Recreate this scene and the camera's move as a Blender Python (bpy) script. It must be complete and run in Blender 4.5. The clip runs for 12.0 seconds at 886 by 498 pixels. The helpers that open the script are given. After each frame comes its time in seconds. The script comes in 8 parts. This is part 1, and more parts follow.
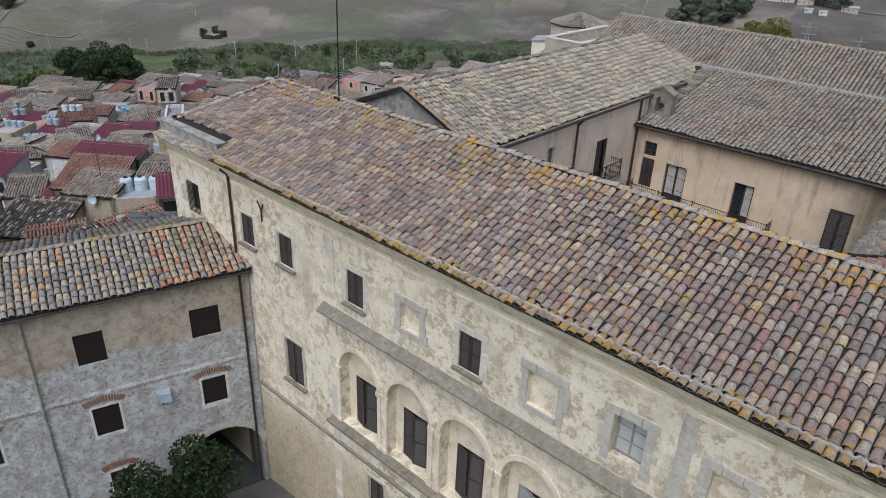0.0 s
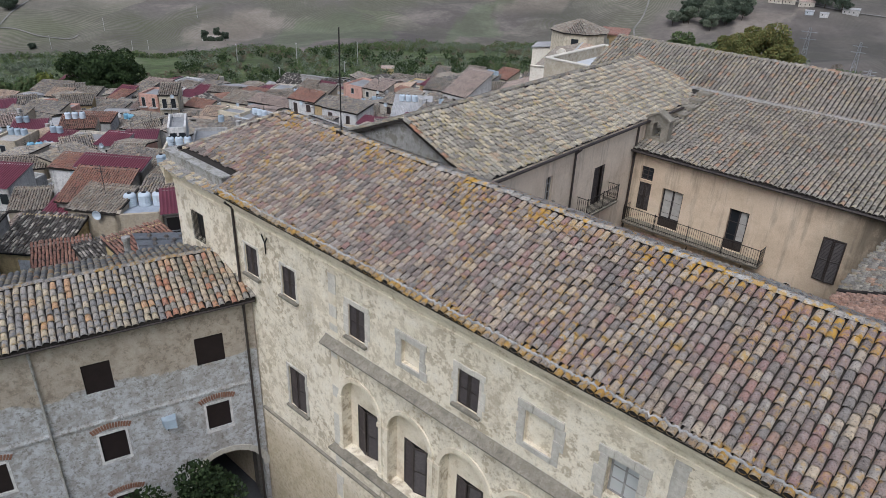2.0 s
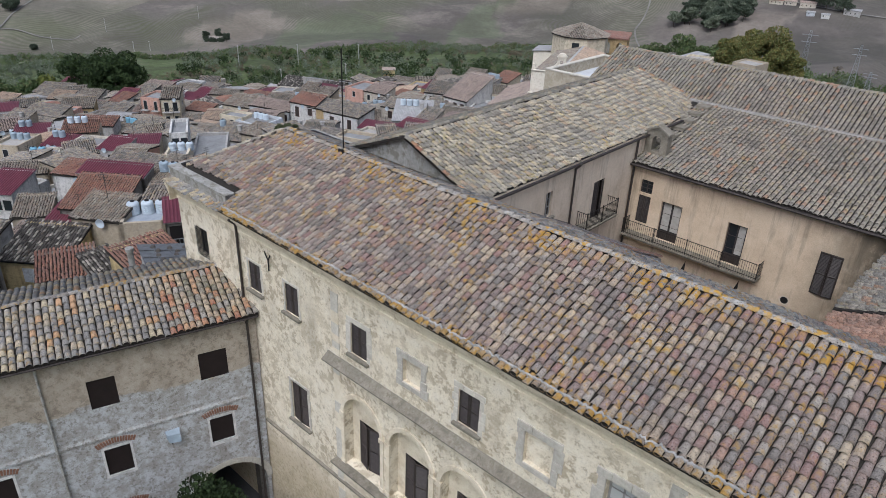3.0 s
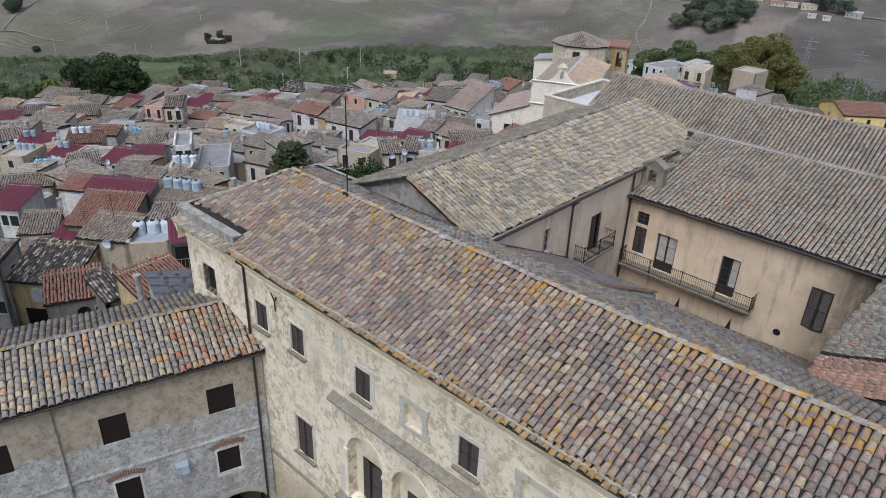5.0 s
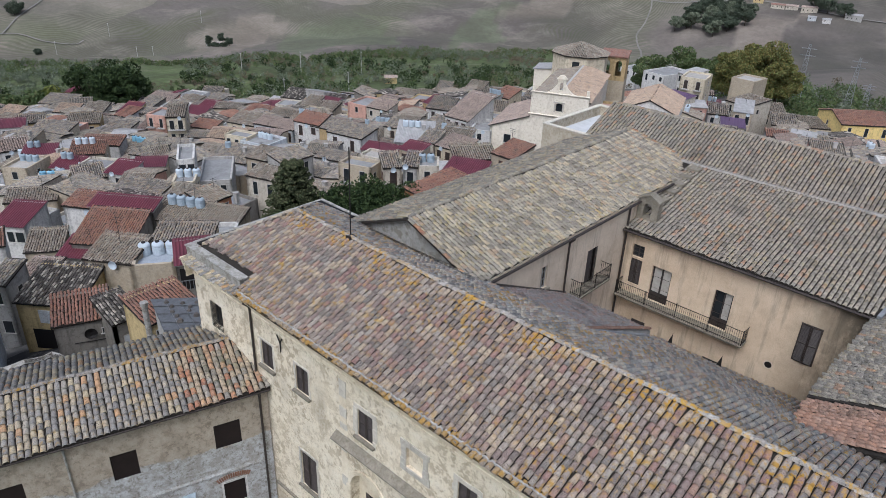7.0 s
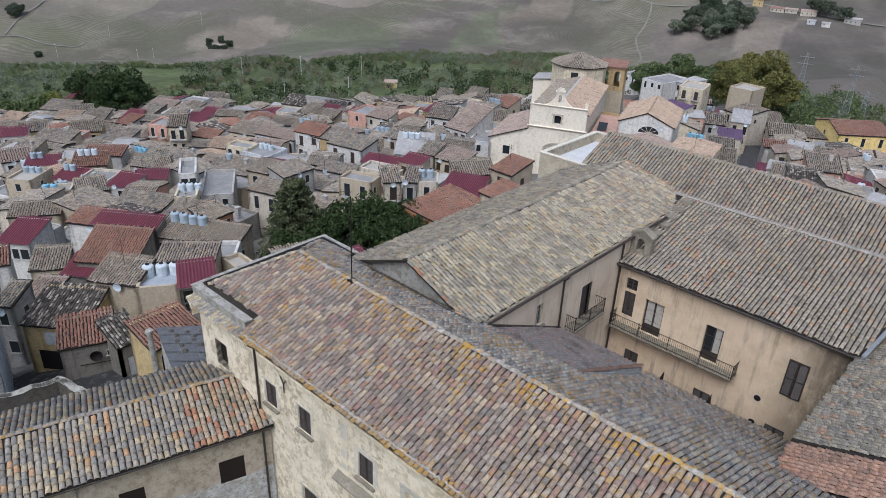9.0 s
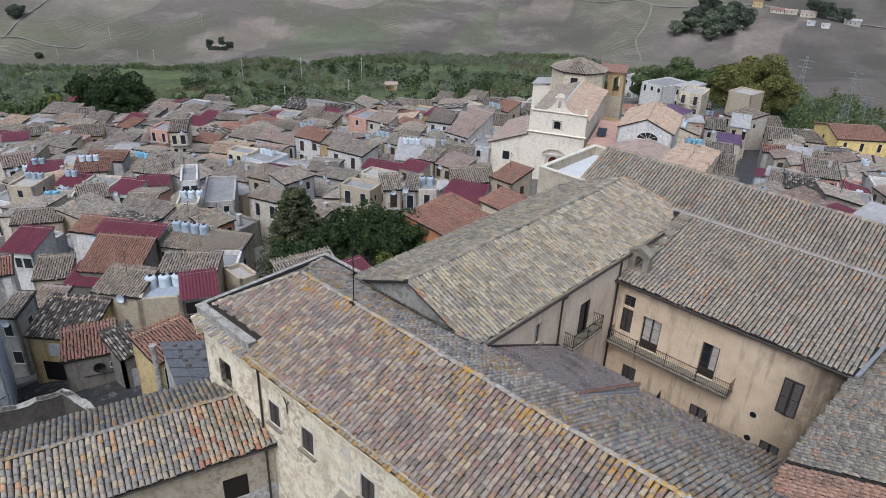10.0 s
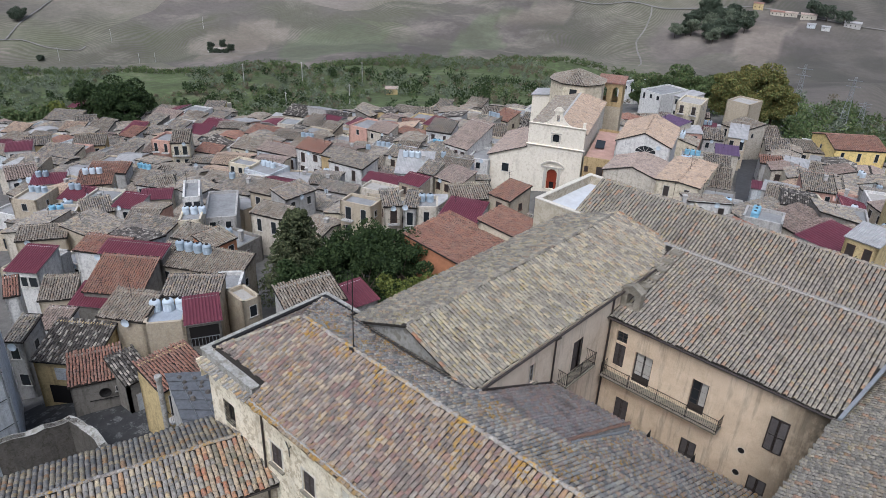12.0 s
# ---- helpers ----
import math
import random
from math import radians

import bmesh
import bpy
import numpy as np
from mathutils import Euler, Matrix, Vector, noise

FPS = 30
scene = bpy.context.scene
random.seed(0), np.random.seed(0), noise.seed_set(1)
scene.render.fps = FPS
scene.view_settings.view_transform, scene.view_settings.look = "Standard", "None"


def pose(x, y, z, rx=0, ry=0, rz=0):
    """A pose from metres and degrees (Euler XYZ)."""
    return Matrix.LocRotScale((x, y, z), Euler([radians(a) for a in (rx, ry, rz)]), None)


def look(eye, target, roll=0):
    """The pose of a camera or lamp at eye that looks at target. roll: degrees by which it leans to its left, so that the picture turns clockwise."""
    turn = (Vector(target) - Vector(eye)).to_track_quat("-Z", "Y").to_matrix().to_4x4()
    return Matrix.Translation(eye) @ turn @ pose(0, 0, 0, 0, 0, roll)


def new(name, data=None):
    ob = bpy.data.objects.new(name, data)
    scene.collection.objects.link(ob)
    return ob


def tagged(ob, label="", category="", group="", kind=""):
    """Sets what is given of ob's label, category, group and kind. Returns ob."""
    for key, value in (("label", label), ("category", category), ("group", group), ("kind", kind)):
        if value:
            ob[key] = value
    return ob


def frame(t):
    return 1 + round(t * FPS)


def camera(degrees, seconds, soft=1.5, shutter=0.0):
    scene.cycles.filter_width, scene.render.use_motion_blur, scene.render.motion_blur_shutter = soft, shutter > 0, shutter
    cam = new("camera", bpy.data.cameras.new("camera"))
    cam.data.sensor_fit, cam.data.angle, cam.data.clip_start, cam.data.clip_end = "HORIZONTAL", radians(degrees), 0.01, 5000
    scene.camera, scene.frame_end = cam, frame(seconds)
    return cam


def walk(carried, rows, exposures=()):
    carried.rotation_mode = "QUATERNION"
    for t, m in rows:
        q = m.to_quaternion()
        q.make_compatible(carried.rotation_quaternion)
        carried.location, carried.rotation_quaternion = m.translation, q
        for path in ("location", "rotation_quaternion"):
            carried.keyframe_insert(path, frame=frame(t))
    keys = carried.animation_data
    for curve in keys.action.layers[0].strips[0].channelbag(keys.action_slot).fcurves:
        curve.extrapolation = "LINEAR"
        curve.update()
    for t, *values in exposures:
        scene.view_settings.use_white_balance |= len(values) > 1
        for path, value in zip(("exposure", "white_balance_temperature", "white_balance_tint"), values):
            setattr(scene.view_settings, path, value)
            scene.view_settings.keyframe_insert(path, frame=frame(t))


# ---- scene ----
cam = camera(65.0, 12.0, 0.45)
PATH = [
    (0, (0.097, 0.239, 17.756), (-1.085, 1.568, 16.841), 2.3),
    (0.5, (0.092, 0.233, 18.112), (-1.091, 1.562, 17.197), 2.3),
    (1, (0.076, 0.239, 18.469), (-1.106, 1.567, 17.554), 2.4),
    (1.5, (0.078, 0.264, 18.852), (-1.106, 1.591, 17.937), 2.3),
    (2, (0.062, 0.272, 19.219), (-1.122, 1.599, 18.304), 2.3),
    (2.5, (0.053, 0.268, 19.609), (-1.132, 1.594, 18.694), 2.3),
    (3, (0.029, 0.265, 20.025), (-1.157, 1.59, 19.11), 2.3),
    (5, (-0.007, 0.221, 22.058), (-1.195, 1.543, 21.142), 2.3),
    (5.5, (-0.02, 0.231, 22.6), (-1.209, 1.552, 21.684), 2.3),
    (6, (-0.033, 0.231, 23.133), (-1.221, 1.553, 22.217), 2.3),
    (6.5, (-0.037, 0.211, 23.636), (-1.226, 1.533, 22.72), 2.3),
    (7, (-0.029, 0.161, 24.232), (-1.218, 1.482, 23.316), 2.3),
    (9, (-0.018, 0.133, 26.563), (-1.207, 1.455, 25.647), 2.4),
    (9.5, (-0.037, 0.115, 27.142), (-1.225, 1.437, 26.226), 2.4),
    (10, (-0.065, 0.094, 27.805), (-1.254, 1.416, 26.888), 2.4),
    (10.5, (-0.041, 0.09, 28.407), (-1.23, 1.411, 27.489), 2.4),
    (11, (-0.033, 0.146, 29.139), (-1.222, 1.466, 28.221), 2.4),
    (11.5, (-0.024, 0.166, 29.83), (-1.213, 1.485, 28.911), 2.4),
    (12, (-0.008, 0.188, 30.563), (-1.198, 1.508, 29.644), 2.4),
]
walk(cam, [(t, look(eye, target, roll)) for t, eye, target, roll in PATH], [(0, 0.10, 5620, 10), (5.5, 0.19, 5620, 10), (9.5, 0.28, 5620, 10), (12, 0.33, 5620, 10)])

# ---- daylight: bright overcast ----
world = bpy.data.worlds.new("overcast_sky")
scene.world = world
world.use_nodes = True
wn, wl = world.node_tree.nodes, world.node_tree.links
sky = wn.new("ShaderNodeTexSky")
sky.sky_type, sky.sun_disc = "NISHITA", False
SUN_EL, SUN_AZ = radians(58), radians(158)
sky.sun_elevation, sky.sun_rotation = SUN_EL, SUN_AZ
sky.air_density, sky.dust_density, sky.ozone_density = 1.0, 7.0, 1.0
soft_sky = wn.new("ShaderNodeHueSaturation")
soft_sky.inputs["Saturation"].default_value = 0.7
wl.new(sky.outputs[0], soft_sky.inputs["Color"])
wl.new(soft_sky.outputs[0], wn["Background"].inputs["Color"])
wn["Background"].inputs["Strength"].default_value = 0.128
sun = new("sun", bpy.data.lights.new("sun", "SUN"))
sun.data.energy, sun.data.angle, sun.data.color = 1.08, radians(55), (1.0, 0.98, 0.945)
toward = Vector((math.sin(SUN_AZ) * math.cos(SUN_EL), math.cos(SUN_AZ) * math.cos(SUN_EL), math.sin(SUN_EL)))
sun.matrix_basis = look(tuple(toward * 200), (0, 0, 0))

# ---- materials ----
def nodes_of(name, rough=0.85, metal=0.0, spec=0.3):
    m = bpy.data.materials.new(name)
    m.use_nodes = True
    t = m.node_tree
    b = t.nodes["Principled BSDF"]
    b.inputs["Roughness"].default_value, b.inputs["Metallic"].default_value = rough, metal
    b.inputs["Specular IOR Level"].default_value = spec
    return m, t, b

def coords(t):
    return t.nodes.new("ShaderNodeTexCoord").outputs["Object"]

def noise_at(t, vec, scale, detail=4.0, rough=0.6, stretch=None):
    if stretch:
        mp = t.nodes.new("ShaderNodeMapping")
        mp.inputs["Scale"].default_value = stretch
        t.links.new(vec, mp.inputs["Vector"])
        vec = mp.outputs[0]
    n = t.nodes.new("ShaderNodeTexNoise")
    n.inputs["Scale"].default_value, n.inputs["Detail"].default_value, n.inputs["Roughness"].default_value = scale, detail, rough
    t.links.new(vec, n.inputs["Vector"])
    return n.outputs["Fac"]

def ramp(t, fac, stops, hard=False):
    r = t.nodes.new("ShaderNodeValToRGB")
    e = r.color_ramp.elements
    if hard:
        r.color_ramp.interpolation = "CONSTANT"
    while len(e) < len(stops):
        e.new(0.5)
    for el, (p, c) in zip(e, stops):
        el.position, el.color = p, (c, c, c, 1) if isinstance(c, (int, float)) else (*c, 1)
    t.links.new(fac, r.inputs["Fac"])
    return r.outputs["Color"]

def mix(t, fac, a, b, mode="MIX"):
    n = t.nodes.new("ShaderNodeMix")
    n.data_type, n.blend_type = "RGBA", mode
    for sock, v in ((n.inputs[0], fac), (n.inputs[6], a), (n.inputs[7], b)):
        if isinstance(v, (int, float)):
            sock.default_value = v
        elif isinstance(v, tuple):
            sock.default_value = (*v, 1)
        else:
            t.links.new(v, sock)
    return n.outputs[2]

def bump(t, b, fac, strength=0.4, dist=0.02):
    n = t.nodes.new("ShaderNodeBump")
    n.inputs["Strength"].default_value, n.inputs["Distance"].default_value = strength, dist
    t.links.new(fac, n.inputs["Height"])
    t.links.new(n.outputs[0], b.inputs["Normal"])

def plain(name, col, rough=0.7, metal=0.0, vary=0.25, scale=3.0, rel=0.15):
    """A nearly plain surface with slight stains and grain."""
    m, t, b = nodes_of(name, rough, metal)
    v = coords(t)
    dark = tuple(c * (1 - vary) for c in col)
    lite = tuple(min(1, c * (1 + vary * 0.6)) for c in col)
    big, small = noise_at(t, v, scale), noise_at(t, v, scale * 14, 3)
    c = mix(t, 0.35, ramp(t, big, [(0.3, dark), (0.7, lite)]), ramp(t, small, [(0.3, dark), (0.7, lite)]))
    t.links.new(c, b.inputs["Base Color"])
    bump(t, b, small, rel, 0.01)
    return m

def plaster(name, cols, stain, scale=0.6, streak=0.5, rel=0.5, patch=None, grain=9.0, stones=0.0, coat=None, flake=0.0):
    """Old render: cloudy colour, upright streaks of grime, bare patches, grainy relief."""
    m, t, b = nodes_of(name, 0.92, 0, 0.15)
    v = coords(t)
    big = noise_at(t, v, scale, 6, 0.65)
    mid = noise_at(t, v, scale * 5, 5, 0.7)
    fine = noise_at(t, v, grain, 4, 0.7)
    c = mix(t, 0.45, ramp(t, big, [(0.28, cols[0]), (0.5, cols[1]), (0.72, cols[2])]), ramp(t, mid, [(0.3, cols[0]), (0.5, cols[1]), (0.7, cols[2])]))
    if patch:
        edge = noise_at(t, v, scale * 2.6, 8, 0.75)
        bare = ramp(t, edge, [(0.52, 0.0), (0.56, 0.9)])
        under = patch
        if stones:
            cell = t.nodes.new("ShaderNodeTexVoronoi")
            cell.inputs["Scale"].default_value = stones
            t.links.new(v, cell.inputs["Vector"])
            gap = t.nodes.new("ShaderNodeTexVoronoi")
            gap.feature = "DISTANCE_TO_EDGE"
            gap.inputs["Scale"].default_value = stones
            t.links.new(v, gap.inputs["Vector"])
            grey = t.nodes.new("ShaderNodeRGBToBW")
            t.links.new(cell.outputs["Color"], grey.inputs[0])
            under = mix(t, ramp(t, grey.outputs[0], [(0.25, 0.4), (0.75, 0.0)]), patch, tuple(k * 0.72 for k in patch))
            under = mix(t, ramp(t, gap.outputs["Distance"], [(0.02, 0.55), (0.10, 0.0)]), under, stain)
        c = mix(t, bare, c, under)
        pit = noise_at(t, v, scale * 9, 6, 0.8)
        c = mix(t, ramp(t, pit, [(0.60, 0.0), (0.68, 0.7)]), c, stain)
    chip = noise_at(t, v, 4.2, 5, 0.72, (1, 1, 1.5))
    if flake:
        # small scabs where the limewash has gone
        area = noise_at(t, v, 0.5, 4, 0.6)
        scab = mix(t, 1.0, ramp(t, chip, [(0.53, 0.0), (0.58, 1.0)]), ramp(t, area, [(0.36, 0.15), (0.58, flake)]), "MULTIPLY")
        c = mix(t, scab, c, tuple(0.7 * k + 0.3 * s for k, s in zip(cols[0], stain)))
    if coat:
        # an upper coat of another render ends along a ragged edge
        sep = t.nodes.new("ShaderNodeSeparateXYZ")
        t.links.new(v, sep.inputs[0])
        lift = t.nodes.new("ShaderNodeMath")
        lift.operation = "MULTIPLY_ADD"
        lift.inputs[1].default_value, lift.inputs[2].default_value = 1.3, -0.65
        t.links.new(mid, lift.inputs[0])
        add = t.nodes.new("ShaderNodeMath")
        t.links.new(sep.outputs["Z"], add.inputs[0])
        t.links.new(lift.outputs[0], add.inputs[1])
        sub = t.nodes.new("ShaderNodeMath")
        sub.operation = "SUBTRACT"
        t.links.new(add.outputs[0], sub.inputs[0])
        sub.inputs[1].default_value = coat[0]
        tone = mix(t, big, coat[1], coat[2])
        tone = mix(t, ramp(t, pit, [(0.55, 0.0), (0.66, 0.6)]) if patch else 0.0, tone, stain)
        c = mix(t, ramp(t, sub.outputs[0], [(0.0, 0.0), (0.05, 1.0)]), c, tone)
    run = noise_at(t, v, 1.0, 5, 0.65, (2.2, 2.2, 0.22))
    c = mix(t, ramp(t, run, [(0.52, 0.0), (0.78, streak)]), c, stain)
    c = mix(t, ramp(t, fine, [(0.35, 0.22), (0.6, 0.0)]), c, stain)
    t.links.new(c, b.inputs["Base Color"])
    h = mix(t, 0.5, mid, fine)
    if flake:
        h = mix(t, 0.6, h, ramp(t, chip, [(0.44, 1.0), (0.60, 0.0)]))
    bump(t, b, h, rel, 0.05)
    return m

def limewash(name, coat, pale, worn, dirt, foot=None, bare=0.5, dark=0.55, soft=0.7):
    """Old limewash over rubble: crisp-edged bare scabs, crumbling holes, damp grey clouds and runs."""
    m, t, b = nodes_of(name, 0.93, 0, 0.12)
    v = coords(t)
    cloud = noise_at(t, v, 0.32, 5, 0.6)
    blot = noise_at(t, v, 2.1, 9, 0.76)
    crumb = noise_at(t, v, 5.5, 7, 0.74)
    fine = noise_at(t, v, 26.0, 4, 0.75)
    c = mix(t, ramp(t, blot, [(0.36, 0.0), (0.60, 1.0)]), pale, coat)
    cell = t.nodes.new("ShaderNodeTexVoronoi")
    cell.inputs["Scale"].default_value = 3.4
    t.links.new(v, cell.inputs["Vector"])
    grey = t.nodes.new("ShaderNodeRGBToBW")
    t.links.new(cell.outputs["Color"], grey.inputs[0])
    under = mix(t, ramp(t, grey.outputs[0], [(0.25, 0.0), (0.75, 0.55)]), worn, tuple(0.45 * w + 0.55 * k for w, k in zip(worn, dirt)))
    where = ramp(t, cloud, [(0.36, 0.25), (0.58, 1.0)])
    scab = mix(t, 1.0, ramp(t, blot, [(bare, 0.0), (bare + 0.035, 1.0)]), where, "MULTIPLY")
    c = mix(t, scab, c, under)
    c = mix(t, ramp(t, crumb, [(dark, 0.0), (dark + 0.05, 0.62)]), c, tuple(0.4 * w + 0.6 * k for w, k in zip(worn, dirt)))
    c = mix(t, ramp(t, crumb, [(0.34, 0.5), (0.40, 0.0)]), c, pale)
    damp = noise_at(t, v, 0.75, 6, 0.66, (1.0, 1.0, 0.45))
    c = mix(t, ramp(t, damp, [(0.52, 0.0), (0.74, 0.5)]), c, dirt)
    if foot:
        sep = t.nodes.new("ShaderNodeSeparateXYZ")
        t.links.new(v, sep.inputs[0])
        edge = t.nodes.new("ShaderNodeMath")
        edge.operation = "MULTIPLY_ADD"
        edge.inputs[1].default_value = 2.4
        t.links.new(cloud, edge.inputs[0])
        t.links.new(sep.outputs["Z"], edge.inputs[2])
        stone = mix(t, ramp(t, blot, [(0.42, 0.0), (0.56, 1.0)]), foot[1], foot[2])
        stone = mix(t, ramp(t, crumb, [(0.52, 0.0), (0.60, 0.6)]), stone, dirt)
        band = t.nodes.new("ShaderNodeMapRange")
        band.inputs["From Min"].default_value, band.inputs["From Max"].default_value = foot[0] + 1.2 - soft, foot[0] + 1.2 + soft
        band.inputs["To Min"].default_value, band.inputs["To Max"].default_value = 0.85 if soft > 0.3 else 1.0, 0.0
        t.links.new(edge.outputs[0], band.inputs["Value"])
        c = mix(t, band.outputs[0], c, stone)
    c = mix(t, ramp(t, fine, [(0.34, 0.35), (0.48, 0.0)]), c, dirt)
    t.links.new(c, b.inputs["Base Color"])
    h = mix(t, 0.45, ramp(t, blot, [(bare - 0.05, 1.0), (bare + 0.05, 0.25)]), ramp(t, crumb, [(0.35, 1.0), (dark + 0.05, 0.0)]))
    bump(t, b, mix(t, 0.2, h, fine), 0.75, 0.04)
    return m

def tile_mat(name, cols, lichen=0.25, per="island", lichen_col=(0.36, 0.22, 0.045), grime=0.6, cover=0.0, crust=1.0):
    """Fired clay tiles, each with a shade of its own, weathered and specked with lichen."""
    m, t, b = nodes_of(name, 0.93, 0, 0.12)
    geo = t.nodes.new("ShaderNodeNewGeometry")
    v = geo.outputs["Position"]
    rnd = geo.outputs["Random Per Island"] if per == "island" else t.nodes.new("ShaderNodeObjectInfo").outputs["Random"]
    n = len(cols)
    c = ramp(t, rnd, [(i / n, col) for i, col in enumerate(cols)], True)
    patch = noise_at(t, v, 7.0, 5, 0.7)
    c = mix(t, ramp(t, patch, [(0.40, 0.0), (0.62, grime)]), c, (0.15, 0.137, 0.127))
    wash = noise_at(t, v, 0.9, 4, 0.6)
    c = mix(t, ramp(t, wash, [(0.42, 0.0), (0.68, 0.25 * crust)]), c, (0.27, 0.245, 0.215))
    soot = noise_at(t, v, 0.7, 6, 0.72)
    c = mix(t, ramp(t, soot, [(0.52, 0.0), (0.66, 0.55 * crust)]), c, (0.085, 0.075, 0.064))
    fine = noise_at(t, v, 24.0, 5, 0.8)
    c = mix(t, ramp(t, fine, [(0.52, 0.0), (0.62, 0.45 * crust)]), c, (0.37, 0.35, 0.315))
    c = mix(t, ramp(t, fine, [(0.38, 0.9), (0.46, 0.0)]), c, (0.05, 0.043, 0.038))
    big = noise_at(t, v, 0.55, 5, 0.7)
    small = noise_at(t, v, 4.5, 4, 0.65)
    lm = mix(t, 1.0, ramp(t, big, [(0.42 - cover, 0.0), (0.62 - cover, 1.0)]), ramp(t, small, [(0.53 - cover, 0.0), (0.60 - cover, 1.0)]), "MULTIPLY")
    lm = mix(t, 1.0, lm, (lichen, lichen, lichen), "MULTIPLY")
    c = mix(t, lm, c, lichen_col)
    t.links.new(c, b.inputs["Base Color"])
    bump(t, b, mix(t, 0.5, patch, fine), 0.9, 0.018)
    return m

M = {}
# clay tiles: mauve-grey south slope, courtyard slope lightened against its shade, pale wings, mixed annex
G1, G2, G3 = (0.25, 0.225, 0.205), (0.20, 0.175, 0.165), (0.31, 0.285, 0.255)
PALACE = [(0.303, 0.259, 0.223), (0.284, 0.201, 0.169), (0.169, 0.138, 0.121), (0.35, 0.28, 0.219), (0.265, 0.154, 0.131), (0.35, 0.306, 0.258), (0.232, 0.168, 0.151), (0.185, 0.157, 0.134), (0.435, 0.352, 0.245), (0.312, 0.259, 0.217), (0.307, 0.191, 0.141), (0.182, 0.162, 0.147), (0.261, 0.205, 0.173), (0.205, 0.152, 0.135), (0.393, 0.307, 0.216), (0.243, 0.186, 0.163), (0.323, 0.284, 0.241), (0.25, 0.149, 0.132), (0.282, 0.228, 0.191), (0.158, 0.127, 0.113), (0.371, 0.301, 0.225), (0.228, 0.178, 0.156)]
M["tile_south"] = tile_mat("clay_tile_mauve_grey", PALACE, 0.8, cover=0.0, grime=0.45, crust=0.75)
M["tile_south_one"] = tile_mat("clay_tile_mauve_grey_single", PALACE, 0.8, "object", cover=0.0, grime=0.45, crust=0.75)
M["tile_south_top"] = tile_mat("clay_tile_lichened", PALACE, 0.9, lichen_col=(0.37, 0.215, 0.035), cover=0.035, grime=0.45, crust=0.75)
M["tile_south_top_one"] = tile_mat("clay_tile_lichened_single", PALACE, 0.9, "object", lichen_col=(0.37, 0.215, 0.035), cover=0.035, grime=0.45, crust=0.75)
# north tiles and their lichen, coloured brighter to offset the slope's shade
M["tile_north"] = tile_mat("clay_tile_lightened_for_shade", [(0.658, 0.598, 0.507), (0.509, 0.478, 0.43), (0.7, 0.619, 0.496), (0.403, 0.367, 0.326), (0.785, 0.683, 0.538), (0.615, 0.478, 0.393), (0.573, 0.541, 0.476), (0.743, 0.546, 0.403), (0.594, 0.504, 0.434), (0.36, 0.336, 0.305), (0.827, 0.745, 0.6), (0.637, 0.593, 0.527)], 0.95, grime=0.15, lichen_col=(0.64, 0.36, 0.06), cover=0.01, crust=0.4)
M["tile_pale"] = tile_mat("clay_tile_pale_grey", [(0.44, 0.395, 0.31), (0.32, 0.29, 0.235), (0.53, 0.465, 0.35), (0.26, 0.235, 0.19), (0.42, 0.37, 0.29), (0.55, 0.46, 0.315), (0.36, 0.33, 0.275), (0.46, 0.345, 0.235), (0.41, 0.37, 0.295), (0.29, 0.265, 0.225)], 0.55, lichen_col=(0.40, 0.31, 0.09), grime=0.35, crust=0.7)
M["tile_wing"] = tile_mat("clay_tile_grey_mixed", [(0.36, 0.325, 0.265), (0.29, 0.265, 0.22), (0.42, 0.37, 0.29), (0.24, 0.22, 0.185), (0.34, 0.305, 0.25), (0.40, 0.325, 0.235), (0.32, 0.29, 0.245), (0.39, 0.35, 0.28), (0.27, 0.25, 0.21), (0.30, 0.275, 0.23), (0.37, 0.33, 0.26), (0.42, 0.26, 0.165), (0.22, 0.20, 0.17)], 0.45, lichen_col=(0.36, 0.29, 0.10), grime=0.5)
M["tile_annex"] = tile_mat("clay_tile_tan_grey", [(0.27, 0.262, 0.245), (0.23, 0.222, 0.208), (0.44, 0.375, 0.265), (0.20, 0.195, 0.185), (0.34, 0.315, 0.27), (0.30, 0.285, 0.26), (0.40, 0.345, 0.25), (0.25, 0.24, 0.225), (0.36, 0.33, 0.275), (0.22, 0.212, 0.20), (0.47, 0.40, 0.27), (0.46, 0.285, 0.155)], 0.5, grime=0.35, crust=0.4)
M["tile_annex_orange"] = tile_mat("clay_tile_orange", [(0.45, 0.23, 0.12), (0.44, 0.35, 0.235), (0.36, 0.33, 0.28), (0.47, 0.29, 0.16), (0.26, 0.24, 0.20), (0.38, 0.165, 0.09), (0.46, 0.375, 0.255), (0.33, 0.29, 0.21), (0.42, 0.33, 0.22), (0.20, 0.185, 0.13)], 0.35, lichen_col=(0.20, 0.18, 0.06), crust=0.5)
M["tile_corner"] = tile_mat("clay_tile_pinkish_grey", [(0.56, 0.47, 0.42), (0.52, 0.475, 0.44), (0.60, 0.43, 0.35), (0.47, 0.42, 0.39), (0.60, 0.53, 0.47), (0.55, 0.43, 0.39)], 0.3, grime=0.25)
M["tile_eave"] = tile_mat("eave_tile_amber", [(0.30, 0.24, 0.165), (0.37, 0.29, 0.18), (0.26, 0.215, 0.165), (0.22, 0.17, 0.13)], 0.8, lichen_col=(0.33, 0.19, 0.035), cover=0.08)
M["tile_pink"] = tile_mat("clay_tile_new_pink", [(0.48, 0.27, 0.18), (0.44, 0.25, 0.17), (0.50, 0.30, 0.21), (0.42, 0.25, 0.18)], 0.1, grime=0.2)
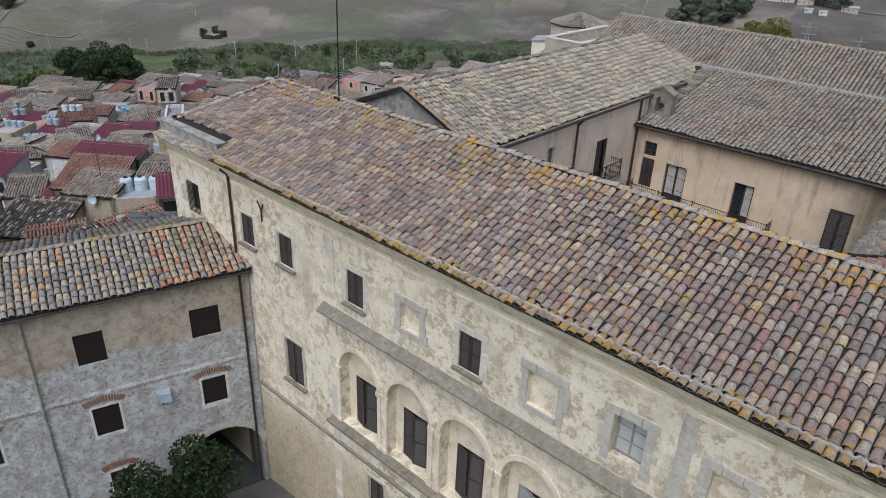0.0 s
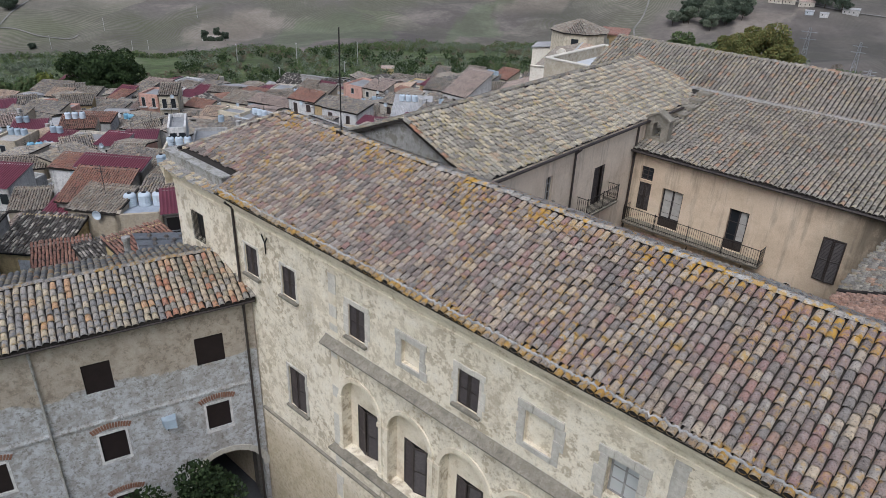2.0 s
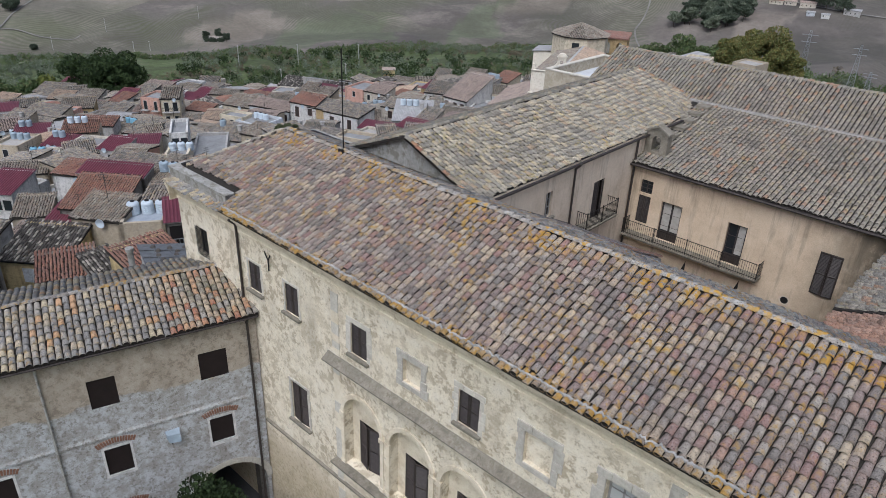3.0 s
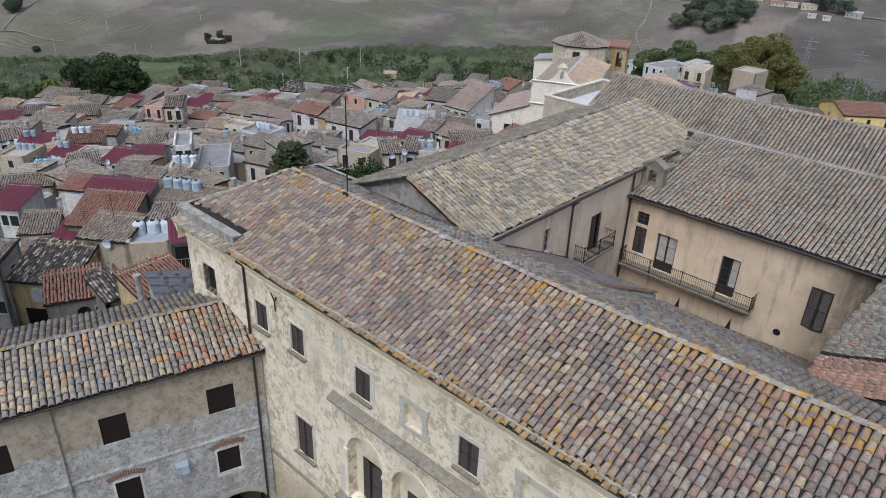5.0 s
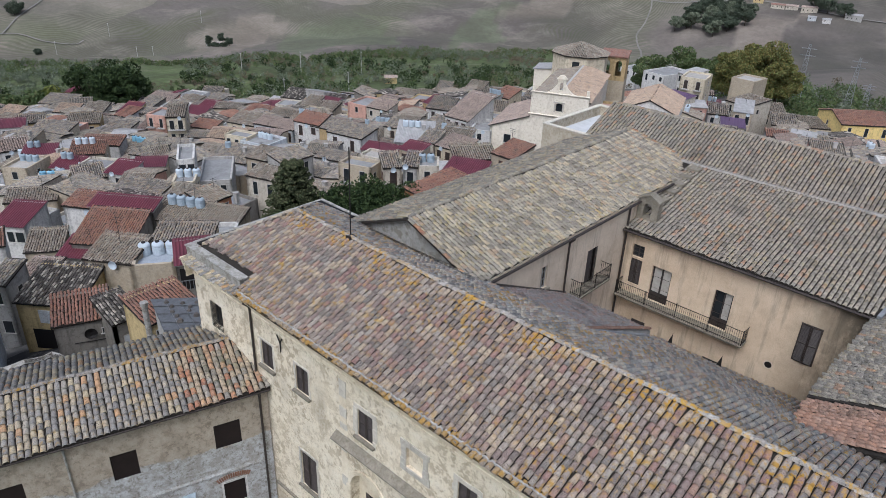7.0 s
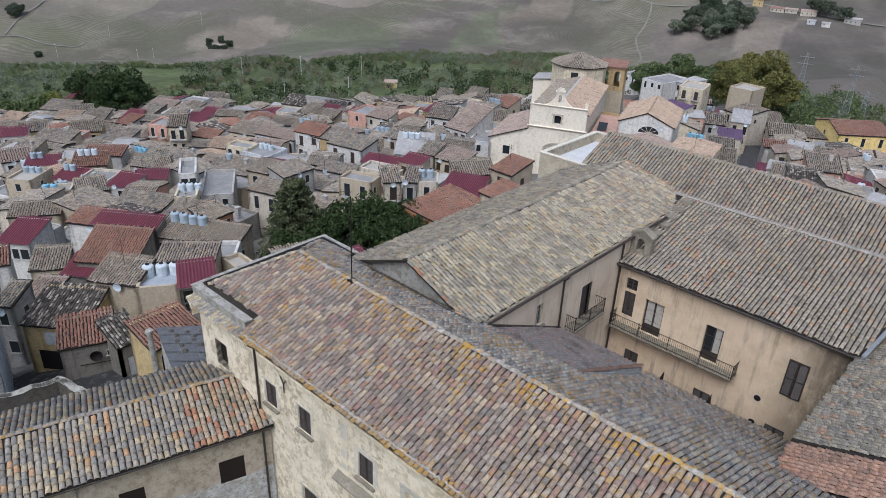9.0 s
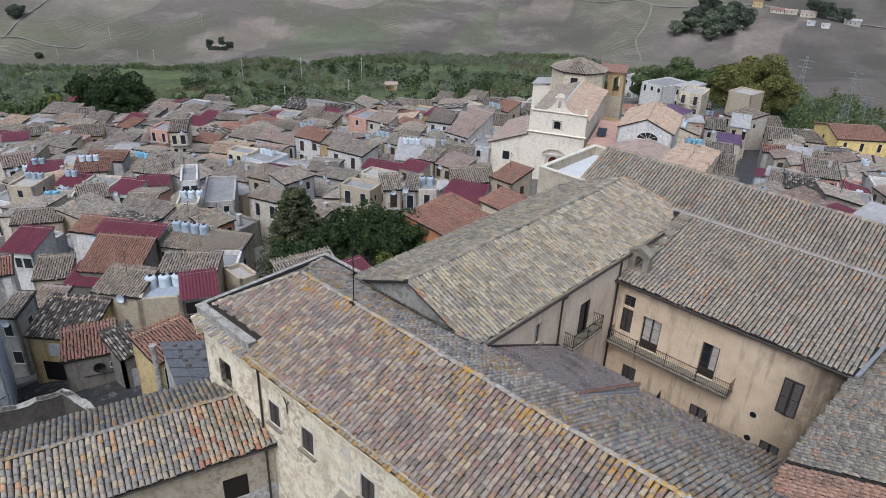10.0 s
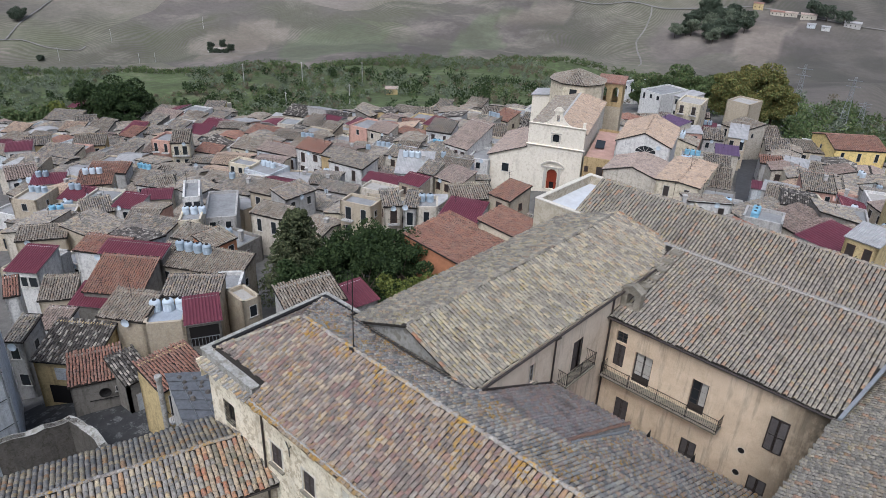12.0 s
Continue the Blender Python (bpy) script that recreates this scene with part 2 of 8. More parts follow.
M["tile_town_grey"] = tile_mat("clay_tile_town_grey", [(0.299, 0.273, 0.238), (0.22, 0.207, 0.189), (0.378, 0.334, 0.273), (0.176, 0.165, 0.148), (0.326, 0.29, 0.251), (0.405, 0.343, 0.255), (0.246, 0.229, 0.207), (0.352, 0.273, 0.202)], 0.3, grime=0.4, crust=0.9)
M["tile_town_tan"] = tile_mat("clay_tile_town_tan", [(0.351, 0.304, 0.24), (0.292, 0.252, 0.199), (0.401, 0.356, 0.287), (0.234, 0.203, 0.166), (0.318, 0.26, 0.194), (0.276, 0.208, 0.152)], 0.2)
M["tile_town_dark"] = tile_mat("clay_tile_town_dark", [(0.07, 0.064, 0.06), (0.13, 0.12, 0.108), (0.05, 0.046, 0.043), (0.42, 0.385, 0.33), (0.09, 0.082, 0.075), (0.23, 0.21, 0.185), (0.06, 0.054, 0.05)], 0.1, grime=0.15, crust=0.35)
M["tile_town_red"] = tile_mat("clay_tile_town_red", [(0.299, 0.128, 0.084), (0.343, 0.154, 0.097), (0.264, 0.114, 0.079), (0.317, 0.145, 0.097)], 0.1, grime=0.4)
M["tile_town_peach"] = tile_mat("clay_tile_town_peach", [(0.50, 0.36, 0.25), (0.46, 0.33, 0.235), (0.54, 0.40, 0.285), (0.43, 0.32, 0.24)], 0.1, grime=0.25)
M["tile_town_brown"] = tile_mat("clay_tile_town_brown", [(0.22, 0.155, 0.13), (0.26, 0.185, 0.155), (0.19, 0.14, 0.12), (0.30, 0.22, 0.185)], 0.1, grime=0.35)
M["tile_town_rose"] = tile_mat("clay_tile_town_rose", [(0.385, 0.295, 0.245), (0.351, 0.268, 0.226), (0.418, 0.32, 0.268), (0.334, 0.26, 0.222)], 0.1, grime=0.35)
# bed under the tiles, near black to paint the shadow in their gaps
M["deck"] = plain("shade_dark_tile_bed", (0.028, 0.024, 0.02), 0.95, 0, 0.4, 2.0)
M["mortar"] = plain("grey_mortar", (0.33, 0.32, 0.30), 0.95, 0, 0.5, 2.5, 0.7)
M["ridge_lichen"] = tile_mat("ridge_tile_lichen", [(0.38, 0.36, 0.33), (0.44, 0.42, 0.385), G3, (0.36, 0.33, 0.29)], 0.9, lichen_col=(0.42, 0.245, 0.035), cover=0.04)
# walls
M["facade"] = limewash("cream_limewash", (0.70, 0.615, 0.455), (0.80, 0.735, 0.60), (0.50, 0.425, 0.305), (0.27, 0.225, 0.155), (5.4, (0.40, 0.325, 0.205), (0.54, 0.465, 0.335)), 0.51, 0.57)
M["smooth"] = limewash("smooth_cream_render", (0.66, 0.575, 0.425), (0.77, 0.70, 0.56), (0.60, 0.51, 0.37), (0.36, 0.30, 0.21), None, 0.56, 0.64)
M["stone"] = plaster("grey_limestone", [(0.36, 0.335, 0.285), (0.47, 0.44, 0.38), (0.56, 0.525, 0.45)], (0.22, 0.20, 0.16), 0.9, 0.45, 0.5)
M["ledge"] = plaster("weathered_ledge", [(0.15, 0.137, 0.11), (0.23, 0.207, 0.165), (0.33, 0.30, 0.24)], (0.075, 0.068, 0.052), 1.6, 0.6, 0.8, (0.19, 0.17, 0.13), 12.0)
M["smooth_stone"] = plaster("pale_dressed_stone", [(0.47, 0.435, 0.365), (0.58, 0.54, 0.46), (0.65, 0.61, 0.525)], (0.27, 0.24, 0.19), 0.9, 0.4, 0.4)
M["cornice"] = limewash("cream_cornice", (0.66, 0.575, 0.42), (0.77, 0.69, 0.535), (0.55, 0.465, 0.33), (0.33, 0.27, 0.185), None, 0.55, 0.63)
M["court"] = plaster("peach_render", [(0.44, 0.335, 0.225), (0.65, 0.52, 0.37), (0.75, 0.63, 0.475)], (0.15, 0.125, 0.095), 0.22, 0.85, 0.12, None, 16.0)
m = M["court"]
t, b = m.node_tree, m.node_tree.nodes["Principled BSDF"]
v = coords(t)
sep = t.nodes.new("ShaderNodeSeparateXYZ")
t.links.new(v, sep.inputs[0])
wet = t.nodes.new("ShaderNodeMapRange")
wet.inputs["From Min"].default_value, wet.inputs["From Max"].default_value = 5.6, 9.6
t.links.new(sep.outputs["X"], wet.inputs["Value"])
spot = mix(t, 1.0, ramp(t, noise_at(t, v, 0.8, 6, 0.68, (1.0, 1.0, 0.55)), [(0.30, 0.0), (0.50, 1.0)]), wet.outputs[0], "MULTIPLY")
old = b.inputs["Base Color"].links[0].from_socket
t.links.new(mix(t, spot, old, (0.055, 0.05, 0.036)), b.inputs["Base Color"])
M["court_grey"] = plaster("grey_beige_render", [(0.44, 0.36, 0.27), (0.62, 0.525, 0.41), (0.72, 0.63, 0.51)], (0.19, 0.165, 0.135), 0.22, 0.75, 0.12, None, 16.0)
M["annex"] = limewash("limewashed_rubble", (0.36, 0.305, 0.235), (0.45, 0.395, 0.32), (0.30, 0.255, 0.20), (0.15, 0.127, 0.095), (9.75, (0.50, 0.51, 0.515), (0.35, 0.335, 0.31)), 0.53, 0.57, 0.06)
M["terrace"] = limewash("stained_beige_stone", (0.44, 0.385, 0.29), (0.52, 0.47, 0.38), (0.36, 0.31, 0.225), (0.18, 0.155, 0.115), None, 0.5, 0.56)
M["concrete"] = plaster("grey_concrete", [(0.30, 0.29, 0.275), (0.40, 0.39, 0.37), (0.48, 0.47, 0.445)], (0.16, 0.15, 0.14), 0.8, 0.5, 0.3)
M["screed"] = plaster("pale_screed", [(0.40, 0.41, 0.42), (0.52, 0.535, 0.55), (0.60, 0.615, 0.63)], (0.42, 0.42, 0.42), 0.5, 0.2, 0.15)
M["parapet"] = plaster("stained_parapet", [(0.20, 0.195, 0.175), (0.34, 0.33, 0.305), (0.46, 0.45, 0.42)], (0.10, 0.095, 0.08), 1.1, 0.7, 0.6, (0.22, 0.205, 0.17), 8.0)
# worn yard; base colours darkened to hold the shade of the deep yard
M["yard"] = plaster("shade_toned_worn_yard", [(0.03, 0.03, 0.031), (0.045, 0.045, 0.046), (0.065, 0.065, 0.065)], (0.02, 0.02, 0.02), 0.3, 0.0, 0.4, (0.15, 0.15, 0.147), 9.0, 3.0)
M["rubble_dark"] = plaster("dark_rubble", [(0.07, 0.065, 0.058), (0.11, 0.10, 0.088), (0.16, 0.145, 0.125)], (0.035, 0.032, 0.028), 0.9, 0.5, 0.9, (0.10, 0.09, 0.075), 6.0, 3.0)
M["church"] = limewash("cream_church_stone", (0.66, 0.60, 0.49), (0.75, 0.70, 0.605), (0.57, 0.505, 0.40), (0.36, 0.31, 0.24), None, 0.55, 0.62)
M["brick"] = plain("weathered_red_brick", (0.25, 0.135, 0.09), 0.9, 0, 0.5, 6.0, 0.4)
M["iron"] = plain("dark_iron", (0.03, 0.028, 0.027), 0.55, 0.6, 0.4, 8.0)
M["shutter"] = plain("brown_black_shutter", (0.046, 0.037, 0.033), 0.5, 0, 0.4, 6.0)
M["shutter_grey"] = plain("weathered_grey_wood", (0.26, 0.25, 0.235), 0.85, 0, 0.4, 8.0, 0.4)
# flat near-black that stands for the shade inside rooms and openings
M["dark"] = plain("interior_shade_black", (0.012, 0.010, 0.010), 0.9)
M["panel_brown"] = plain("dark_brown_panel", (0.016, 0.010, 0.009), 0.7, 0, 0.3, 3.0)
M["white_door"] = plain("white_paint", (0.72, 0.71, 0.68), 0.5, 0, 0.12, 3.0)
M["curtain"] = plain("pale_curtain", (0.40, 0.38, 0.34), 0.9, 0, 0.25, 4.0)
M["pipe"] = plain("dark_downpipe", (0.055, 0.045, 0.04), 0.5, 0.2, 0.35, 5.0)
M["zinc"] = plain("grey_zinc", (0.30, 0.31, 0.32), 0.5, 0.5, 0.3, 4.0)
M["asphalt"] = plain("asphalt", (0.06, 0.06, 0.062), 0.9, 0, 0.4, 0.8, 0.4)
M["paving"] = plain("worn_paving", (0.125, 0.118, 0.108), 0.9, 0, 0.45, 0.7, 0.5)
def glass(name, tint=(0.02, 0.024, 0.028)):
    m, t, b = nodes_of(name, 0.08, 0, 0.6)
    b.inputs["Base Color"].default_value = (*tint, 1)
    return m
M["glass"] = glass("window_glass")
M["glass_pale"] = glass("curtained_glass", (0.42, 0.43, 0.42))

# ---- mesh building ----
class Geo:
    """Vertices and faces gathered for one mesh."""
    def __init__(self):
        self.v, self.f = [], []

    def add(self, verts, faces):
        n = len(self.v)
        self.v += [tuple(p) for p in verts]
        self.f += [tuple(i + n for i in f) for f in faces]
        return self

    def quad(self, *p):
        return self.add(p, [tuple(range(len(p)))])

    def box(self, x0, x1, y0, y1, z0, z1, fr=None):
        c = [(x, y, z) for z in (z0, z1) for y in (y0, y1) for x in (x0, x1)]
        if fr:
            c = [fr.p(*q) for q in c]
        return self.add(c, [(0, 2, 3, 1), (4, 5, 7, 6), (0, 1, 5, 4), (2, 6, 7, 3), (0, 4, 6, 2), (1, 3, 7, 5)])

    def tube(self, a, b, r, n=8, r2=None):
        a, b = Vector(a), Vector(b)
        d = (b - a).normalized()
        s = d.orthogonal().normalized()
        w = d.cross(s)
        r2 = r if r2 is None else r2
        ring = [(math.cos(i * math.tau / n), math.sin(i * math.tau / n)) for i in range(n)]
        vs = [a + (s * c + w * k) * r for c, k in ring] + [b + (s * c + w * k) * r2 for c, k in ring]
        return self.add(vs, [(i, (i + 1) % n, n + (i + 1) % n, n + i) for i in range(n)] + [tuple(range(n))[::-1], tuple(range(n, 2 * n))])

    def profile(self, pts, fr, u0, u1):
        """Sweeps a closed outline of (outward, up) points along a wall, capped at both ends."""
        n = len(pts)
        vs = [fr.p(u0, d, z) for d, z in pts] + [fr.p(u1, d, z) for d, z in pts]
        return self.add(vs, [(i, (i + 1) % n, n + (i + 1) % n, n + i) for i in range(n)] + [tuple(range(n))[::-1], tuple(range(n, 2 * n))])

class Fr:
    """A wall's frame: along it, outward from it, up."""
    def __init__(self, origin, u, n):
        self.o, self.u, self.n = Vector(origin), Vector(u).normalized(), Vector(n).normalized()

    def p(self, u, d, z):
        return self.o + self.u * u + self.n * d + Vector((0, 0, z))

PLACE = {}
def thing(name, at, turn=0.0, label="", category="", group="", kind=""):
    ob = new(name)
    ob.empty_display_size = 0.3
    m = Matrix.Translation(at) @ Matrix.Rotation(radians(turn), 4, "Z")
    ob.matrix_basis = m
    PLACE[ob] = m
    return tagged(ob, label, category, group, kind)

def as_mesh(name, verts, faces, mats):
    me = bpy.data.meshes.new(name)
    verts = np.asarray(verts, dtype=np.float32).reshape(-1, 3)
    if isinstance(faces, np.ndarray):
        k = faces.shape[1]
        me.vertices.add(len(verts))
        me.vertices.foreach_set("co", verts.ravel())
        me.loops.add(faces.size)
        me.loops.foreach_set("vertex_index", faces.ravel().astype(np.int32))
        me.polygons.add(len(faces))
        me.polygons.foreach_set("loop_start", np.arange(0, faces.size, k, dtype=np.int32))
        me.update(calc_edges=True)
    else:
        me.from_pydata(verts.tolist(), [], faces)
    for mt in (mats if isinstance(mats, (list, tuple)) else [mats]):
        me.materials.append(mt)
    return me

def part(name, geo, material, parent=None, label="", local=False, fix=True, smooth=False, kind="", category="", weld=0.0):
    """One mesh object under a thing or a part; world coordinates unless local."""
    verts, faces = (geo.v, geo.f) if isinstance(geo, Geo) else geo
    base = PLACE.get(parent, Matrix())
    if not local and parent is not None:
        inv = np.array(base.inverted())
        v = np.asarray(verts, dtype=np.float64).reshape(-1, 3)
        verts = v @ inv[:3, :3].T + inv[:3, 3]
    me = as_mesh(name, verts, faces, material)
    if fix and not isinstance(faces, np.ndarray):
        bm = bmesh.new()
        bm.from_mesh(me)
        if weld:
            bmesh.ops.remove_doubles(bm, verts=bm.verts, dist=weld)
        bmesh.ops.recalc_face_normals(bm, faces=bm.faces)
        bm.to_mesh(me)
        bm.free()
    if smooth:
        me.polygons.foreach_set("use_smooth", [True] * len(me.polygons))
    ob = new(name, me)
    if parent is not None:
        ob.parent = parent
        PLACE[ob] = base
    if label or kind or category:
        tagged(ob, label, category, "", kind)
    return ob

def wall(geo, fr, u0, u1, z0, z1, holes=(), thick=0.45, back=True, top=None):
    """A wall with openings through it. holes: (u0, u1, z0, z1, rise); rise > 0 makes an arched head above z1. top: height at u (gables)."""
    def head(h, u):
        a, b, _, zt, rise = h
        if rise <= 0:
            return zt
        k = (2 * u - a - b) / (b - a)
        return zt + rise * math.sqrt(max(0.0, 1 - k * k))
    us = {u0, u1}
    for h in holes:
        us |= {h[0], h[1]}
        if h[4] > 0:
            us |= {h[0] + (h[1] - h[0]) * (0.5 - 0.5 * math.cos(math.pi * i / 14)) for i in range(15)}
    if top:
        us |= {u0 + (u1 - u0) * i / 2 for i in range(3)}
    us = sorted(u for u in us if u0 - 1e-6 <= u <= u1 + 1e-6)
    for ua, ub in zip(us, us[1:]):
        if ub - ua < 1e-5:
            continue
        mid = (ua + ub) / 2
        here = sorted((h for h in holes if h[0] < mid < h[1]), key=lambda h: h[2])
        lo = (z0, z0)
        spans = []
        for h in here:
            spans.append((lo, (h[2], h[2])))
            lo = (head(h, ua), head(h, ub))
        spans.append((lo, (top(ua), top(ub)) if top else (z1, z1)))
        for (la, lb), (ha, hb) in spans:
            if ha - la < 1e-4 and hb - lb < 1e-4:
                continue
            for d in ((0, -thick) if back else (0,)):
                geo.quad(fr.p(ua, d, la), fr.p(ub, d, lb), fr.p(ub, d, hb), fr.p(ua, d, ha))
    for h in holes:
        a, b, za, zt, rise = h
        loop = [(a, za), (b, za), (b, zt)]
        if rise > 0:
            loop += [(a + (b - a) * (0.5 + 0.5 * math.cos(math.pi * i / 14)), 0) for i in range(1, 14)]
            loop = [(u, z if i < 3 else head(h, u)) for i, (u, z) in enumerate(loop)]
        loop.append((a, zt))
        for (ua, la), (ub, lb) in zip(loop, loop[1:] + loop[:1]):
            geo.quad(fr.p(ua, 0, la), fr.p(ub, 0, lb), fr.p(ub, -thick, lb), fr.p(ua, -thick, la))
    if back and not top:
        for ua, ub, za, zb in ((u0, u1, z1, z1), (u0, u1, z0, z0)):
            geo.quad(fr.p(ua, 0, za), fr.p(ub, 0, za), fr.p(ub, -thick, za), fr.p(ua, -thick, za))
    for u in (u0, u1):
        zt = top(u) if top else z1
        geo.quad(fr.p(u, 0, z0), fr.p(u, 0, zt), fr.p(u, -thick, zt), fr.p(u, -thick, z0))
    return geo

def coppo(seg=5, length=0.44, r0=0.111, r1=0.091, lip=True, lift=0.055):
    """One barrel tile: a tapered half pipe whose lower end rides on the tile below."""
    vs = []
    for r, v, n in ((r0, 0.0, lift), (r1, length, 0.0)):
        vs += [(r * math.cos(math.pi * i / seg), v, n + 0.78 * r * math.sin(math.pi * i / seg)) for i in range(seg + 1)]
    fs = [(i, i + seg + 2 - 1, i + seg + 2, i + 1) for i in range(seg)]
    if lip:
        k = len(vs)
        ri = r0 - 0.018
        vs += [(ri * math.cos(math.pi * i / seg), 0.004, lift - 0.004 + 0.78 * ri * math.sin(math.pi * i / seg)) for i in range(seg + 1)]
        fs += [(i, i + 1, k + i + 1, k + i) for i in range(seg)]
    return np.array(vs, dtype=np.float64), np.array(fs, dtype=np.int64)

def coppi(o, u, v, width, length, keep=None, pitch=0.253, step=0.345, seg=5, jit=1.0, seed=1, lip=True, wob=0.0, fat=1.0):
    """A roof slope laid with barrel tiles. o: eave corner, u along the eave, v up the slope. keep(a, b): which stretch is tiled."""
    rng = np.random.default_rng(seed)
    o, u, v = (np.array(q, dtype=np.float64) for q in (o, u, v))
    u, v = u / np.linalg.norm(u), v / np.linalg.norm(v)
    n = np.cross(u, v)
    if n[2] < 0:
        n = -n
    s = pitch / 0.253
    vs, fs = coppo(seg, step * 1.28, 0.111 * s * fat, 0.091 * s * fat, lip, 0.06 * s)
    a, b = np.meshgrid(np.arange(pitch / 2, width, pitch), np.arange(-0.06, length - step * 0.7, step))
    a, b = a.ravel(), b.ravel()
    col = np.round((a - pitch / 2) / pitch).astype(int)
    shift = rng.uniform(-0.07, 0.07, col.max() + 1)[col]
    a = a + rng.normal(0, 0.008 * jit, a.size)
    b = b + shift * jit + rng.normal(0, 0.014 * jit, a.size)
    if keep is not None:
        k = keep(a, b)
        a, b = a[k], b[k]
    m = a.size
    ang = rng.normal(0, 0.028 * jit, m)
    up = rng.normal(0, 0.006 * jit, m) + wob * np.sin(a * 0.9 + 1.3 * np.sin(b)) * np.sin(b * 0.8 + 2)
    ca, sa = np.cos(ang)[:, None], np.sin(ang)[:, None]
    lu = vs[None, :, 0] * ca - vs[None, :, 1] * sa + a[:, None]
    lv = vs[None, :, 0] * sa + vs[None, :, 1] * ca + b[:, None]
    ln = vs[None, :, 2] + up[:, None]
    V = o + lu[..., None] * u + lv[..., None] * v + ln[..., None] * n
    F = fs[None] + (np.arange(m) * len(vs))[:, None, None]
    return V.reshape(-1, 3), F.reshape(-1, 4)

def join(*pairs):
    V, F, k = [], [], 0
    for v, f in pairs:
        V.append(v)
        F.append(f + k)
        k += len(v)
    return np.concatenate(V), np.concatenate(F)

def ridge_caps(pts, r=0.13, step=0.36, seed=3, seg=5):
    """Barrel tiles bedded along a ridge or hip."""
    rng = np.random.default_rng(seed)
    out = []
    for a, b in zip(pts, pts[1:]):
        a, b = np.array(a, float), np.array(b, float)
        d = b - a
        L = np.linalg.norm(d)
        d /= L
        side = np.cross(d, (0, 0, 1.0))
        side /= np.linalg.norm(side)
        n = np.cross(side, d)
        vs, fs = coppo(seg, step * 1.2, r, r * 0.85, True, 0.04)
        for k in range(int(L / step)):
            j = rng.normal(0, 0.014, 3)
            o = a + d * (k * step) + side * j[0] + n * j[1]
            out.append((o + vs[:, :1] * side + vs[:, 1:2] * d + vs[:, 2:] * n, fs))
    return join(*out)

# ---- the palazzo ----
STREET = -9.6
X, Y, Z = Vector((1, 0, 0)), Vector((0, 1, 0)), Vector((0, 0, 1))
palazzo = thing("palazzo", (-13, 18, STREET), 0, "large old cream limewashed palazzo with barrel-tiled roofs round a courtyard", "palazzo")

def slab(pts, thick=0.14):
    g = Geo()
    n = len(pts)
    low = [(x, y, z - thick) for x, y, z in pts]
    return g.add(list(pts) + low, [tuple(range(n)), tuple(range(n, 2 * n))[::-1]] + [(i, (i + 1) % n, n + (i + 1) % n, n + i) for i in range(n)])

def shutter_leaf(fr, u0, u1, z0, z1, d, slats=16, swing=0.0, hinge=-1):
    """A louvred leaf; swing opens it about its hinge side."""
    g = Geo()
    w = u1 - u0
    c, s = math.cos(radians(swing)), math.sin(radians(swing))
    base = fr.p(u0 if hinge < 0 else u1, d, 0)
    along = fr.u * (1 if hinge < 0 else -1)
    leaf = Fr(base, along * c + fr.n * s, fr.n * c - along * s)
    r = 0.07
    for a, b in ((0, r), (w - r, w)):
        g.box(a, b, -0.02, 0.02, z0, z1, leaf)
    for za, zb in ((z0, z0 + r), (z1 - r, z1), ((z0 + z1) / 2 - r / 2, (z0 + z1) / 2 + r / 2)):
        g.box(r, w - r, -0.018, 0.018, za, zb, leaf)
    pitch = (z1 - z0 - 2 * r) / slats
    for i in range(slats):
        zc = z0 + r + (i + 0.5) * pitch
        q = [(r, 0.018, zc - pitch * 0.28), (w - r, 0.018, zc - pitch * 0.28), (w - r, -0.018, zc + pitch * 0.28), (r, -0.018, zc + pitch * 0.28)]
        g.quad(*[leaf.p(*k) for k in q])
        g.quad(*[leaf.p(a, b - 0.008, e - 0.006) for a, b, e in q])
    return g

def stones(parent, fr, u0, u1, z0, z1, s, proud, mat, seed, foot=False):
    """A surround of uneven dressed stones, each a piece of its own."""
    rng = random.Random(seed)
    def stone(a, b, c, e):
        g = 0.006
        p = proud * rng.uniform(0.75, 1.25)
        k = 0.012
        vs = [fr.p(x, d, z) for d, q in ((-0.02, 0), (p - k, 0), (p, k)) for x, z in ((a + g + q, c + g + q), (b - g - q, c + g + q), (b - g - q, e - g - q), (a + g + q, e - g - q))]
        part("stone_block", Geo().add(vs, [(8, 9, 10, 11)] + [(i, (i + 1) % 4, 4 + (i + 1) % 4, 4 + i) for i in range(4)] + [(4 + i, 4 + (i + 1) % 4, 8 + (i + 1) % 4, 8 + i) for i in range(4)]), M[mat], parent)
    for side in (-1, 1):
        z = z0 - s * 0.7
        while z < z1 - 0.05:
            h = min(rng.uniform(0.26, 0.46), z1 - z)
            if z1 - z - h < 0.14:
                h = z1 - z
            w = s * rng.choice((0.8, 0.95, 1.2))
            stone(*((u0 - w, u0) if side < 0 else (u1, u1 + w)), z, z + h)
            z += h
    n = 3 if u1 - u0 > 0.7 else 2
    cuts = [u0 - s] + [u0 - s + (u1 - u0 + 2 * s) * (i + rng.uniform(-0.12, 0.12)) / n for i in range(1, n)] + [u1 + s]
    for a, b in zip(cuts, cuts[1:]):
        stone(a, b, z1, z1 + s * rng.uniform(0.85, 1.05))
    if foot:
        m = (u0 + u1) / 2 + rng.uniform(-0.1, 0.1)
        for a, b in ((u0, m), (m, u1)):
            stone(a, b, z0 - s * 0.7, z0)

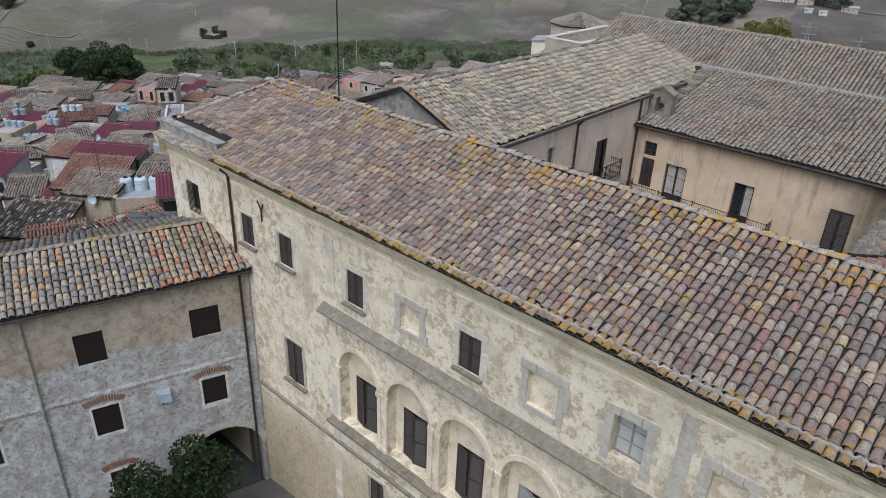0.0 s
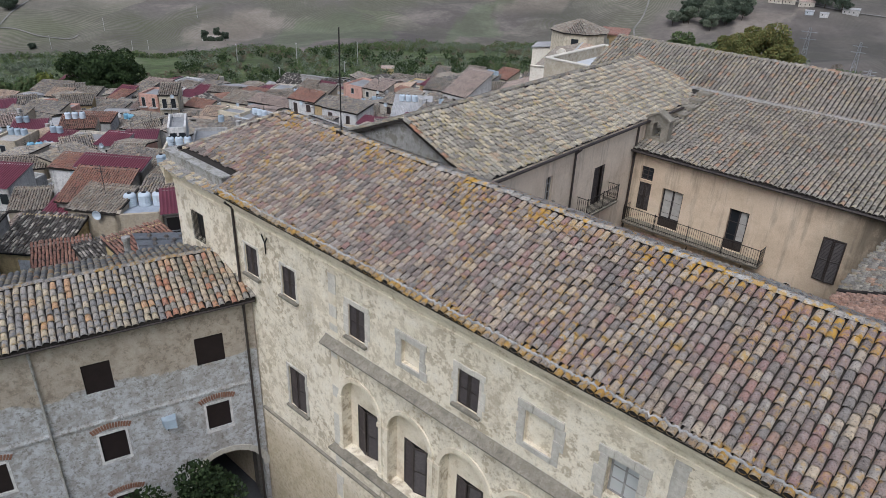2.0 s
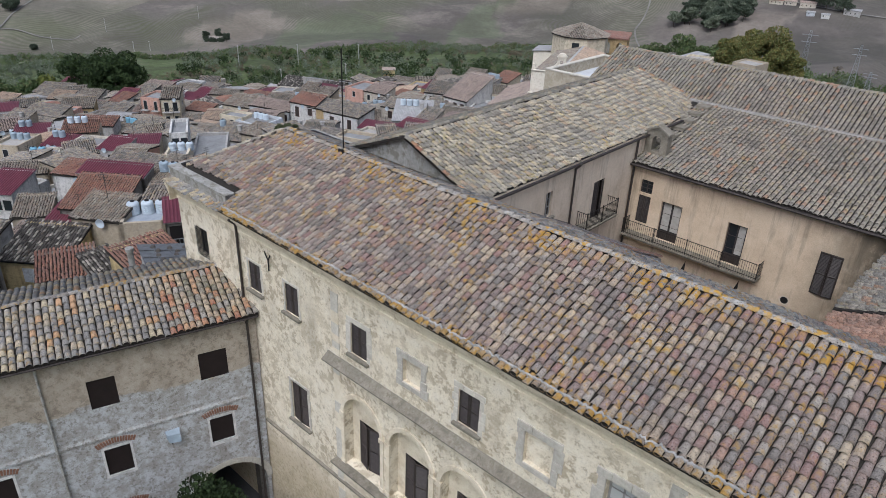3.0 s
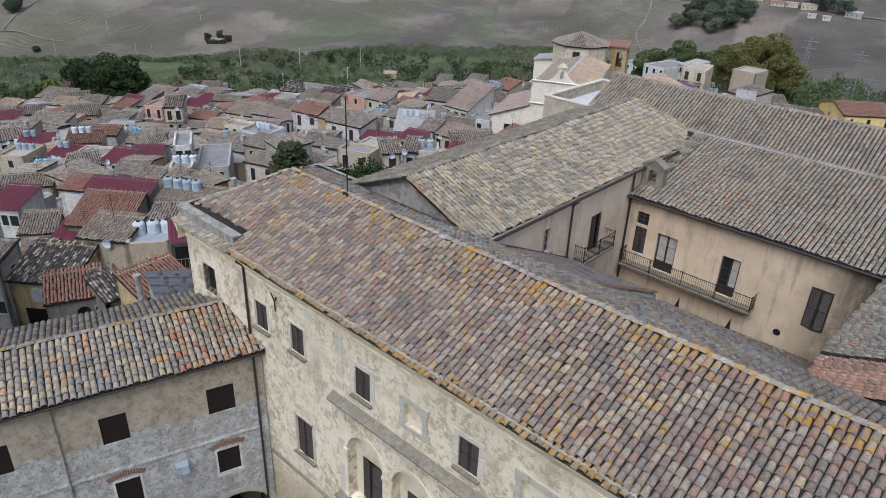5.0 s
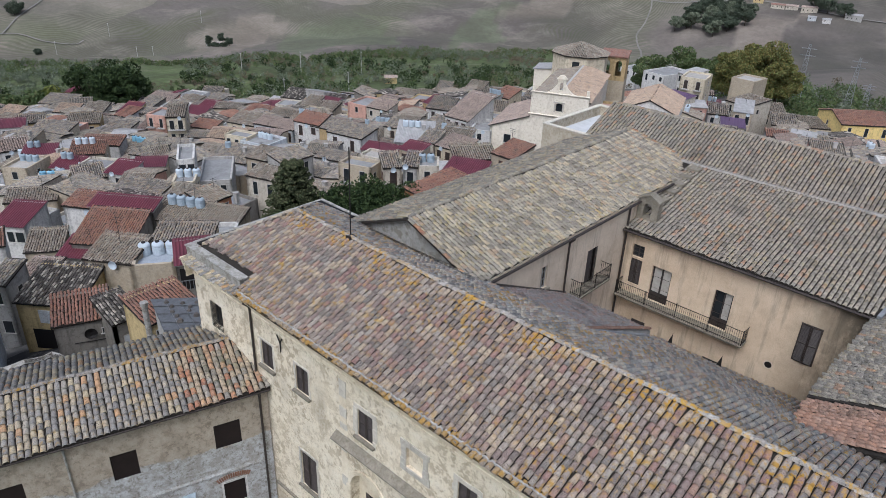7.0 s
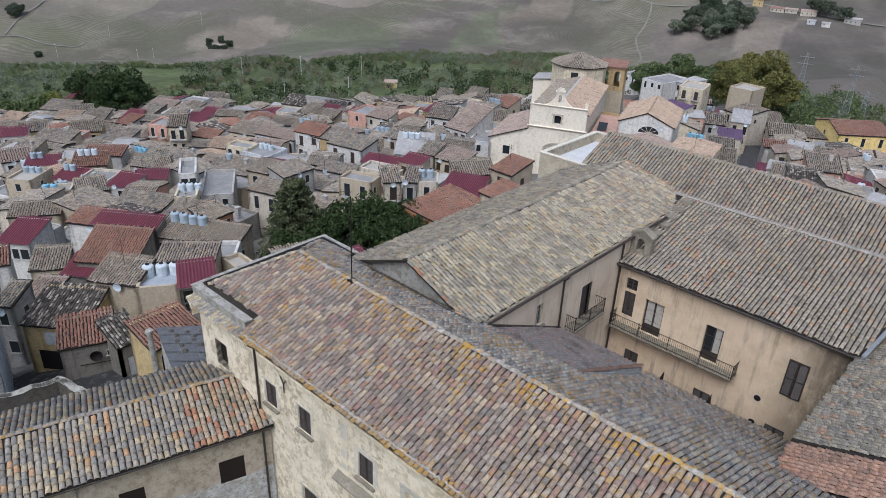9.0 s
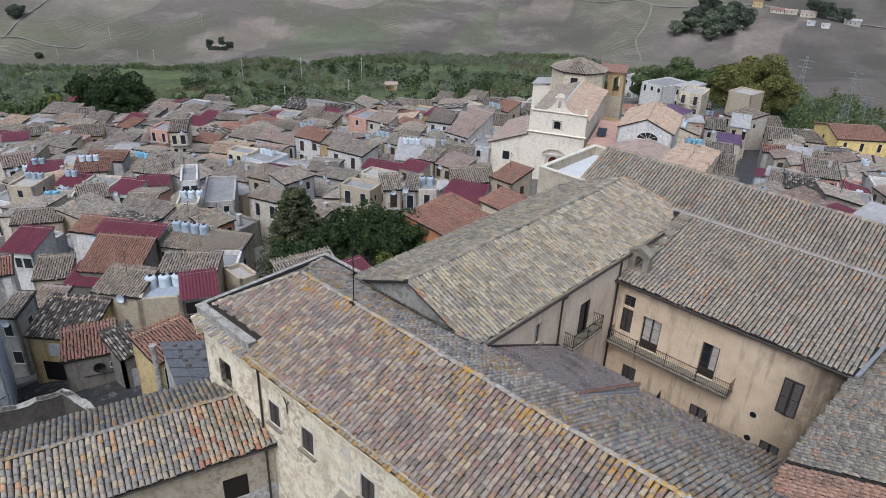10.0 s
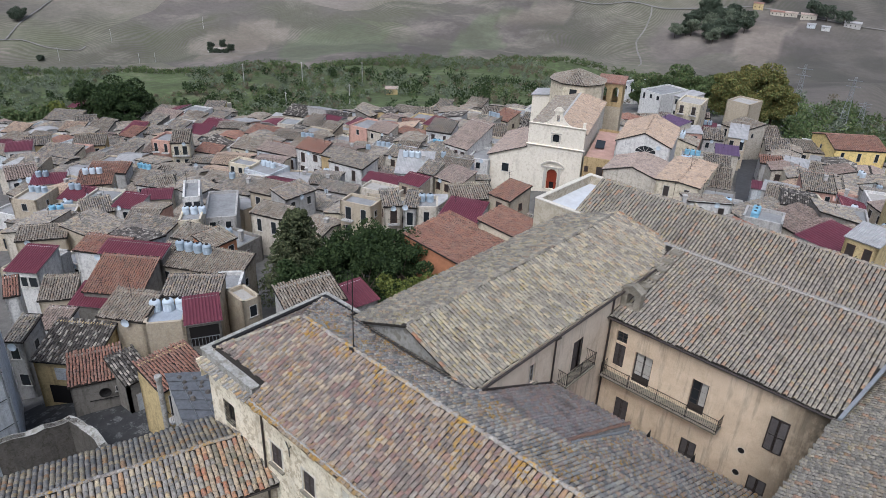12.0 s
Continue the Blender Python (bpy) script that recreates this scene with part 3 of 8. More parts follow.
def window(parent, fr, u0, u1, z0, z1, style="shutters", surround=0.0, sill=True, depth=0.12, swing=(0, 0), name="window", label="", smat="shutter", proud=0.05, frame_mat="stone", pane="glass"):
    """A window or French door with its frame, leaves, surround and sill, parts under one window part."""
    g = Geo()
    t = 0.06
    for a, b, c, e in ((u0, u0 + t, z0, z1), (u1 - t, u1, z0, z1), (u0 + t, u1 - t, z1 - t, z1), (u0 + t, u1 - t, z0, z0 + t)):
        g.box(a, b, -depth - 0.09, -depth - 0.02, c, e, fr)
    w = part(name, g, M[smat], parent, label)
    if style == "open":
        return w
    mid = (u0 + u1) / 2
    if style == "shutters":
        # added black board; its colour supplies the shade between the slats
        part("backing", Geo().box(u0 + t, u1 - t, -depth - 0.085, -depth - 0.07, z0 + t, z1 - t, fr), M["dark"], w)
        n = max(8, int((z1 - z0) / 0.075))
        part("shutter", shutter_leaf(fr, u0 + 0.01, mid - 0.008, z0 + 0.02, z1 - 0.02, -depth, n, swing[0], -1), M[smat], w)
        part("shutter", shutter_leaf(fr, mid + 0.008, u1 - 0.01, z0 + 0.02, z1 - 0.02, -depth, n, swing[1], 1), M[smat], w)
    elif style == "glass":
        for a, b in ((u0 + t, mid - 0.03), (mid + 0.03, u1 - t)):
            part("pane", Geo().box(a, b, -depth - 0.06, -depth - 0.05, z0 + t, z1 - t, fr), M[pane], w)
        for zz in (z0 + (z1 - z0) * 0.36, z0 + (z1 - z0) * 0.68):
            part("glazing_bar", Geo().box(u0 + t, u1 - t, -depth - 0.05, -depth - 0.03, zz - 0.014, zz + 0.014, fr), M[smat], w)
        part("mullion", Geo().box(mid - 0.03, mid + 0.03, -depth - 0.09, -depth - 0.02, z0 + t, z1 - t, fr), M[smat], w)
    elif style == "grate":
        part("pane", Geo().box(u0 + t, u1 - t, -depth - 0.06, -depth - 0.05, z0 + t, z1 - t, fr), M["glass"], w)
        g = Geo()
        k = int((u1 - u0) / 0.11)
        for i in range(k + 1):
            u = u0 + (u1 - u0) * i / k
            g.box(u - 0.008, u + 0.008, 0.03, 0.046, z0 - 0.05, z1 + 0.05, fr)
        k = int((z1 - z0) / 0.11)
        for i in range(k + 1):
            zz = z0 + (z1 - z0) * i / k
            g.box(u0 - 0.05, u1 + 0.05, 0.046, 0.06, zz - 0.008, zz + 0.008, fr)
        part("grate", g, M["iron"], w, "black iron window grate")
    if surround:
        stones(w, fr, u0, u1, z0, z1, surround, proud, frame_mat, int(abs(u0 * 37 + z0 * 11)))
    if sill:
        part("window_sill", Geo().box(u0 - 0.16, u1 + 0.16, -depth, 0.16, z0 - 0.11, z0 - 0.003, fr), M["ledge"], w)
    return w

FS = Fr((0, 14.4, 0), X, -Y)
UP = [(-24.0, -23.1), (-21.35, -20.45), (-17.15, -16.25), (-11.65, -10.75), (-6.05, -5.1), (-0.6, 0.3), (4.8, 5.7)]
BLIND = [(-14.3, -13.4, 4.3, 5.32), (-8.9, -7.85, 4.15, 5.4), (-3.3, -2.4, 4.2, 5.35)]
ARCH = [(-17.72 + 2.73 * i, -15.52 + 2.73 * i) for i in range(6)]
holes = [(a, b, 4.05, 5.46, 0) for a, b in UP] + [(*q, 0) for q in BLIND]
holes += [(-28.3, -27.35, 4.2, 5.62, 0), (-21.4, -20.2, -1.75, 0.42, 0), (-16.1, -15.2, -5.3, -3.9, 0), (-10.6, -9.7, -5.3, -3.9, 0)]
holes += [(a, b, -2.0, 0.78, 1.16) for a, b in ARCH]
wall_s = part("wall_south", wall(Geo(), FS, -29.7, 24, STREET - 1.5, 7.5, holes, 0.5), M["facade"], palazzo)
for a, b, c, e in BLIND:
    blind = part("blind_window", Geo().box(a, b, -0.3, -0.14, c, e, FS), M["facade"], palazzo, "walled-up window recess in grey stone surround")
    stones(blind, FS, a, b, c, e, 0.32, 0.05, "stone", int(-a * 7), True)
# niches of the loggia and their French doors
for i, (a, b) in enumerate(ARCH):
    da, db = (a + b) / 2 - 0.68, (a + b) / 2 + 0.58
    back = Fr((0, 14.86, 0), X, -Y)
    part("niche", wall(Geo(), back, a - 0.1, b + 0.1, -2.1, 2.1, [(da, db, -2.0, 0.36, 0)], 0.3), M["smooth"], palazzo)
    window(palazzo, back, da, db, -1.98, 0.36, "shutters", 0, False, 0.02, (14, 10) if i % 2 == 0 else (9, 16), "french_door", "tall brown-black louvred French door", "shutter_grey" if i == 3 else "shutter")
for i, (a, b) in enumerate(UP):
    if i == 4:
        window(palazzo, FS, a, b, 4.05, 5.46, "glass", 0.34, False, 0.22, smat="shutter_grey", pane="glass_pale", label="decayed grey wooden window in wide stone surround")
    else:
        window(palazzo, FS, a, b, 4.05, 5.46, "shutters", 0.24 if i > 1 else 0.13, True, 0.06, frame_mat="smooth_stone", proud=0.03, label="dark louvred shutters over stone sill")
window(palazzo, FS, -28.3, -27.35, 4.2, 5.62, "grate", 0, False, 0.2, label="window behind black iron grate")
window(palazzo, FS, -21.4, -20.2, -1.75, 0.42, "shutters", 0.14, True, 0.08, (8, 6))
for a in (-16.1, -10.6):
    window(palazzo, FS, a, a + 0.9, -5.3, -3.9, "shutters", 0.14, False, 0.1)
# cornice, ledges, pilasters
CORNICE = [(0.0, 6.58), (0.05, 6.6), (0.05, 6.72), (0.02, 6.74), (0.02, 6.9), (0.09, 6.93), (0.12, 7.0), (0.12, 7.1), (0.22, 7.14), (0.24, 7.24), (0.34, 7.27), (0.34, 7.38), (0.43, 7.42), (0.44, 7.52), (0.0, 7.53)]
part("cornice", Geo().profile(CORNICE, FS, -29.95, 24), M["cornice"], palazzo)
part("ledge", Geo().profile([(0.0, 2.95), (0.16, 2.98), (0.20, 3.1), (0.36, 3.14), (0.36, 3.2), (0.0, 3.46)], FS, -18.6, 24), M["ledge"], palazzo, "weathered projecting string course")
part("ledge", Geo().profile([(0.0, -2.4), (0.12, -2.38), (0.18, -2.2), (0.4, -2.12), (0.4, -2.03), (0.0, -2.0)], FS, -18.3, 24), M["ledge"], palazzo, "weathered balcony ledge below the arches")
part("ledge", Geo().profile([(0.0, -3.38), (0.07, -3.36), (0.1, -3.24), (0.0, -3.18)], FS, -23.7, 24), M["ledge"], palazzo)
for x in (-18.3, -4.3, 6.0):
    rng = random.Random(int(x * 10))
    for zl, zh in ((3.46, 6.58), (-9.6, 2.95)):
        z, k = zl, 0
        pil = part("pilaster", Geo().box(x, x + 0.42, -0.02, 0.02, zl, zh, FS), M["smooth"], palazzo, "flat pilaster of worn ashlar blocks")
        while z < zh - 0.05:
            h = min(rng.uniform(0.32, 0.55), zh - z)
            if x == -4.3 or rng.random() < 0.55:
                part("stone_block", Geo().box(x + rng.uniform(0.0, 0.03), x + 0.42 + rng.uniform(-0.03, 0.05), 0.0, rng.uniform(0.03, 0.045), z + 0.008, z + h - 0.008, FS), M["stone" if x == -4.3 else "smooth_stone"], pil)
            z += h
for i, (a, b) in enumerate(ARCH):
    g = Geo()
    c, r = (a + b) / 2, (b - a) / 2
    n = 20
    for k in range(n):
        t0, t1 = math.pi * k / n, math.pi * (k + 1) / n
        ring = []
        for tt in (t0, t1):
            for q in (1.0, 1.17):
                ring.append((c - r * q * math.cos(tt), 0.78 + (1.16 * q) * math.sin(tt)))
        (p0, p1, p2, p3) = ring
        vs = [FS.p(u, d, z) for d in (0.0, 0.06) for u, z in (p0, p1, p3, p2)]
        g.add(vs, [(4, 5, 6, 7), (0, 1, 5, 4), (1, 2, 6, 5), (2, 3, 7, 6), (3, 0, 4, 7)])
    part("archivolt", g, M["smooth"], palazzo)
    for u in (a - 0.19, b - 0.0):
        g = Geo()
        g.box(u, u + 0.19, 0, 0.05, -2.0, 0.6, FS)
        g.box(u - 0.05, u + 0.24, 0, 0.09, 0.6, 0.8, FS)
        g.box(u - 0.04, u + 0.23, 0, 0.08, -2.0, -1.8, FS)
        part("pier", g, M["smooth"], palazzo)
# other outer walls
FW = Fr((-29.7, 0, 0), -Y, -X)
part("wall_west", wall(Geo(), FW, -22.597, -14.903, STREET - 2, 7.5, [(-19.0, -18.0, 3.5, 5.2, 0)], 0.5), M["facade"], palazzo)
part("cornice", Geo().profile(CORNICE, FW, -22.6, -14.0), M["cornice"], palazzo)
FN = Fr((0, 22.6, 0), -X, Y)
part("wall_north", wall(Geo(), FN, 26.6, 29.697, STREET - 2, 7.5, (), 0.5), M["facade"], palazzo)
# parapet round the west end
g = Geo()
g.box(-30.0, -25.2, 14.35, 14.75, 7.5, 8.05)
g.box(-25.2, -24.95, 14.4, 14.72, 7.5, 7.8)
g.box(-30.05, -29.65, 14.75, 22.9, 7.5, 8.05)
g.box(-29.65, -26.7, 22.55, 22.9, 7.5, 8.05)
part("parapet", g, M["parapet"], palazzo, "grey rendered parapet with stained coping")
g = Geo()
g.box(-30.08, -25.15, 14.31, 14.79, 8.05, 8.13)
g.box(-30.1, -29.6, 14.79, 22.95, 8.05, 8.13)
g.box(-29.6, -26.7, 22.5, 22.95, 8.05, 8.13)
part("coping", g, M["parapet"], palazzo)
g = Geo()
for a, b in (((-29.6, 14.82, 8.1), (-29.6, 22.5, 8.12)), ((-29.6, 22.46, 8.12), (-26.8, 22.46, 8.1))):
    g.tube(a, b, 0.17)
part("gutter", g, M["iron"], palazzo)

# roofs of the south range
E_Y, E_Z, R_Y, R_Z = 13.82, 7.68, 18.6, 9.85
SL = (R_Z - E_Z) / (R_Y - E_Y)
W_END, W_X = -26.5, -29.6
def south_z(y):
    return E_Z + (y - E_Y) * SL
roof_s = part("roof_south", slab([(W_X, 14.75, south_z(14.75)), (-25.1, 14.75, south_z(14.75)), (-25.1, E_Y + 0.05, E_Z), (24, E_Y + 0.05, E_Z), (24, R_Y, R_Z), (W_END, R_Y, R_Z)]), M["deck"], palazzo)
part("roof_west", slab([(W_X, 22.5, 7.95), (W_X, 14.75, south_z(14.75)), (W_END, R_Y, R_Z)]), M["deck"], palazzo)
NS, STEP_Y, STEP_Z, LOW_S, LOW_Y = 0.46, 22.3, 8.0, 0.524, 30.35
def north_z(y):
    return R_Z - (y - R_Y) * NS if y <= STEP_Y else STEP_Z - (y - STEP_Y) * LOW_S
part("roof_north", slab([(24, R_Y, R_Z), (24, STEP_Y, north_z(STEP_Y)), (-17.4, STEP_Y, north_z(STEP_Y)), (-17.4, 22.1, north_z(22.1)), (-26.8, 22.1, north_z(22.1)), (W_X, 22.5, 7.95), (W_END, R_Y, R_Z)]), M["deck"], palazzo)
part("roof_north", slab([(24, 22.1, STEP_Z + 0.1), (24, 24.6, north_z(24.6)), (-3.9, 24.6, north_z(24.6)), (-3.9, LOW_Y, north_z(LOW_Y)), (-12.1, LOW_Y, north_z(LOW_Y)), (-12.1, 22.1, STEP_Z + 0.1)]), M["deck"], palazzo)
LS = math.hypot(R_Y - E_Y, R_Z - E_Z)
CY = (R_Y - E_Y) / LS
PICK = (-7.589, -2.529)
def keep_s(a, b):
    x, y = W_X + a, E_Y + b * CY
    return ((x > -25.1) | (y > 14.8)) & (x > W_X + (y - 14.7) * (W_END - W_X) / (R_Y - 14.7)) & ~((x > PICK[0]) & (x < PICK[1])) & ((b > 0.12) | (x < -25.1))
for top in (False, True):
    tiles = coppi((W_X, E_Y, E_Z), (1, 0, 0), (0, R_Y - E_Y, R_Z - E_Z), 53.5, LS, lambda a, b: keep_s(a, b) & ((b > LS - 1.1) == top), seed=11, wob=0.02, fat=1.07)
    part("tiles_south", tiles, M["tile_south_top" if top else "tile_south"], palazzo, kind="stuff")
k = math.hypot(W_END - W_X, R_Z - 7.93)
cw = (W_END - W_X) / k
def keep_w(a, b):
    y, x = 22.5 - a, W_X + b * cw
    f = (x - W_X) / (W_END - W_X)
    return (y < 22.5 - f * (22.5 - R_Y)) & (y > 14.75 + f * (R_Y - 14.75))
part("tiles_west", coppi((W_X, 22.5, 7.93), (0, -1, 0), (W_END - W_X, 0, R_Z - 7.93), 7.75, k, keep_w, seed=12), M["tile_south"], palazzo, kind="stuff")
k = math.hypot(STEP_Y + 0.1 - R_Y, north_z(STEP_Y) - R_Z)
cn = (STEP_Y + 0.1 - R_Y) / k
def keep_n(a, b):
    x, y = 24 - a, STEP_Y + 0.1 - b * cn
    near = (x > -17.35) | ((x > -26.8) & (y < 22.0)) | (x <= -26.8)
    return near & (x > W_X + (22.5 - y) * (W_END - W_X) / (22.5 - R_Y))
part("tiles_north", coppi((24, STEP_Y + 0.1, north_z(STEP_Y) - 0.03), (-1, 0, 0), (0, R_Y - STEP_Y - 0.1, R_Z - north_z(STEP_Y)), 53.6, k, keep_n, seed=13, wob=0.03), M["tile_north"], palazzo, kind="stuff")
k = math.hypot(LOW_Y - STEP_Y, STEP_Z - north_z(LOW_Y))
cl = (LOW_Y - STEP_Y) / k
def keep_l(a, b):
    x, y = 24 - a, LOW_Y - b * cl
    return (x > -12.05) & ((x < -3.9) | (y < 24.6))
part("tiles_north", coppi((24, LOW_Y, north_z(LOW_Y)), (-1, 0, 0), (0, STEP_Y - LOW_Y, STEP_Z - north_z(LOW_Y)), 37.0, k, keep_l, seed=14, wob=0.04), M["tile_north"], palazzo, kind="stuff")
part("ridge_tiles", ridge_caps([(24, R_Y, R_Z + 0.04), (W_END, R_Y, R_Z + 0.04)]), M["ridge_lichen"], palazzo, kind="stuff")
part("hip_tiles", join(ridge_caps([(W_X + 0.2, 14.95, south_z(14.9) + 0.03), (W_END, R_Y, R_Z + 0.04)], 0.12), ridge_caps([(W_X + 0.2, 22.3, 8.0), (W_END, R_Y, R_Z + 0.04)], 0.12)), M["tile_pale"], palazzo, kind="stuff")
# the tiles of one stretch that the eye passes nearest, each a piece of its own
vs, fs = coppo(5, 0.345 * 1.28, 0.1185, 0.0975, True, 0.06)
one_tile = as_mesh("tile", vs, fs, M["tile_south_one"])
top_tile = as_mesh("tile", vs, fs, M["tile_south_top_one"])
rng = np.random.default_rng(9)
sv = Vector((0, CY, SL * CY))
sn = Vector((0, -SL * CY, CY))
for x in np.arange(PICK[0] + 0.1265, PICK[1], 0.253):
    shift = rng.uniform(-0.07, 0.07)
    for k in range(1, int((LS + 0.06 - 0.24) / 0.345) + 1):
        b = -0.06 + k * 0.345 + shift + rng.normal(0, 0.014)
        c = new("tile", top_tile if b > LS - 1.1 else one_tile)
        c.parent = roof_s
        a = rng.normal(0, 0.03)
        q = Vector((x + rng.normal(0, 0.008), E_Y, E_Z)) + sv * b + sn * rng.normal(0, 0.006)
        cu = X * math.cos(a) + sv * math.sin(a)
        cv = sv * math.cos(a) - X * math.sin(a)
        c.matrix_basis = PLACE[palazzo].inverted() @ Matrix((( cu.x, cv.x, sn.x, q.x), (cu.y, cv.y, sn.y, q.y), (cu.z, cv.z, sn.z, q.z), (0, 0, 0, 1)))
# the eave's first course, amber with lichen, and the mortar fillet bedded on it
part("eave_tiles", coppi((-25.0, E_Y + 0.02 * CY, E_Z + 0.02 * SL * CY), (1, 0, 0), (0, R_Y - E_Y, R_Z - E_Z), 48.9, 0.5, lambda a, b: b < 0.12, seed=19, fat=1.07), M["tile_eave"], palazzo, kind="stuff")
rng = np.random.default_rng(8)
xs = np.arange(-25.0, 23.8, 0.0632)
hump = 0.06 + 0.065 * np.abs(np.cos((xs + 25.0 - 0.1265) * math.pi / 0.253)) + rng.normal(0, 0.02, xs.size)
jag = rng.normal(0, 0.024, xs.size)
rows = []
for b, f in ((0.15, 0.0), (0.165, 1.0), (0.215, 1.05), (0.245, 0.2)):
    q = np.array([0, E_Y, E_Z]) + np.array([0, CY, SL * CY]) * (b + jag)[:, None] + np.array([0, -SL * CY, CY]) * (0.03 + hump * f)[:, None]
    q[:, 0] = xs
    rows.append(q)
i = np.arange(xs.size - 1)
part("eave_mortar", (np.concatenate(rows), np.concatenate([np.stack([k * xs.size + i, k * xs.size + i + 1, (k + 1) * xs.size + i + 1, (k + 1) * xs.size + i], 1) for k in range(3)])), M["mortar"], palazzo, "rough pale grey mortar fillet along the eave tiles")
# eave underside tiles (canal ends)
vs, fs = coppo(5, 0.5, 0.10, 0.10, True, 0.0)
out = []
for x in np.arange(-24.9, 23.8, 0.253):
    out.append((np.array((x, E_Y + 0.02, E_Z - 0.02)) + vs * np.array((1, 1, -0.7)), fs))
part("eave_tiles", join(*out), M["tile_eave"], palazzo, kind="stuff")
part("eave_tiles", coppi((-29.9, 13.85, 7.5), (1, 0, 0), (0, 0.55, 0.12), 4.9, 0.6, seed=5), M["tile_annex"], palazzo, kind="stuff")

# small roof in the courtyard corner, laid flatter than the slope beside it
CR_Y, CR_Z = 29.7, 4.42
part("roof_corner", slab([(-12.2, CR_Y, CR_Z), (-17.4, CR_Y, CR_Z), (-17.4, 22.2, 8.0), (-12.2, 22.2, 8.0)]), M["deck"], palazzo)
k = math.hypot(CR_Y - 22.2, 8.0 - CR_Z)
part("tiles_corner", coppi((-12.2, CR_Y, CR_Z + 0.02), (-1, 0, 0), (0, 22.2 - CR_Y, 8.0 - CR_Z), 5.2, k, seed=17, wob=0.03), M["tile_corner"], palazzo, kind="stuff")
part("verge_wall", Geo().add([(x, y, z) for x in (-12.22, -12.08) for y, z in ((22.4, 7.98), (CR_Y, CR_Z + 0.1), (CR_Y, 3.6), (22.4, 7.5))], [(0, 1, 2, 3), (4, 5, 6, 7), (0, 1, 5, 4), (1, 2, 6, 5)]), M["mortar"], palazzo)

# west range (A), north range (B), east range (C), round the courtyard
AX, AE, AW, AZ, AEZ = -22.0, -17.45, -26.75, 9.95, 8.06
FA = Fr((-17.4, 0, 0), Y, X)
part("wall_court_west", wall(Geo(), FA, 22.1, 45.0, -5, 8.0, [(31.75, 32.85, 4.05, 6.35, 0), (27.2, 27.75, 5.65, 7.0, 0)], 0.4), M["court_grey"], palazzo)
window(palazzo, FA, 31.75, 32.85, 4.05, 6.35, "shutters", 0, False, 0.05, (6, 20), "french_door", "tall dark louvred balcony door")
window(palazzo, FA, 27.2, 27.75, 5.65, 7.0, "glass", 0, True, 0.1, smat="shutter_grey")
def gable(u):
    return AEZ - 0.1 + (AZ - AEZ) * (1 - abs(u + 22.1) / 4.7)
FG = Fr((0, 22.1, 0), X, -Y)
part("gable_wall", wall(Geo(), FG, -26.8, -17.4, 6.5, 8, (), 0.35, True, gable), M["parapet"], palazzo)
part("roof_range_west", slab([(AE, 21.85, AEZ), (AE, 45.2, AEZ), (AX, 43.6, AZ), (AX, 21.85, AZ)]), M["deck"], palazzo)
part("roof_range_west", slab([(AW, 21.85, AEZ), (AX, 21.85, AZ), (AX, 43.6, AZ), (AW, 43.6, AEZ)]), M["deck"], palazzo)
k = math.hypot(AE - AX, AZ - AEZ)
part("tiles_range_west", coppi((AE, 21.85, AEZ), (0, 1, 0), (AX - AE, 0, AZ - AEZ), 23.4, k, lambda a, b: a < 23.3 - b / k * 1.6, seed=21, wob=0.03), M["tile_pale"], palazzo, kind="stuff")
part("tiles_range_west", coppi((AW, 43.6, AEZ), (0, -1, 0), (AX - AW, 0, AZ - AEZ), 21.75, k, seed=22), M["tile_pale"], palazzo, kind="stuff")
part("ridge_tiles", ridge_caps([(AX, 43.6, AZ + 0.03), (AX, 21.85, AZ + 0.03)], 0.12), M["tile_pale"], palazzo, kind="stuff")
part("verge_tiles", join(ridge_caps([(AE, 21.85, AEZ + 0.06), (AX, 21.85, AZ + 0.06)], 0.11), ridge_caps([(AE, 45.2, AEZ + 0.06), (AX, 43.6, AZ + 0.06)], 0.11)), M["tile_annex_orange"], palazzo, kind="stuff")
part("wall_outer_west", Geo().box(-26.6, -26.2, 22.9, 50, STREET - 6, 7.9), M["facade"], palazzo)

FB = Fr((0, 36.0, 0), X, -Y)
BH = [(-16.75, -16.0, 4.85, 5.65, 0), (-16.75, -16.0, 3.0, 4.7, 0), (-15.3, -14.05, 2.35, 4.7, 0), (-11.4, -10.35, 2.35, 4.72, 0), (-6.68, -5.6, 2.4, 4.75, 0), (-16.05, -15.1, -1.3, 0.65, 0), (-11.25, -10.2, -2.0, 0.2, 0), (-6.9, -5.8, -1.9, 0.1, 0)]
part("wall_court_north", wall(Geo(), FB, -17.4, -3.2, -5, 6.55, BH, 0.45), M["court"], palazzo)
window(palazzo, FB, -16.75, -16.0, 4.85, 5.65, "glass", 0, False, 0.1)
window(palazzo, FB, -16.75, -16.0, 3.0, 4.7, "shutters", 0, False, 0.06)
for a, b in ((-15.3, -14.05), (-11.4, -10.35)):
    window(palazzo, FB, a, b, 2.35, 4.71, "glass", 0, False, 0.16, name="french_door", label="white-curtained French door with dark wooden frame")
window(palazzo, FB, -6.68, -5.6, 2.4, 4.75, "shutters", 0, False, -0.02, (3, 8), label="large dark louvred shutters")
for a, b, c, e in ((-16.05, -15.1, -1.3, 0.65), (-11.25, -10.2, -2.0, 0.2), (-6.9, -5.8, -1.9, 0.1)):
    window(palazzo, FB, a, b, c, e, "shutters", 0, False, 0.08)
BY, BZ, PY, PZ, FY, FZ = 35.72, 6.6, 44.3, 8.5, 47.9, 10.25
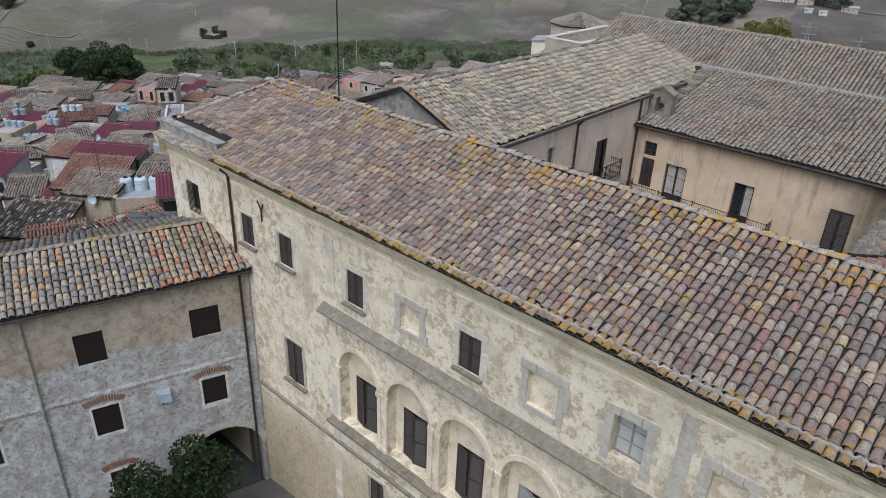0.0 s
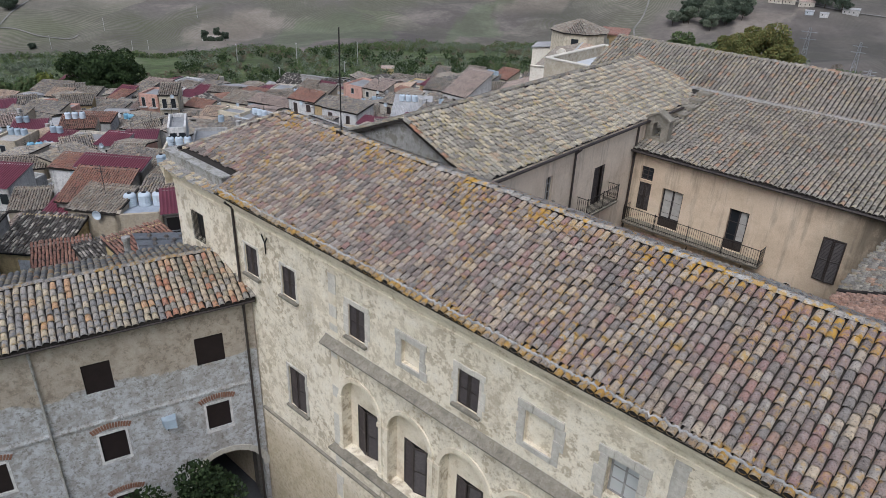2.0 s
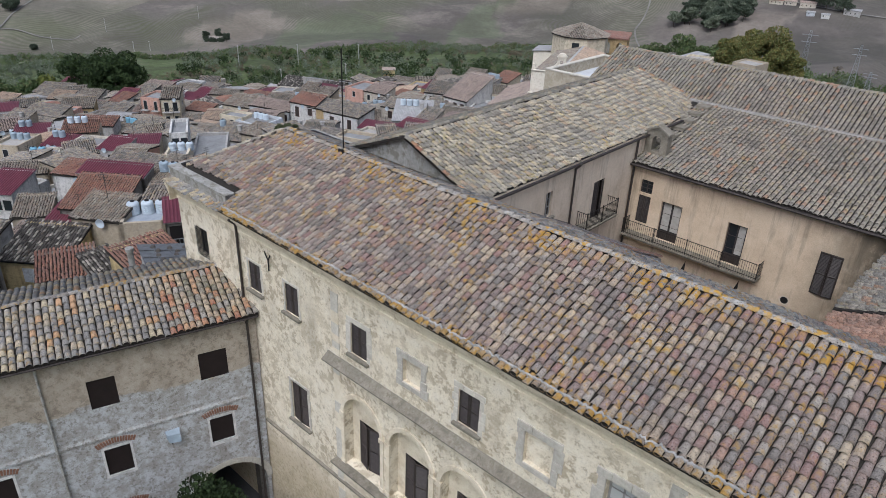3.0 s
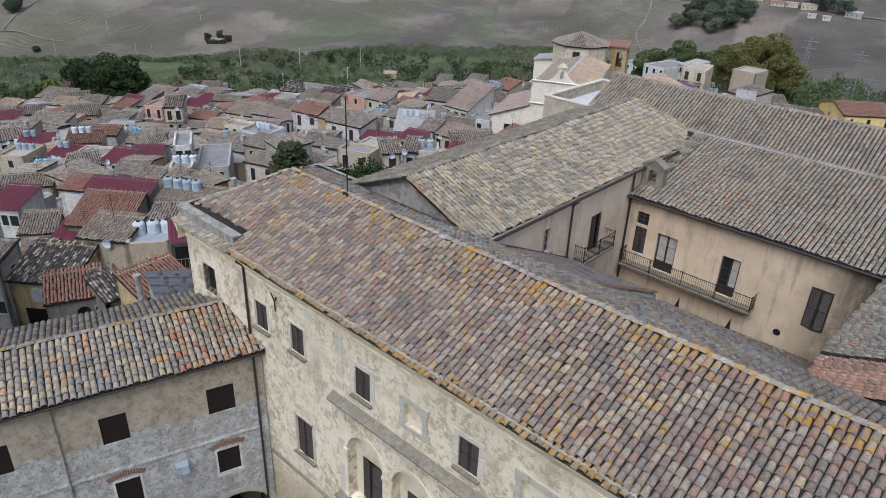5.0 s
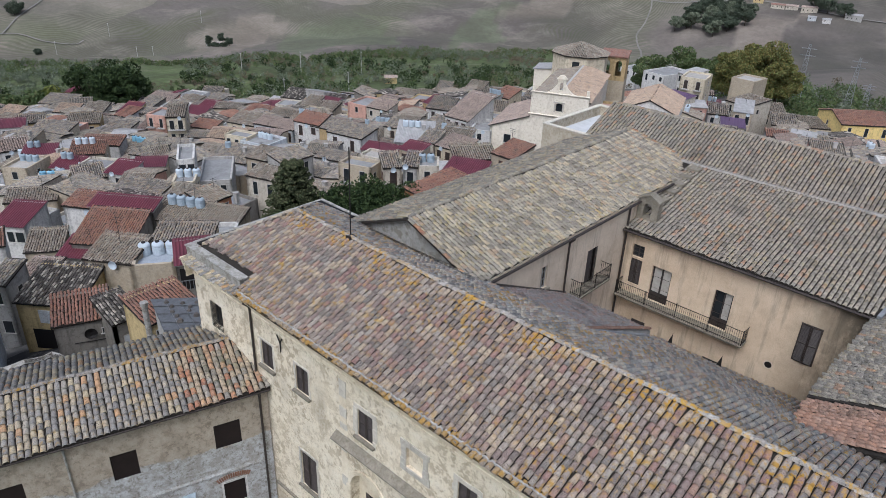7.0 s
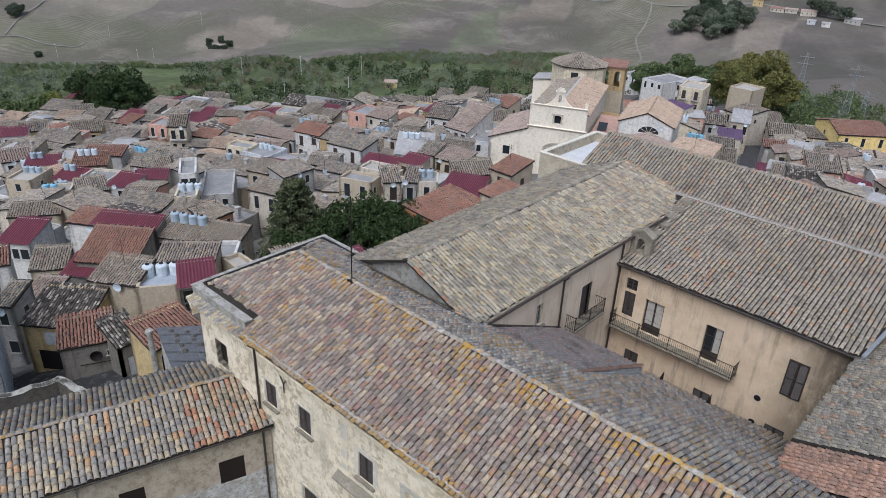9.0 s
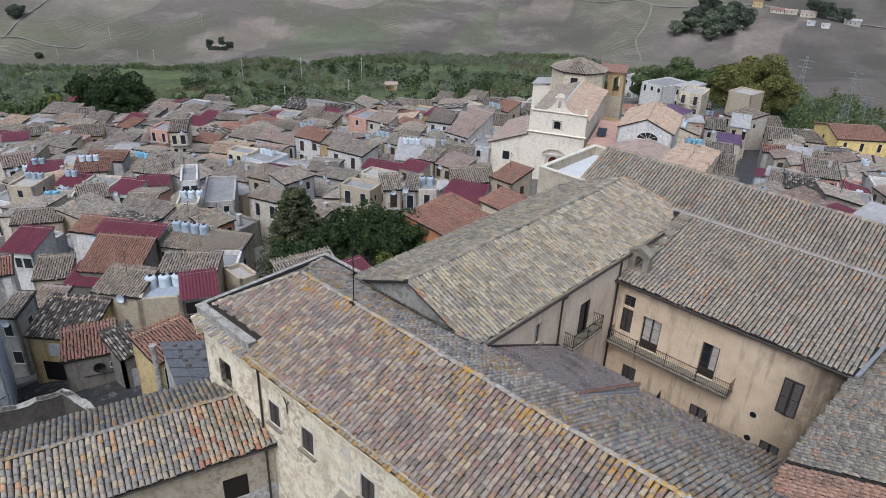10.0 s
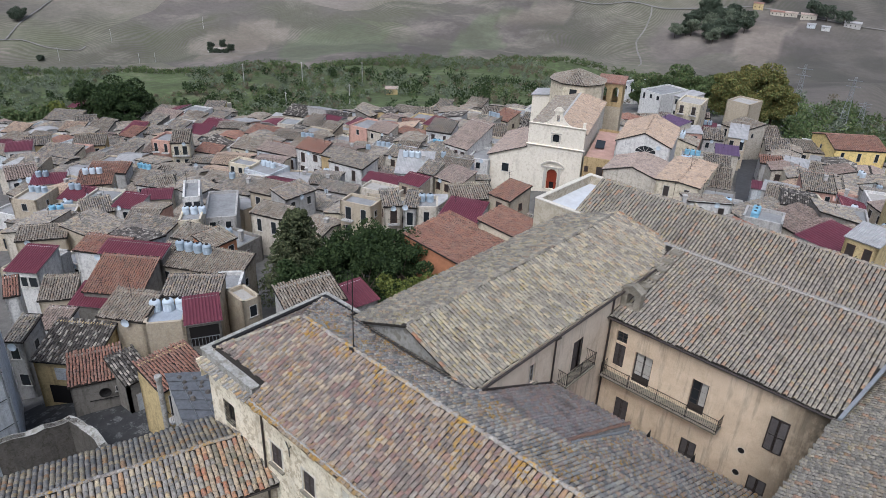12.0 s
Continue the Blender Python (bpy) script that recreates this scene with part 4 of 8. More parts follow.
part("roof_range_north", slab([(-17.6, BY, BZ), (-3.5, BY, BZ), (-2.4, PY, PZ), (-18.4, PY, PZ)]), M["deck"], palazzo)
part("roof_range_north", slab([(-26.0, PY - 0.4, PZ - 0.2), (22, PY - 0.4, PZ - 0.2), (22, FY, FZ), (-26.0, FY, FZ)]), M["deck"], palazzo)
k = math.hypot(PY - BY, PZ - BZ)
part("tiles_range_north", coppi((-17.6, BY, BZ), (1, 0, 0), (0, PY - BY, PZ - BZ), 21.0, k, lambda a, b: a < 14.0 + b * 0.12, seed=31, wob=0.03, fat=0.95), M["tile_wing"], palazzo, kind="stuff")
k = math.hypot(FY - PY, FZ - PZ)
part("tiles_range_north", coppi((-26.0, PY, PZ), (1, 0, 0), (0, FY - PY, FZ - PZ), 48, k, seed=32, wob=0.02, fat=0.95), M["tile_wing"], palazzo, kind="stuff")
part("ridge_tiles", ridge_caps([(22, FY, FZ + 0.03), (-26, FY, FZ + 0.03)], 0.12), M["tile_wing"], palazzo, kind="stuff")
part("ridge_mortar", Geo().box(-18.3, 22, PY - 0.12, PY + 0.12, PZ - 0.1, PZ + 0.12), M["mortar"], palazzo)
part("wall_outer_north", Geo().box(-26.0, 22, 47.6, 48.0, -20, FZ - 0.2), M["facade"], palazzo)
# east range
CX, CZ = -3.85, 6.4
part("roof_range_east", slab([(CX - 0.2, 27.2, CZ), (CX + 0.4, 45.0, CZ), (6, 45.0, CZ + 3.2), (6, 27.2, CZ + 3.2)]), M["deck"], palazzo)
part("tiles_range_east", coppi((CX + 0.4, 45, CZ), (-0.03, -1, 0), (9.4, 0, 3.2), 17.8, 9.9, seed=41, wob=0.03), M["tile_wing"], palazzo, kind="stuff")
part("tiles_lean_to", coppi((CX - 0.1, 27.2, CZ - 0.12), (0, -1, 0), (9.4, 0, 3.2), 2.9, 9.9, seed=43), M["tile_pink"], palazzo, "newer pink barrel tiles", kind="stuff")
part("roof_lean_to", slab([(CX - 0.1, 27.2, CZ - 0.15), (CX - 0.1, 24.3, CZ - 0.15), (6, 24.3, CZ + 3.05), (6, 27.2, CZ + 3.05)]), M["deck"], palazzo)
part("wall_court_east", Geo().box(CX, CX + 0.4, 27.2, 36, -5, CZ - 0.15), M["court"], palazzo)
part("wall_court_south", Geo().box(-12.4, CX, 29.6, 30.0, -5, north_z(30.0) - 0.2), M["court"], palazzo)
part("court_floor", Geo().box(-17.4, CX, 29.0, 36, -5.2, -5), M["paving"], palazzo)

# ---- the annex ----
ANU = Vector((0.312, 0.950, 0)).normalized()
ANN = Vector((0.950, -0.312, 0)).normalized()
FX = Fr((-23.85, 14.2, 0), ANU, ANN)
annex = thing("annex_house", (-30, 4, STREET), 0, "three-storey whitewashed rubble house with barrel-tiled roof and arched passage", "house")
AH = [(-2.52, -1.28, -0.08, 1.38, 0), (-7.02, -5.92, -0.08, 1.4, 0), (-11.5, -10.4, -0.08, 1.4, 0), (-2.43, -1.37, -3.8, -2.37, 0), (-6.96, -5.9, -3.85, -2.35, 0), (-11.5, -10.45, -3.85, -2.35, 0), (-6.85, -5.9, -7.18, -6.0, 0), (-3.45, -0.05, STREET - 0.5, -7.0, 1.55)]
part("wall", wall(Geo(), FX, -24, 0.15, STREET - 1.0, 2.95, AH, 0.55), M["annex"], annex)
for h in AH[:7]:
    part("window", Geo().box(h[0], h[1], -0.12, -0.07, h[2], h[3], FX), M["panel_brown"], annex, "closed dark brown window panel")
e0, e1 = FX.p(-24, 0.3, 2.95), FX.p(0.25, 0.3, 2.95)
r0, r1 = FX.p(-24, -3.0, 4.0), FX.p(0.25, -3.0, 4.0)
b0, b1 = FX.p(-24, -6.2, 3.0), FX.p(0.25, -6.2, 3.0)
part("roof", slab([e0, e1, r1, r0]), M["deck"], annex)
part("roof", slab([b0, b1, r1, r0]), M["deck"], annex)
k = (r0 - e0).length
part("tiles_front", coppi(e0, e1 - e0, r0 - e0, 24.25, k, lambda a, b: a < 20.6, seed=51, pitch=0.27, step=0.37, wob=0.02, fat=1.05), M["tile_annex"], annex, kind="stuff")
part("tiles_new", coppi(e0, e1 - e0, r0 - e0, 24.25, k, lambda a, b: a >= 20.6, seed=51, pitch=0.27, step=0.37, wob=0.02, fat=1.05), M["tile_annex_orange"], annex, kind="stuff")
part("tiles_back", coppi(b1, b0 - b1, r0 - b0, 24.25, (r0 - b0).length, seed=52, pitch=0.27, step=0.37, wob=0.02, fat=1.05), M["tile_annex"], annex, kind="stuff")
part("ridge_tiles", ridge_caps([r1 + Z * 0.03, r0 + Z * 0.03], 0.13), M["ridge_lichen"], annex, kind="stuff")
part("wall_back", Geo().box(-24, 0.0, -6.0, -5.5, STREET - 4, 2.95, FX), M["annex"], annex)
# dark colour on the sides and an added end wall supply the tunnel's shade
part("passage_wall", Geo().box(-4.6, -4.3, -6, -0.5, STREET - 1, -5.5, FX).box(-0.3, 0.0, -6, -0.5, STREET - 1, -5.5, FX).box(-4.6, 0, -6, -0.5, -5.6, -5.4, FX).box(-4.3, -0.3, -5.45, -5.3, STREET - 1, -5.6, FX), M["rubble_dark"], annex)
part("passage_floor", Geo().box(-4.3, -0.3, -5.4, -0.1, STREET - 0.2, STREET + 0.02, FX), M["asphalt"], annex)

# ---- the ground: town slope, valley, far hill ----
def ground_z(x, y):
    x, y = np.asarray(x, float), np.asarray(y, float)
    d = np.hypot(x, y)
    az = np.degrees(np.arctan2(-x, y))
    near = -5.8 + 0.168 * np.minimum(x, 0) - 0.07 * np.maximum(y - 30, 0)
    near = np.minimum(near, STREET) - 0.12 * np.maximum(y - 100, 0) * np.clip(1 - (-x - 30) / 40, 0, 1)
    t = np.clip((az - 15) / 45, 0, 1)
    floor = -80 - 28 * t
    base = np.maximum(near, -58 - 0.02 * d)
    base = base + 3.0 * np.exp(-((x + 52) / 14) ** 2 - ((y - 15) / 12) ** 2)
    k = np.clip((d - 400) / 240, 0, 1)
    z = base * (1 - k) + floor * k
    rise = np.maximum(d - (640 - 20 * t), 0)
    return z + rise * 0.19 - 0.00002 * rise ** 2

def rough_z(x, y):
    d = np.hypot(x, y)
    f = np.clip((d - 250) / 300, 0, 1)
    return f * (5 * np.sin(x * 0.011 + 1.5 * np.sin(y * 0.006)) + 4 * np.sin(y * 0.013 + x * 0.007) + 7 * np.clip((d - 600) / 400, 0, 1) * np.sin(x * 0.006 + y * 0.004)
                + 2.6 * np.sin(x * 0.041 + 2.0 * np.sin(y * 0.023)) * np.sin(y * 0.036 + 1.7 * np.sin(x * 0.019)) + 1.1 * np.sin(x * 0.09 + 3 * np.sin(y * 0.03)) * np.sin(y * 0.07))

def land_z(x, y):
    return ground_z(x, y) + rough_z(np.asarray(x, float), np.asarray(y, float))

def grove_end(x, y):
    """How far the groves reach before the ploughed hill begins."""
    return np.interp(np.degrees(np.arctan2(-x, y)), (8, 16, 22, 28, 35, 42, 49, 58, 64, 70, 78), (300, 290, 430, 545, 565, 530, 478, 468, 486, 520, 600))

m, t, b = nodes_of("hill_fields", 0.95, 0, 0.1)
v = coords(t)
use = t.nodes.new("ShaderNodeAttribute")
use.attribute_name = "ploughed"
big = noise_at(t, v, 0.005, 3, 0.5)
mid = noise_at(t, v, 0.022, 6, 0.65)
fine = noise_at(t, v, 0.22, 5, 0.7)
wide = noise_at(t, v, 0.009, 5, 0.6, (1.0, 0.35, 1.0))
vo = t.nodes.new("ShaderNodeTexVoronoi")
vo.inputs["Scale"].default_value = 0.0065
bend = t.nodes.new("ShaderNodeTexNoise")
bend.inputs["Scale"].default_value = 0.006
t.links.new(v, bend.inputs["Vector"])
move = t.nodes.new("ShaderNodeVectorMath")
move.operation = "MULTIPLY_ADD"
move.inputs[1].default_value = (160, 160, 0)
t.links.new(bend.outputs["Color"], move.inputs[0])
t.links.new(v, move.inputs[2])
t.links.new(move.outputs[0], vo.inputs["Vector"])
plough = ramp(t, vo.outputs["Color"], [(0.12, (0.135, 0.118, 0.104)), (0.3, (0.215, 0.187, 0.162)), (0.45, (0.145, 0.143, 0.10)), (0.6, (0.19, 0.167, 0.146)), (0.75, (0.12, 0.106, 0.096)), (0.9, (0.235, 0.204, 0.175))])
plough = mix(t, ramp(t, big, [(0.46, 0.0), (0.60, 0.35)]), plough, (0.115, 0.125, 0.075))
plough = mix(t, ramp(t, wide, [(0.38, 0.65), (0.50, 0.0)]), plough, (0.095, 0.084, 0.076))
plough = mix(t, ramp(t, mid, [(0.50, 0.0), (0.66, 0.55)]), plough, (0.265, 0.23, 0.198))
plough = mix(t, ramp(t, mid, [(0.34, 0.5), (0.44, 0.0)]), plough, (0.105, 0.105, 0.075))
wv = t.nodes.new("ShaderNodeTexWave")
wv.inputs["Scale"].default_value, wv.inputs["Distortion"].default_value, wv.inputs["Detail"].default_value, wv.inputs["Detail Scale"].default_value = 0.085, 4.0, 2.0, 0.25
t.links.new(move.outputs[0], wv.inputs["Vector"])
furrow = mix(t, 1.0, ramp(t, wv.outputs["Fac"], [(0.3, 0.5), (0.7, 0.0)]), ramp(t, big, [(0.50, 0.0), (0.56, 1.0)]), "MULTIPLY")
plough = mix(t, furrow, plough, (0.085, 0.095, 0.05))
soil = t.nodes.new("ShaderNodeAttribute")
soil.attribute_name = "dark_soil"
plough = mix(t, soil.outputs["Fac"], plough, mix(t, ramp(t, mid, [(0.4, 0.0), (0.6, 1.0)]), (0.07, 0.064, 0.06), (0.11, 0.098, 0.088)))
grass = t.nodes.new("ShaderNodeAttribute")
grass.attribute_name = "green_field"
plough = mix(t, grass.outputs["Fac"], plough, mix(t, ramp(t, mid, [(0.4, 0.0), (0.6, 1.0)]), (0.105, 0.115, 0.075), (0.13, 0.15, 0.09)))
tilled = t.nodes.new("ShaderNodeAttribute")
tilled.attribute_name = "tilled_field"
plough = mix(t, tilled.outputs["Fac"], plough, mix(t, ramp(t, mid, [(0.38, 0.0), (0.62, 1.0)]), (0.20, 0.165, 0.135), (0.27, 0.232, 0.195)))
meadow = ramp(t, mid, [(0.3, (0.075, 0.085, 0.048)), (0.45, (0.095, 0.12, 0.055)), (0.55, (0.115, 0.15, 0.065)), (0.70, (0.21, 0.20, 0.135))])
meadow = mix(t, ramp(t, fine, [(0.4, 0.5), (0.65, 0.0)]), meadow, (0.045, 0.05, 0.026))
col = mix(t, ramp(t, use.outputs["Fac"], [(0.45, 0.0), (0.55, 1.0)]), meadow, plough)
col = mix(t, ramp(t, fine, [(0.38, 0.22), (0.6, 0.0)]), col, (0.06, 0.056, 0.042))
t.links.new(col, b.inputs["Base Color"])
bump(t, b, fine, 0.5, 0.8)
M["fields"] = m

NA, NR = 380, 230
az = np.concatenate([np.radians(np.linspace(-92, 16, 310)), np.radians(np.linspace(19, 265, 70))])
rr = 6 * (2600 / 6) ** (np.linspace(0, 1, NR))
A, R = np.meshgrid(az, rr)
gx, gy = (R * np.sin(A)).ravel(), (R * np.cos(A)).ravel()
V = np.stack([gx, gy, land_z(gx, gy)], 1)
i, j = np.meshgrid(np.arange(NA), np.arange(NR - 1))
q = np.stack([j * NA + i, j * NA + (i + 1) % NA, (j + 1) * NA + (i + 1) % NA, (j + 1) * NA + i], -1).reshape(-1, 4)
V = np.concatenate([V, [[0, 0, float(land_z(0, 0))]]])
ground = part("ground", (V, q), M["fields"], None, "sloping ground with bare ploughed hill fields beyond the town", smooth=True, kind="structure", category="ground")
edge = ground.data.attributes.new("ploughed", "FLOAT", "POINT")
edge.data.foreach_set("value", np.clip((np.hypot(V[:, 0], V[:, 1]) - grove_end(V[:, 0], V[:, 1]) + 3) / 30 + 0.5, 0, 1).astype(np.float32))
turned = np.degrees(np.arctan2(-V[:, 0], V[:, 1]))
wave = np.sin(V[:, 0] * 0.021 + 2 * np.sin(V[:, 1] * 0.011)) * np.sin(V[:, 1] * 0.017 + 1.0)
ground.data.attributes.new("dark_soil", "FLOAT", "POINT").data.foreach_set("value", np.clip(0.75 * np.clip((24 - turned) / 8, 0, 1) * np.clip((turned + 60) / 20, 0, 1) + 0.3 * np.clip(wave * 2 - 0.4, 0, 1), 0, 0.85).astype(np.float32))

def field_share(name, most, *fields):
    """How far each point of the ground lies within fields bounded by bent lines."""
    x = V[:, 0] + 7 * np.sin(V[:, 1] * 0.06) + 3 * np.sin(V[:, 0] * 0.13)
    y = V[:, 1] + 7 * np.sin(V[:, 0] * 0.05) + 3 * np.sin(V[:, 1] * 0.11)
    share = np.zeros(len(V))
    for pts in fields:
        odd = np.zeros(len(V), bool)
        for (xa, ya), (xb, yb) in zip(pts, pts[1:] + pts[:1]):
            if ya != yb:
                odd ^= ((ya > y) != (yb > y)) & (x < xa + (y - ya) * (xb - xa) / (yb - ya))
        share = np.maximum(share, odd * most)
    ground.data.attributes.new(name, "FLOAT", "POINT").data.foreach_set("value", share.astype(np.float32))
field_share("green_field", 0.65, [(-366, 408), (-440, 489), (-455, 562), (-444, 613), (-423, 537), (-370, 447)], [(-413, 284), (-543, 379), (-519, 421), (-481, 456), (-418, 397)])
field_share("tilled_field", 0.55, [(-510, 265), (-585, 309), (-592, 398), (-547, 372), (-472, 286)], [(-433, 537), (-447, 607), (-413, 638), (-395, 593), (-404, 552)], [(-228, 601), (-240, 651), (-195, 691), (-196, 647), (-200, 579)])
part("ground_middle", Geo().box(-7, 7, -7, 7, STREET - 0.3, STREET - 0.01), M["paving"], ground)

def ribbon(name, pts, width, mat, label):
    """A dirt road laid over the land along a bent line."""
    P = []
    for (xa, ya), (xb, yb) in zip(pts, pts[1:]):
        for k in range(8):
            P.append((xa + (xb - xa) * k / 8, ya + (yb - ya) * k / 8))
    P = np.array(P + [pts[-1]], float)
    for _ in range(6):
        P[1:-1] = (P[:-2] + 2 * P[1:-1] + P[2:]) / 4
    d = np.gradient(P, axis=0)
    d /= np.linalg.norm(d, axis=1)[:, None]
    n = np.stack([-d[:, 1], d[:, 0]], 1)
    rows = [P + n * width * f for f in (-0.5, -0.17, 0.17, 0.5)]
    V = np.concatenate([np.column_stack([r, land_z(r[:, 0], r[:, 1]) + 0.7]) for r in rows])
    m = len(P)
    i = np.arange(m - 1)
    F = np.concatenate([np.stack([k * m + i, k * m + i + 1, (k + 1) * m + i + 1, (k + 1) * m + i], 1) for k in range(3)])
    part(name, (V, F), mat, None, label, smooth=True, kind="structure", category="road")
M["dirt"] = plain("pale_dirt_road", (0.19, 0.18, 0.162), 0.95, 0, 0.35, 0.08, 0.3)
ribbon("road", [(-690, 170), (-668, 187), (-656, 201), (-630, 218), (-622, 228), (-629, 236)], 1.7, M["dirt"], "pale dirt road across the hillside")
ribbon("road", [(-668, 187), (-679, 195), (-704, 210), (-722, 227), (-736, 242), (-760, 262)], 1.7, M["dirt"], "pale dirt road climbing the hillside")
ribbon("road", [(-262, 510), (-265, 522), (-294, 565), (-303, 579), (-313, 613), (-325, 643), (-333, 657)], 1.5, M["dirt"], "pale cart track winding up the hill")
ribbon("road", [(-420, 640), (-377, 645), (-333, 657), (-290, 663), (-222, 697), (-180, 690), (-144, 700), (-90, 712)], 2.0, M["dirt"], "pale country road along the hill crest")

# ---- the town ----
def sheet(o, u, v, width, length, pitch=0.3):
    """Ribbed metal sheeting on a slope."""
    o, u, v = (np.array(q, float) for q in (o, u, v))
    u, v = u / np.linalg.norm(u), v / np.linalg.norm(v)
    n = np.cross(u, v)
    n = n if n[2] > 0 else -n
    prof = []
    for k in range(int(width / pitch) + 1):
        for f, h in ((0.0, 0.0), (0.62, 0.0), (0.7, 0.05), (0.92, 0.05)):
            prof.append((min((k + f) * pitch, width), h))
    prof = np.array(prof)
    V = np.concatenate([o + prof[:, :1] * u + prof[:, 1:] * n + v * b for b in (-0.15, length)])
    m = len(prof)
    i = np.arange(m - 1)
    return V, np.stack([i, i + 1, m + i + 1, m + i], 1)

for nm, c in (("cream", (0.60, 0.53, 0.40)), ("white", (0.62, 0.605, 0.575)), ("grey", (0.42, 0.405, 0.38)), ("tan", (0.47, 0.40, 0.305)), ("yellow", (0.56, 0.44, 0.23)), ("sunny", (0.78, 0.60, 0.25)), ("pink", (0.55, 0.34, 0.27)), ("ochre", (0.43, 0.32, 0.17)), ("beige", (0.53, 0.48, 0.40)), ("blue_white", (0.54, 0.565, 0.585)), ("dim", (0.225, 0.208, 0.182))):
    M["w_" + nm] = plaster(nm + "_house_render", [tuple(k * 0.78 for k in c), c, tuple(min(0.85, k * 1.1) for k in c)], tuple(k * 0.36 for k in c), 0.6, 0.75, 0.5, tuple(k * 0.72 for k in c), 6.0)
M["w_stone"] = plaster("tan_rubble_stone", [(0.32, 0.265, 0.19), (0.44, 0.375, 0.28), (0.52, 0.455, 0.35)], (0.19, 0.155, 0.11), 1.3, 0.4, 0.9, (0.36, 0.315, 0.25), 4.0)
M["w_brick"] = plain("bare_hollow_brick", (0.44, 0.20, 0.105), 0.9, 0, 0.3, 2.0, 0.4)
M["sheet_red"] = plain("maroon_painted_sheet", (0.115, 0.028, 0.04), 0.45, 0.0, 0.2, 0.8, 0.05)
M["sheet_purple"] = plain("purple_painted_sheet", (0.10, 0.06, 0.115), 0.5, 0.0, 0.2, 0.8, 0.05)
M["sheet_grey"] = plain("grey_fibre_sheet", (0.34, 0.335, 0.33), 0.8, 0.0, 0.3, 0.8, 0.2)
M["flat_grey"] = plaster("grey_roof_screed", [(0.16, 0.16, 0.16), (0.25, 0.25, 0.25), (0.33, 0.33, 0.33)], (0.1, 0.1, 0.1), 0.5, 0.2, 0.2)
M["flat_blue"] = plaster("blue_grey_roof_membrane", [(0.23, 0.26, 0.30), (0.30, 0.335, 0.38), (0.36, 0.395, 0.44)], (0.16, 0.17, 0.185), 0.6, 0.2, 0.15)
M["flat_pale"] = plaster("pale_roof_screed", [(0.27, 0.25, 0.225), (0.37, 0.35, 0.32), (0.45, 0.43, 0.40)], (0.16, 0.15, 0.135), 0.5, 0.2, 0.2)
M["tank_white"] = plain("white_plastic_tank", (0.47, 0.53, 0.58), 0.5, 0, 0.12, 2.0)
M["tank_blue"] = plain("pale_blue_plastic_tank", (0.36, 0.52, 0.66), 0.5, 0, 0.15, 2.0)
M["tank_bright"] = plain("bright_blue_plastic_tank", (0.19, 0.38, 0.50), 0.5, 0, 0.15, 2.0)
M["tank_grey"] = plain("blue_grey_fibre_tank", (0.30, 0.36, 0.41), 0.7, 0, 0.2, 2.0)
M["frame_white"] = plain("white_window_frame", (0.46, 0.44, 0.41), 0.6, 0, 0.15)
M["frame_brown"] = plain("brown_window_frame", (0.10, 0.05, 0.035), 0.6, 0, 0.25)

TANKS = {}
def tank(at, kind="white", r=0.55, h=1.25):
    """A ribbed rooftop water tank with a domed top and lid."""
    key = (kind, r, h)
    if key not in TANKS:
        g = Geo()
        n = 14
        prof = [(0.0, 0.0), (0.96 * r, 0.0), (r, 0.05 * h)]
        for k in range(4):
            z = 0.12 + 0.16 * k
            prof += [(r, z * h), (r * 0.95, (z + 0.04) * h), (r * 0.95, (z + 0.08) * h), (r, (z + 0.12) * h)]
        prof += [(r * 0.98, 0.80 * h), (r * 0.82, 0.90 * h), (r * 0.42, 0.96 * h), (r * 0.34, 0.96 * h)]
        for (ra, za), (rb, zb) in zip(prof, prof[1:]):
            for i in range(n):
                a, b = math.tau * i / n, math.tau * (i + 1) / n
                g.quad((ra * math.cos(a), ra * math.sin(a), za), (ra * math.cos(b), ra * math.sin(b), za), (rb * math.cos(b), rb * math.sin(b), zb), (rb * math.cos(a), rb * math.sin(a), zb))
        lid = Geo().tube((0, 0, 0.95 * h), (0, 0, 1.02 * h), r * 0.36, 12)
        TANKS[key] = (as_mesh("body", g.v, g.f, M["tank_" + kind]), as_mesh("lid", lid.v, lid.f, M["iron"]))
    say = {"white": "white", "blue": "pale blue", "grey": "blue-grey", "bright": "bright blue"}[kind]
    ob = thing("water_tank", at, 0, say + " ribbed plastic water tank on a house roof", "water tank", "rooftop water tanks")
    for nm, me in zip(("body", "lid"), TANKS[key]):
        c = new(nm, me)
        c.parent = ob
    return ob

PANES = {}
def town_window(parent, fr, u, z, w, h, kind, door=False, sill=True):
    """A framed window or door set on a house wall, with pane or shutter, and a sill."""
    t = 0.055
    g = Geo()
    for a, b, c, e in ((u - w / 2 - t, u - w / 2, z, z + h + t), (u + w / 2, u + w / 2 + t, z, z + h + t), (u - w / 2, u + w / 2, z + h, z + h + t)):
        g.box(a, b, -0.05, 0.05, c, e, fr)
    if sill and not door:
        g.box(u - w / 2 - 0.15, u + w / 2 + 0.15, -0.05, 0.12, z - 0.08, z, fr)
    ob = part("door" if door else "window", g, M["frame_brown" if kind == "brown" else "frame_white"], parent, local=True)
    part("panel" if door else "pane", Geo().box(u - w / 2, u + w / 2, -0.04, 0.012, z, z + h, fr), M["w_blue_white" if door and kind == "white" else "shutter" if kind in ("brown", "dark") else "glass"], ob, local=True)
    return ob

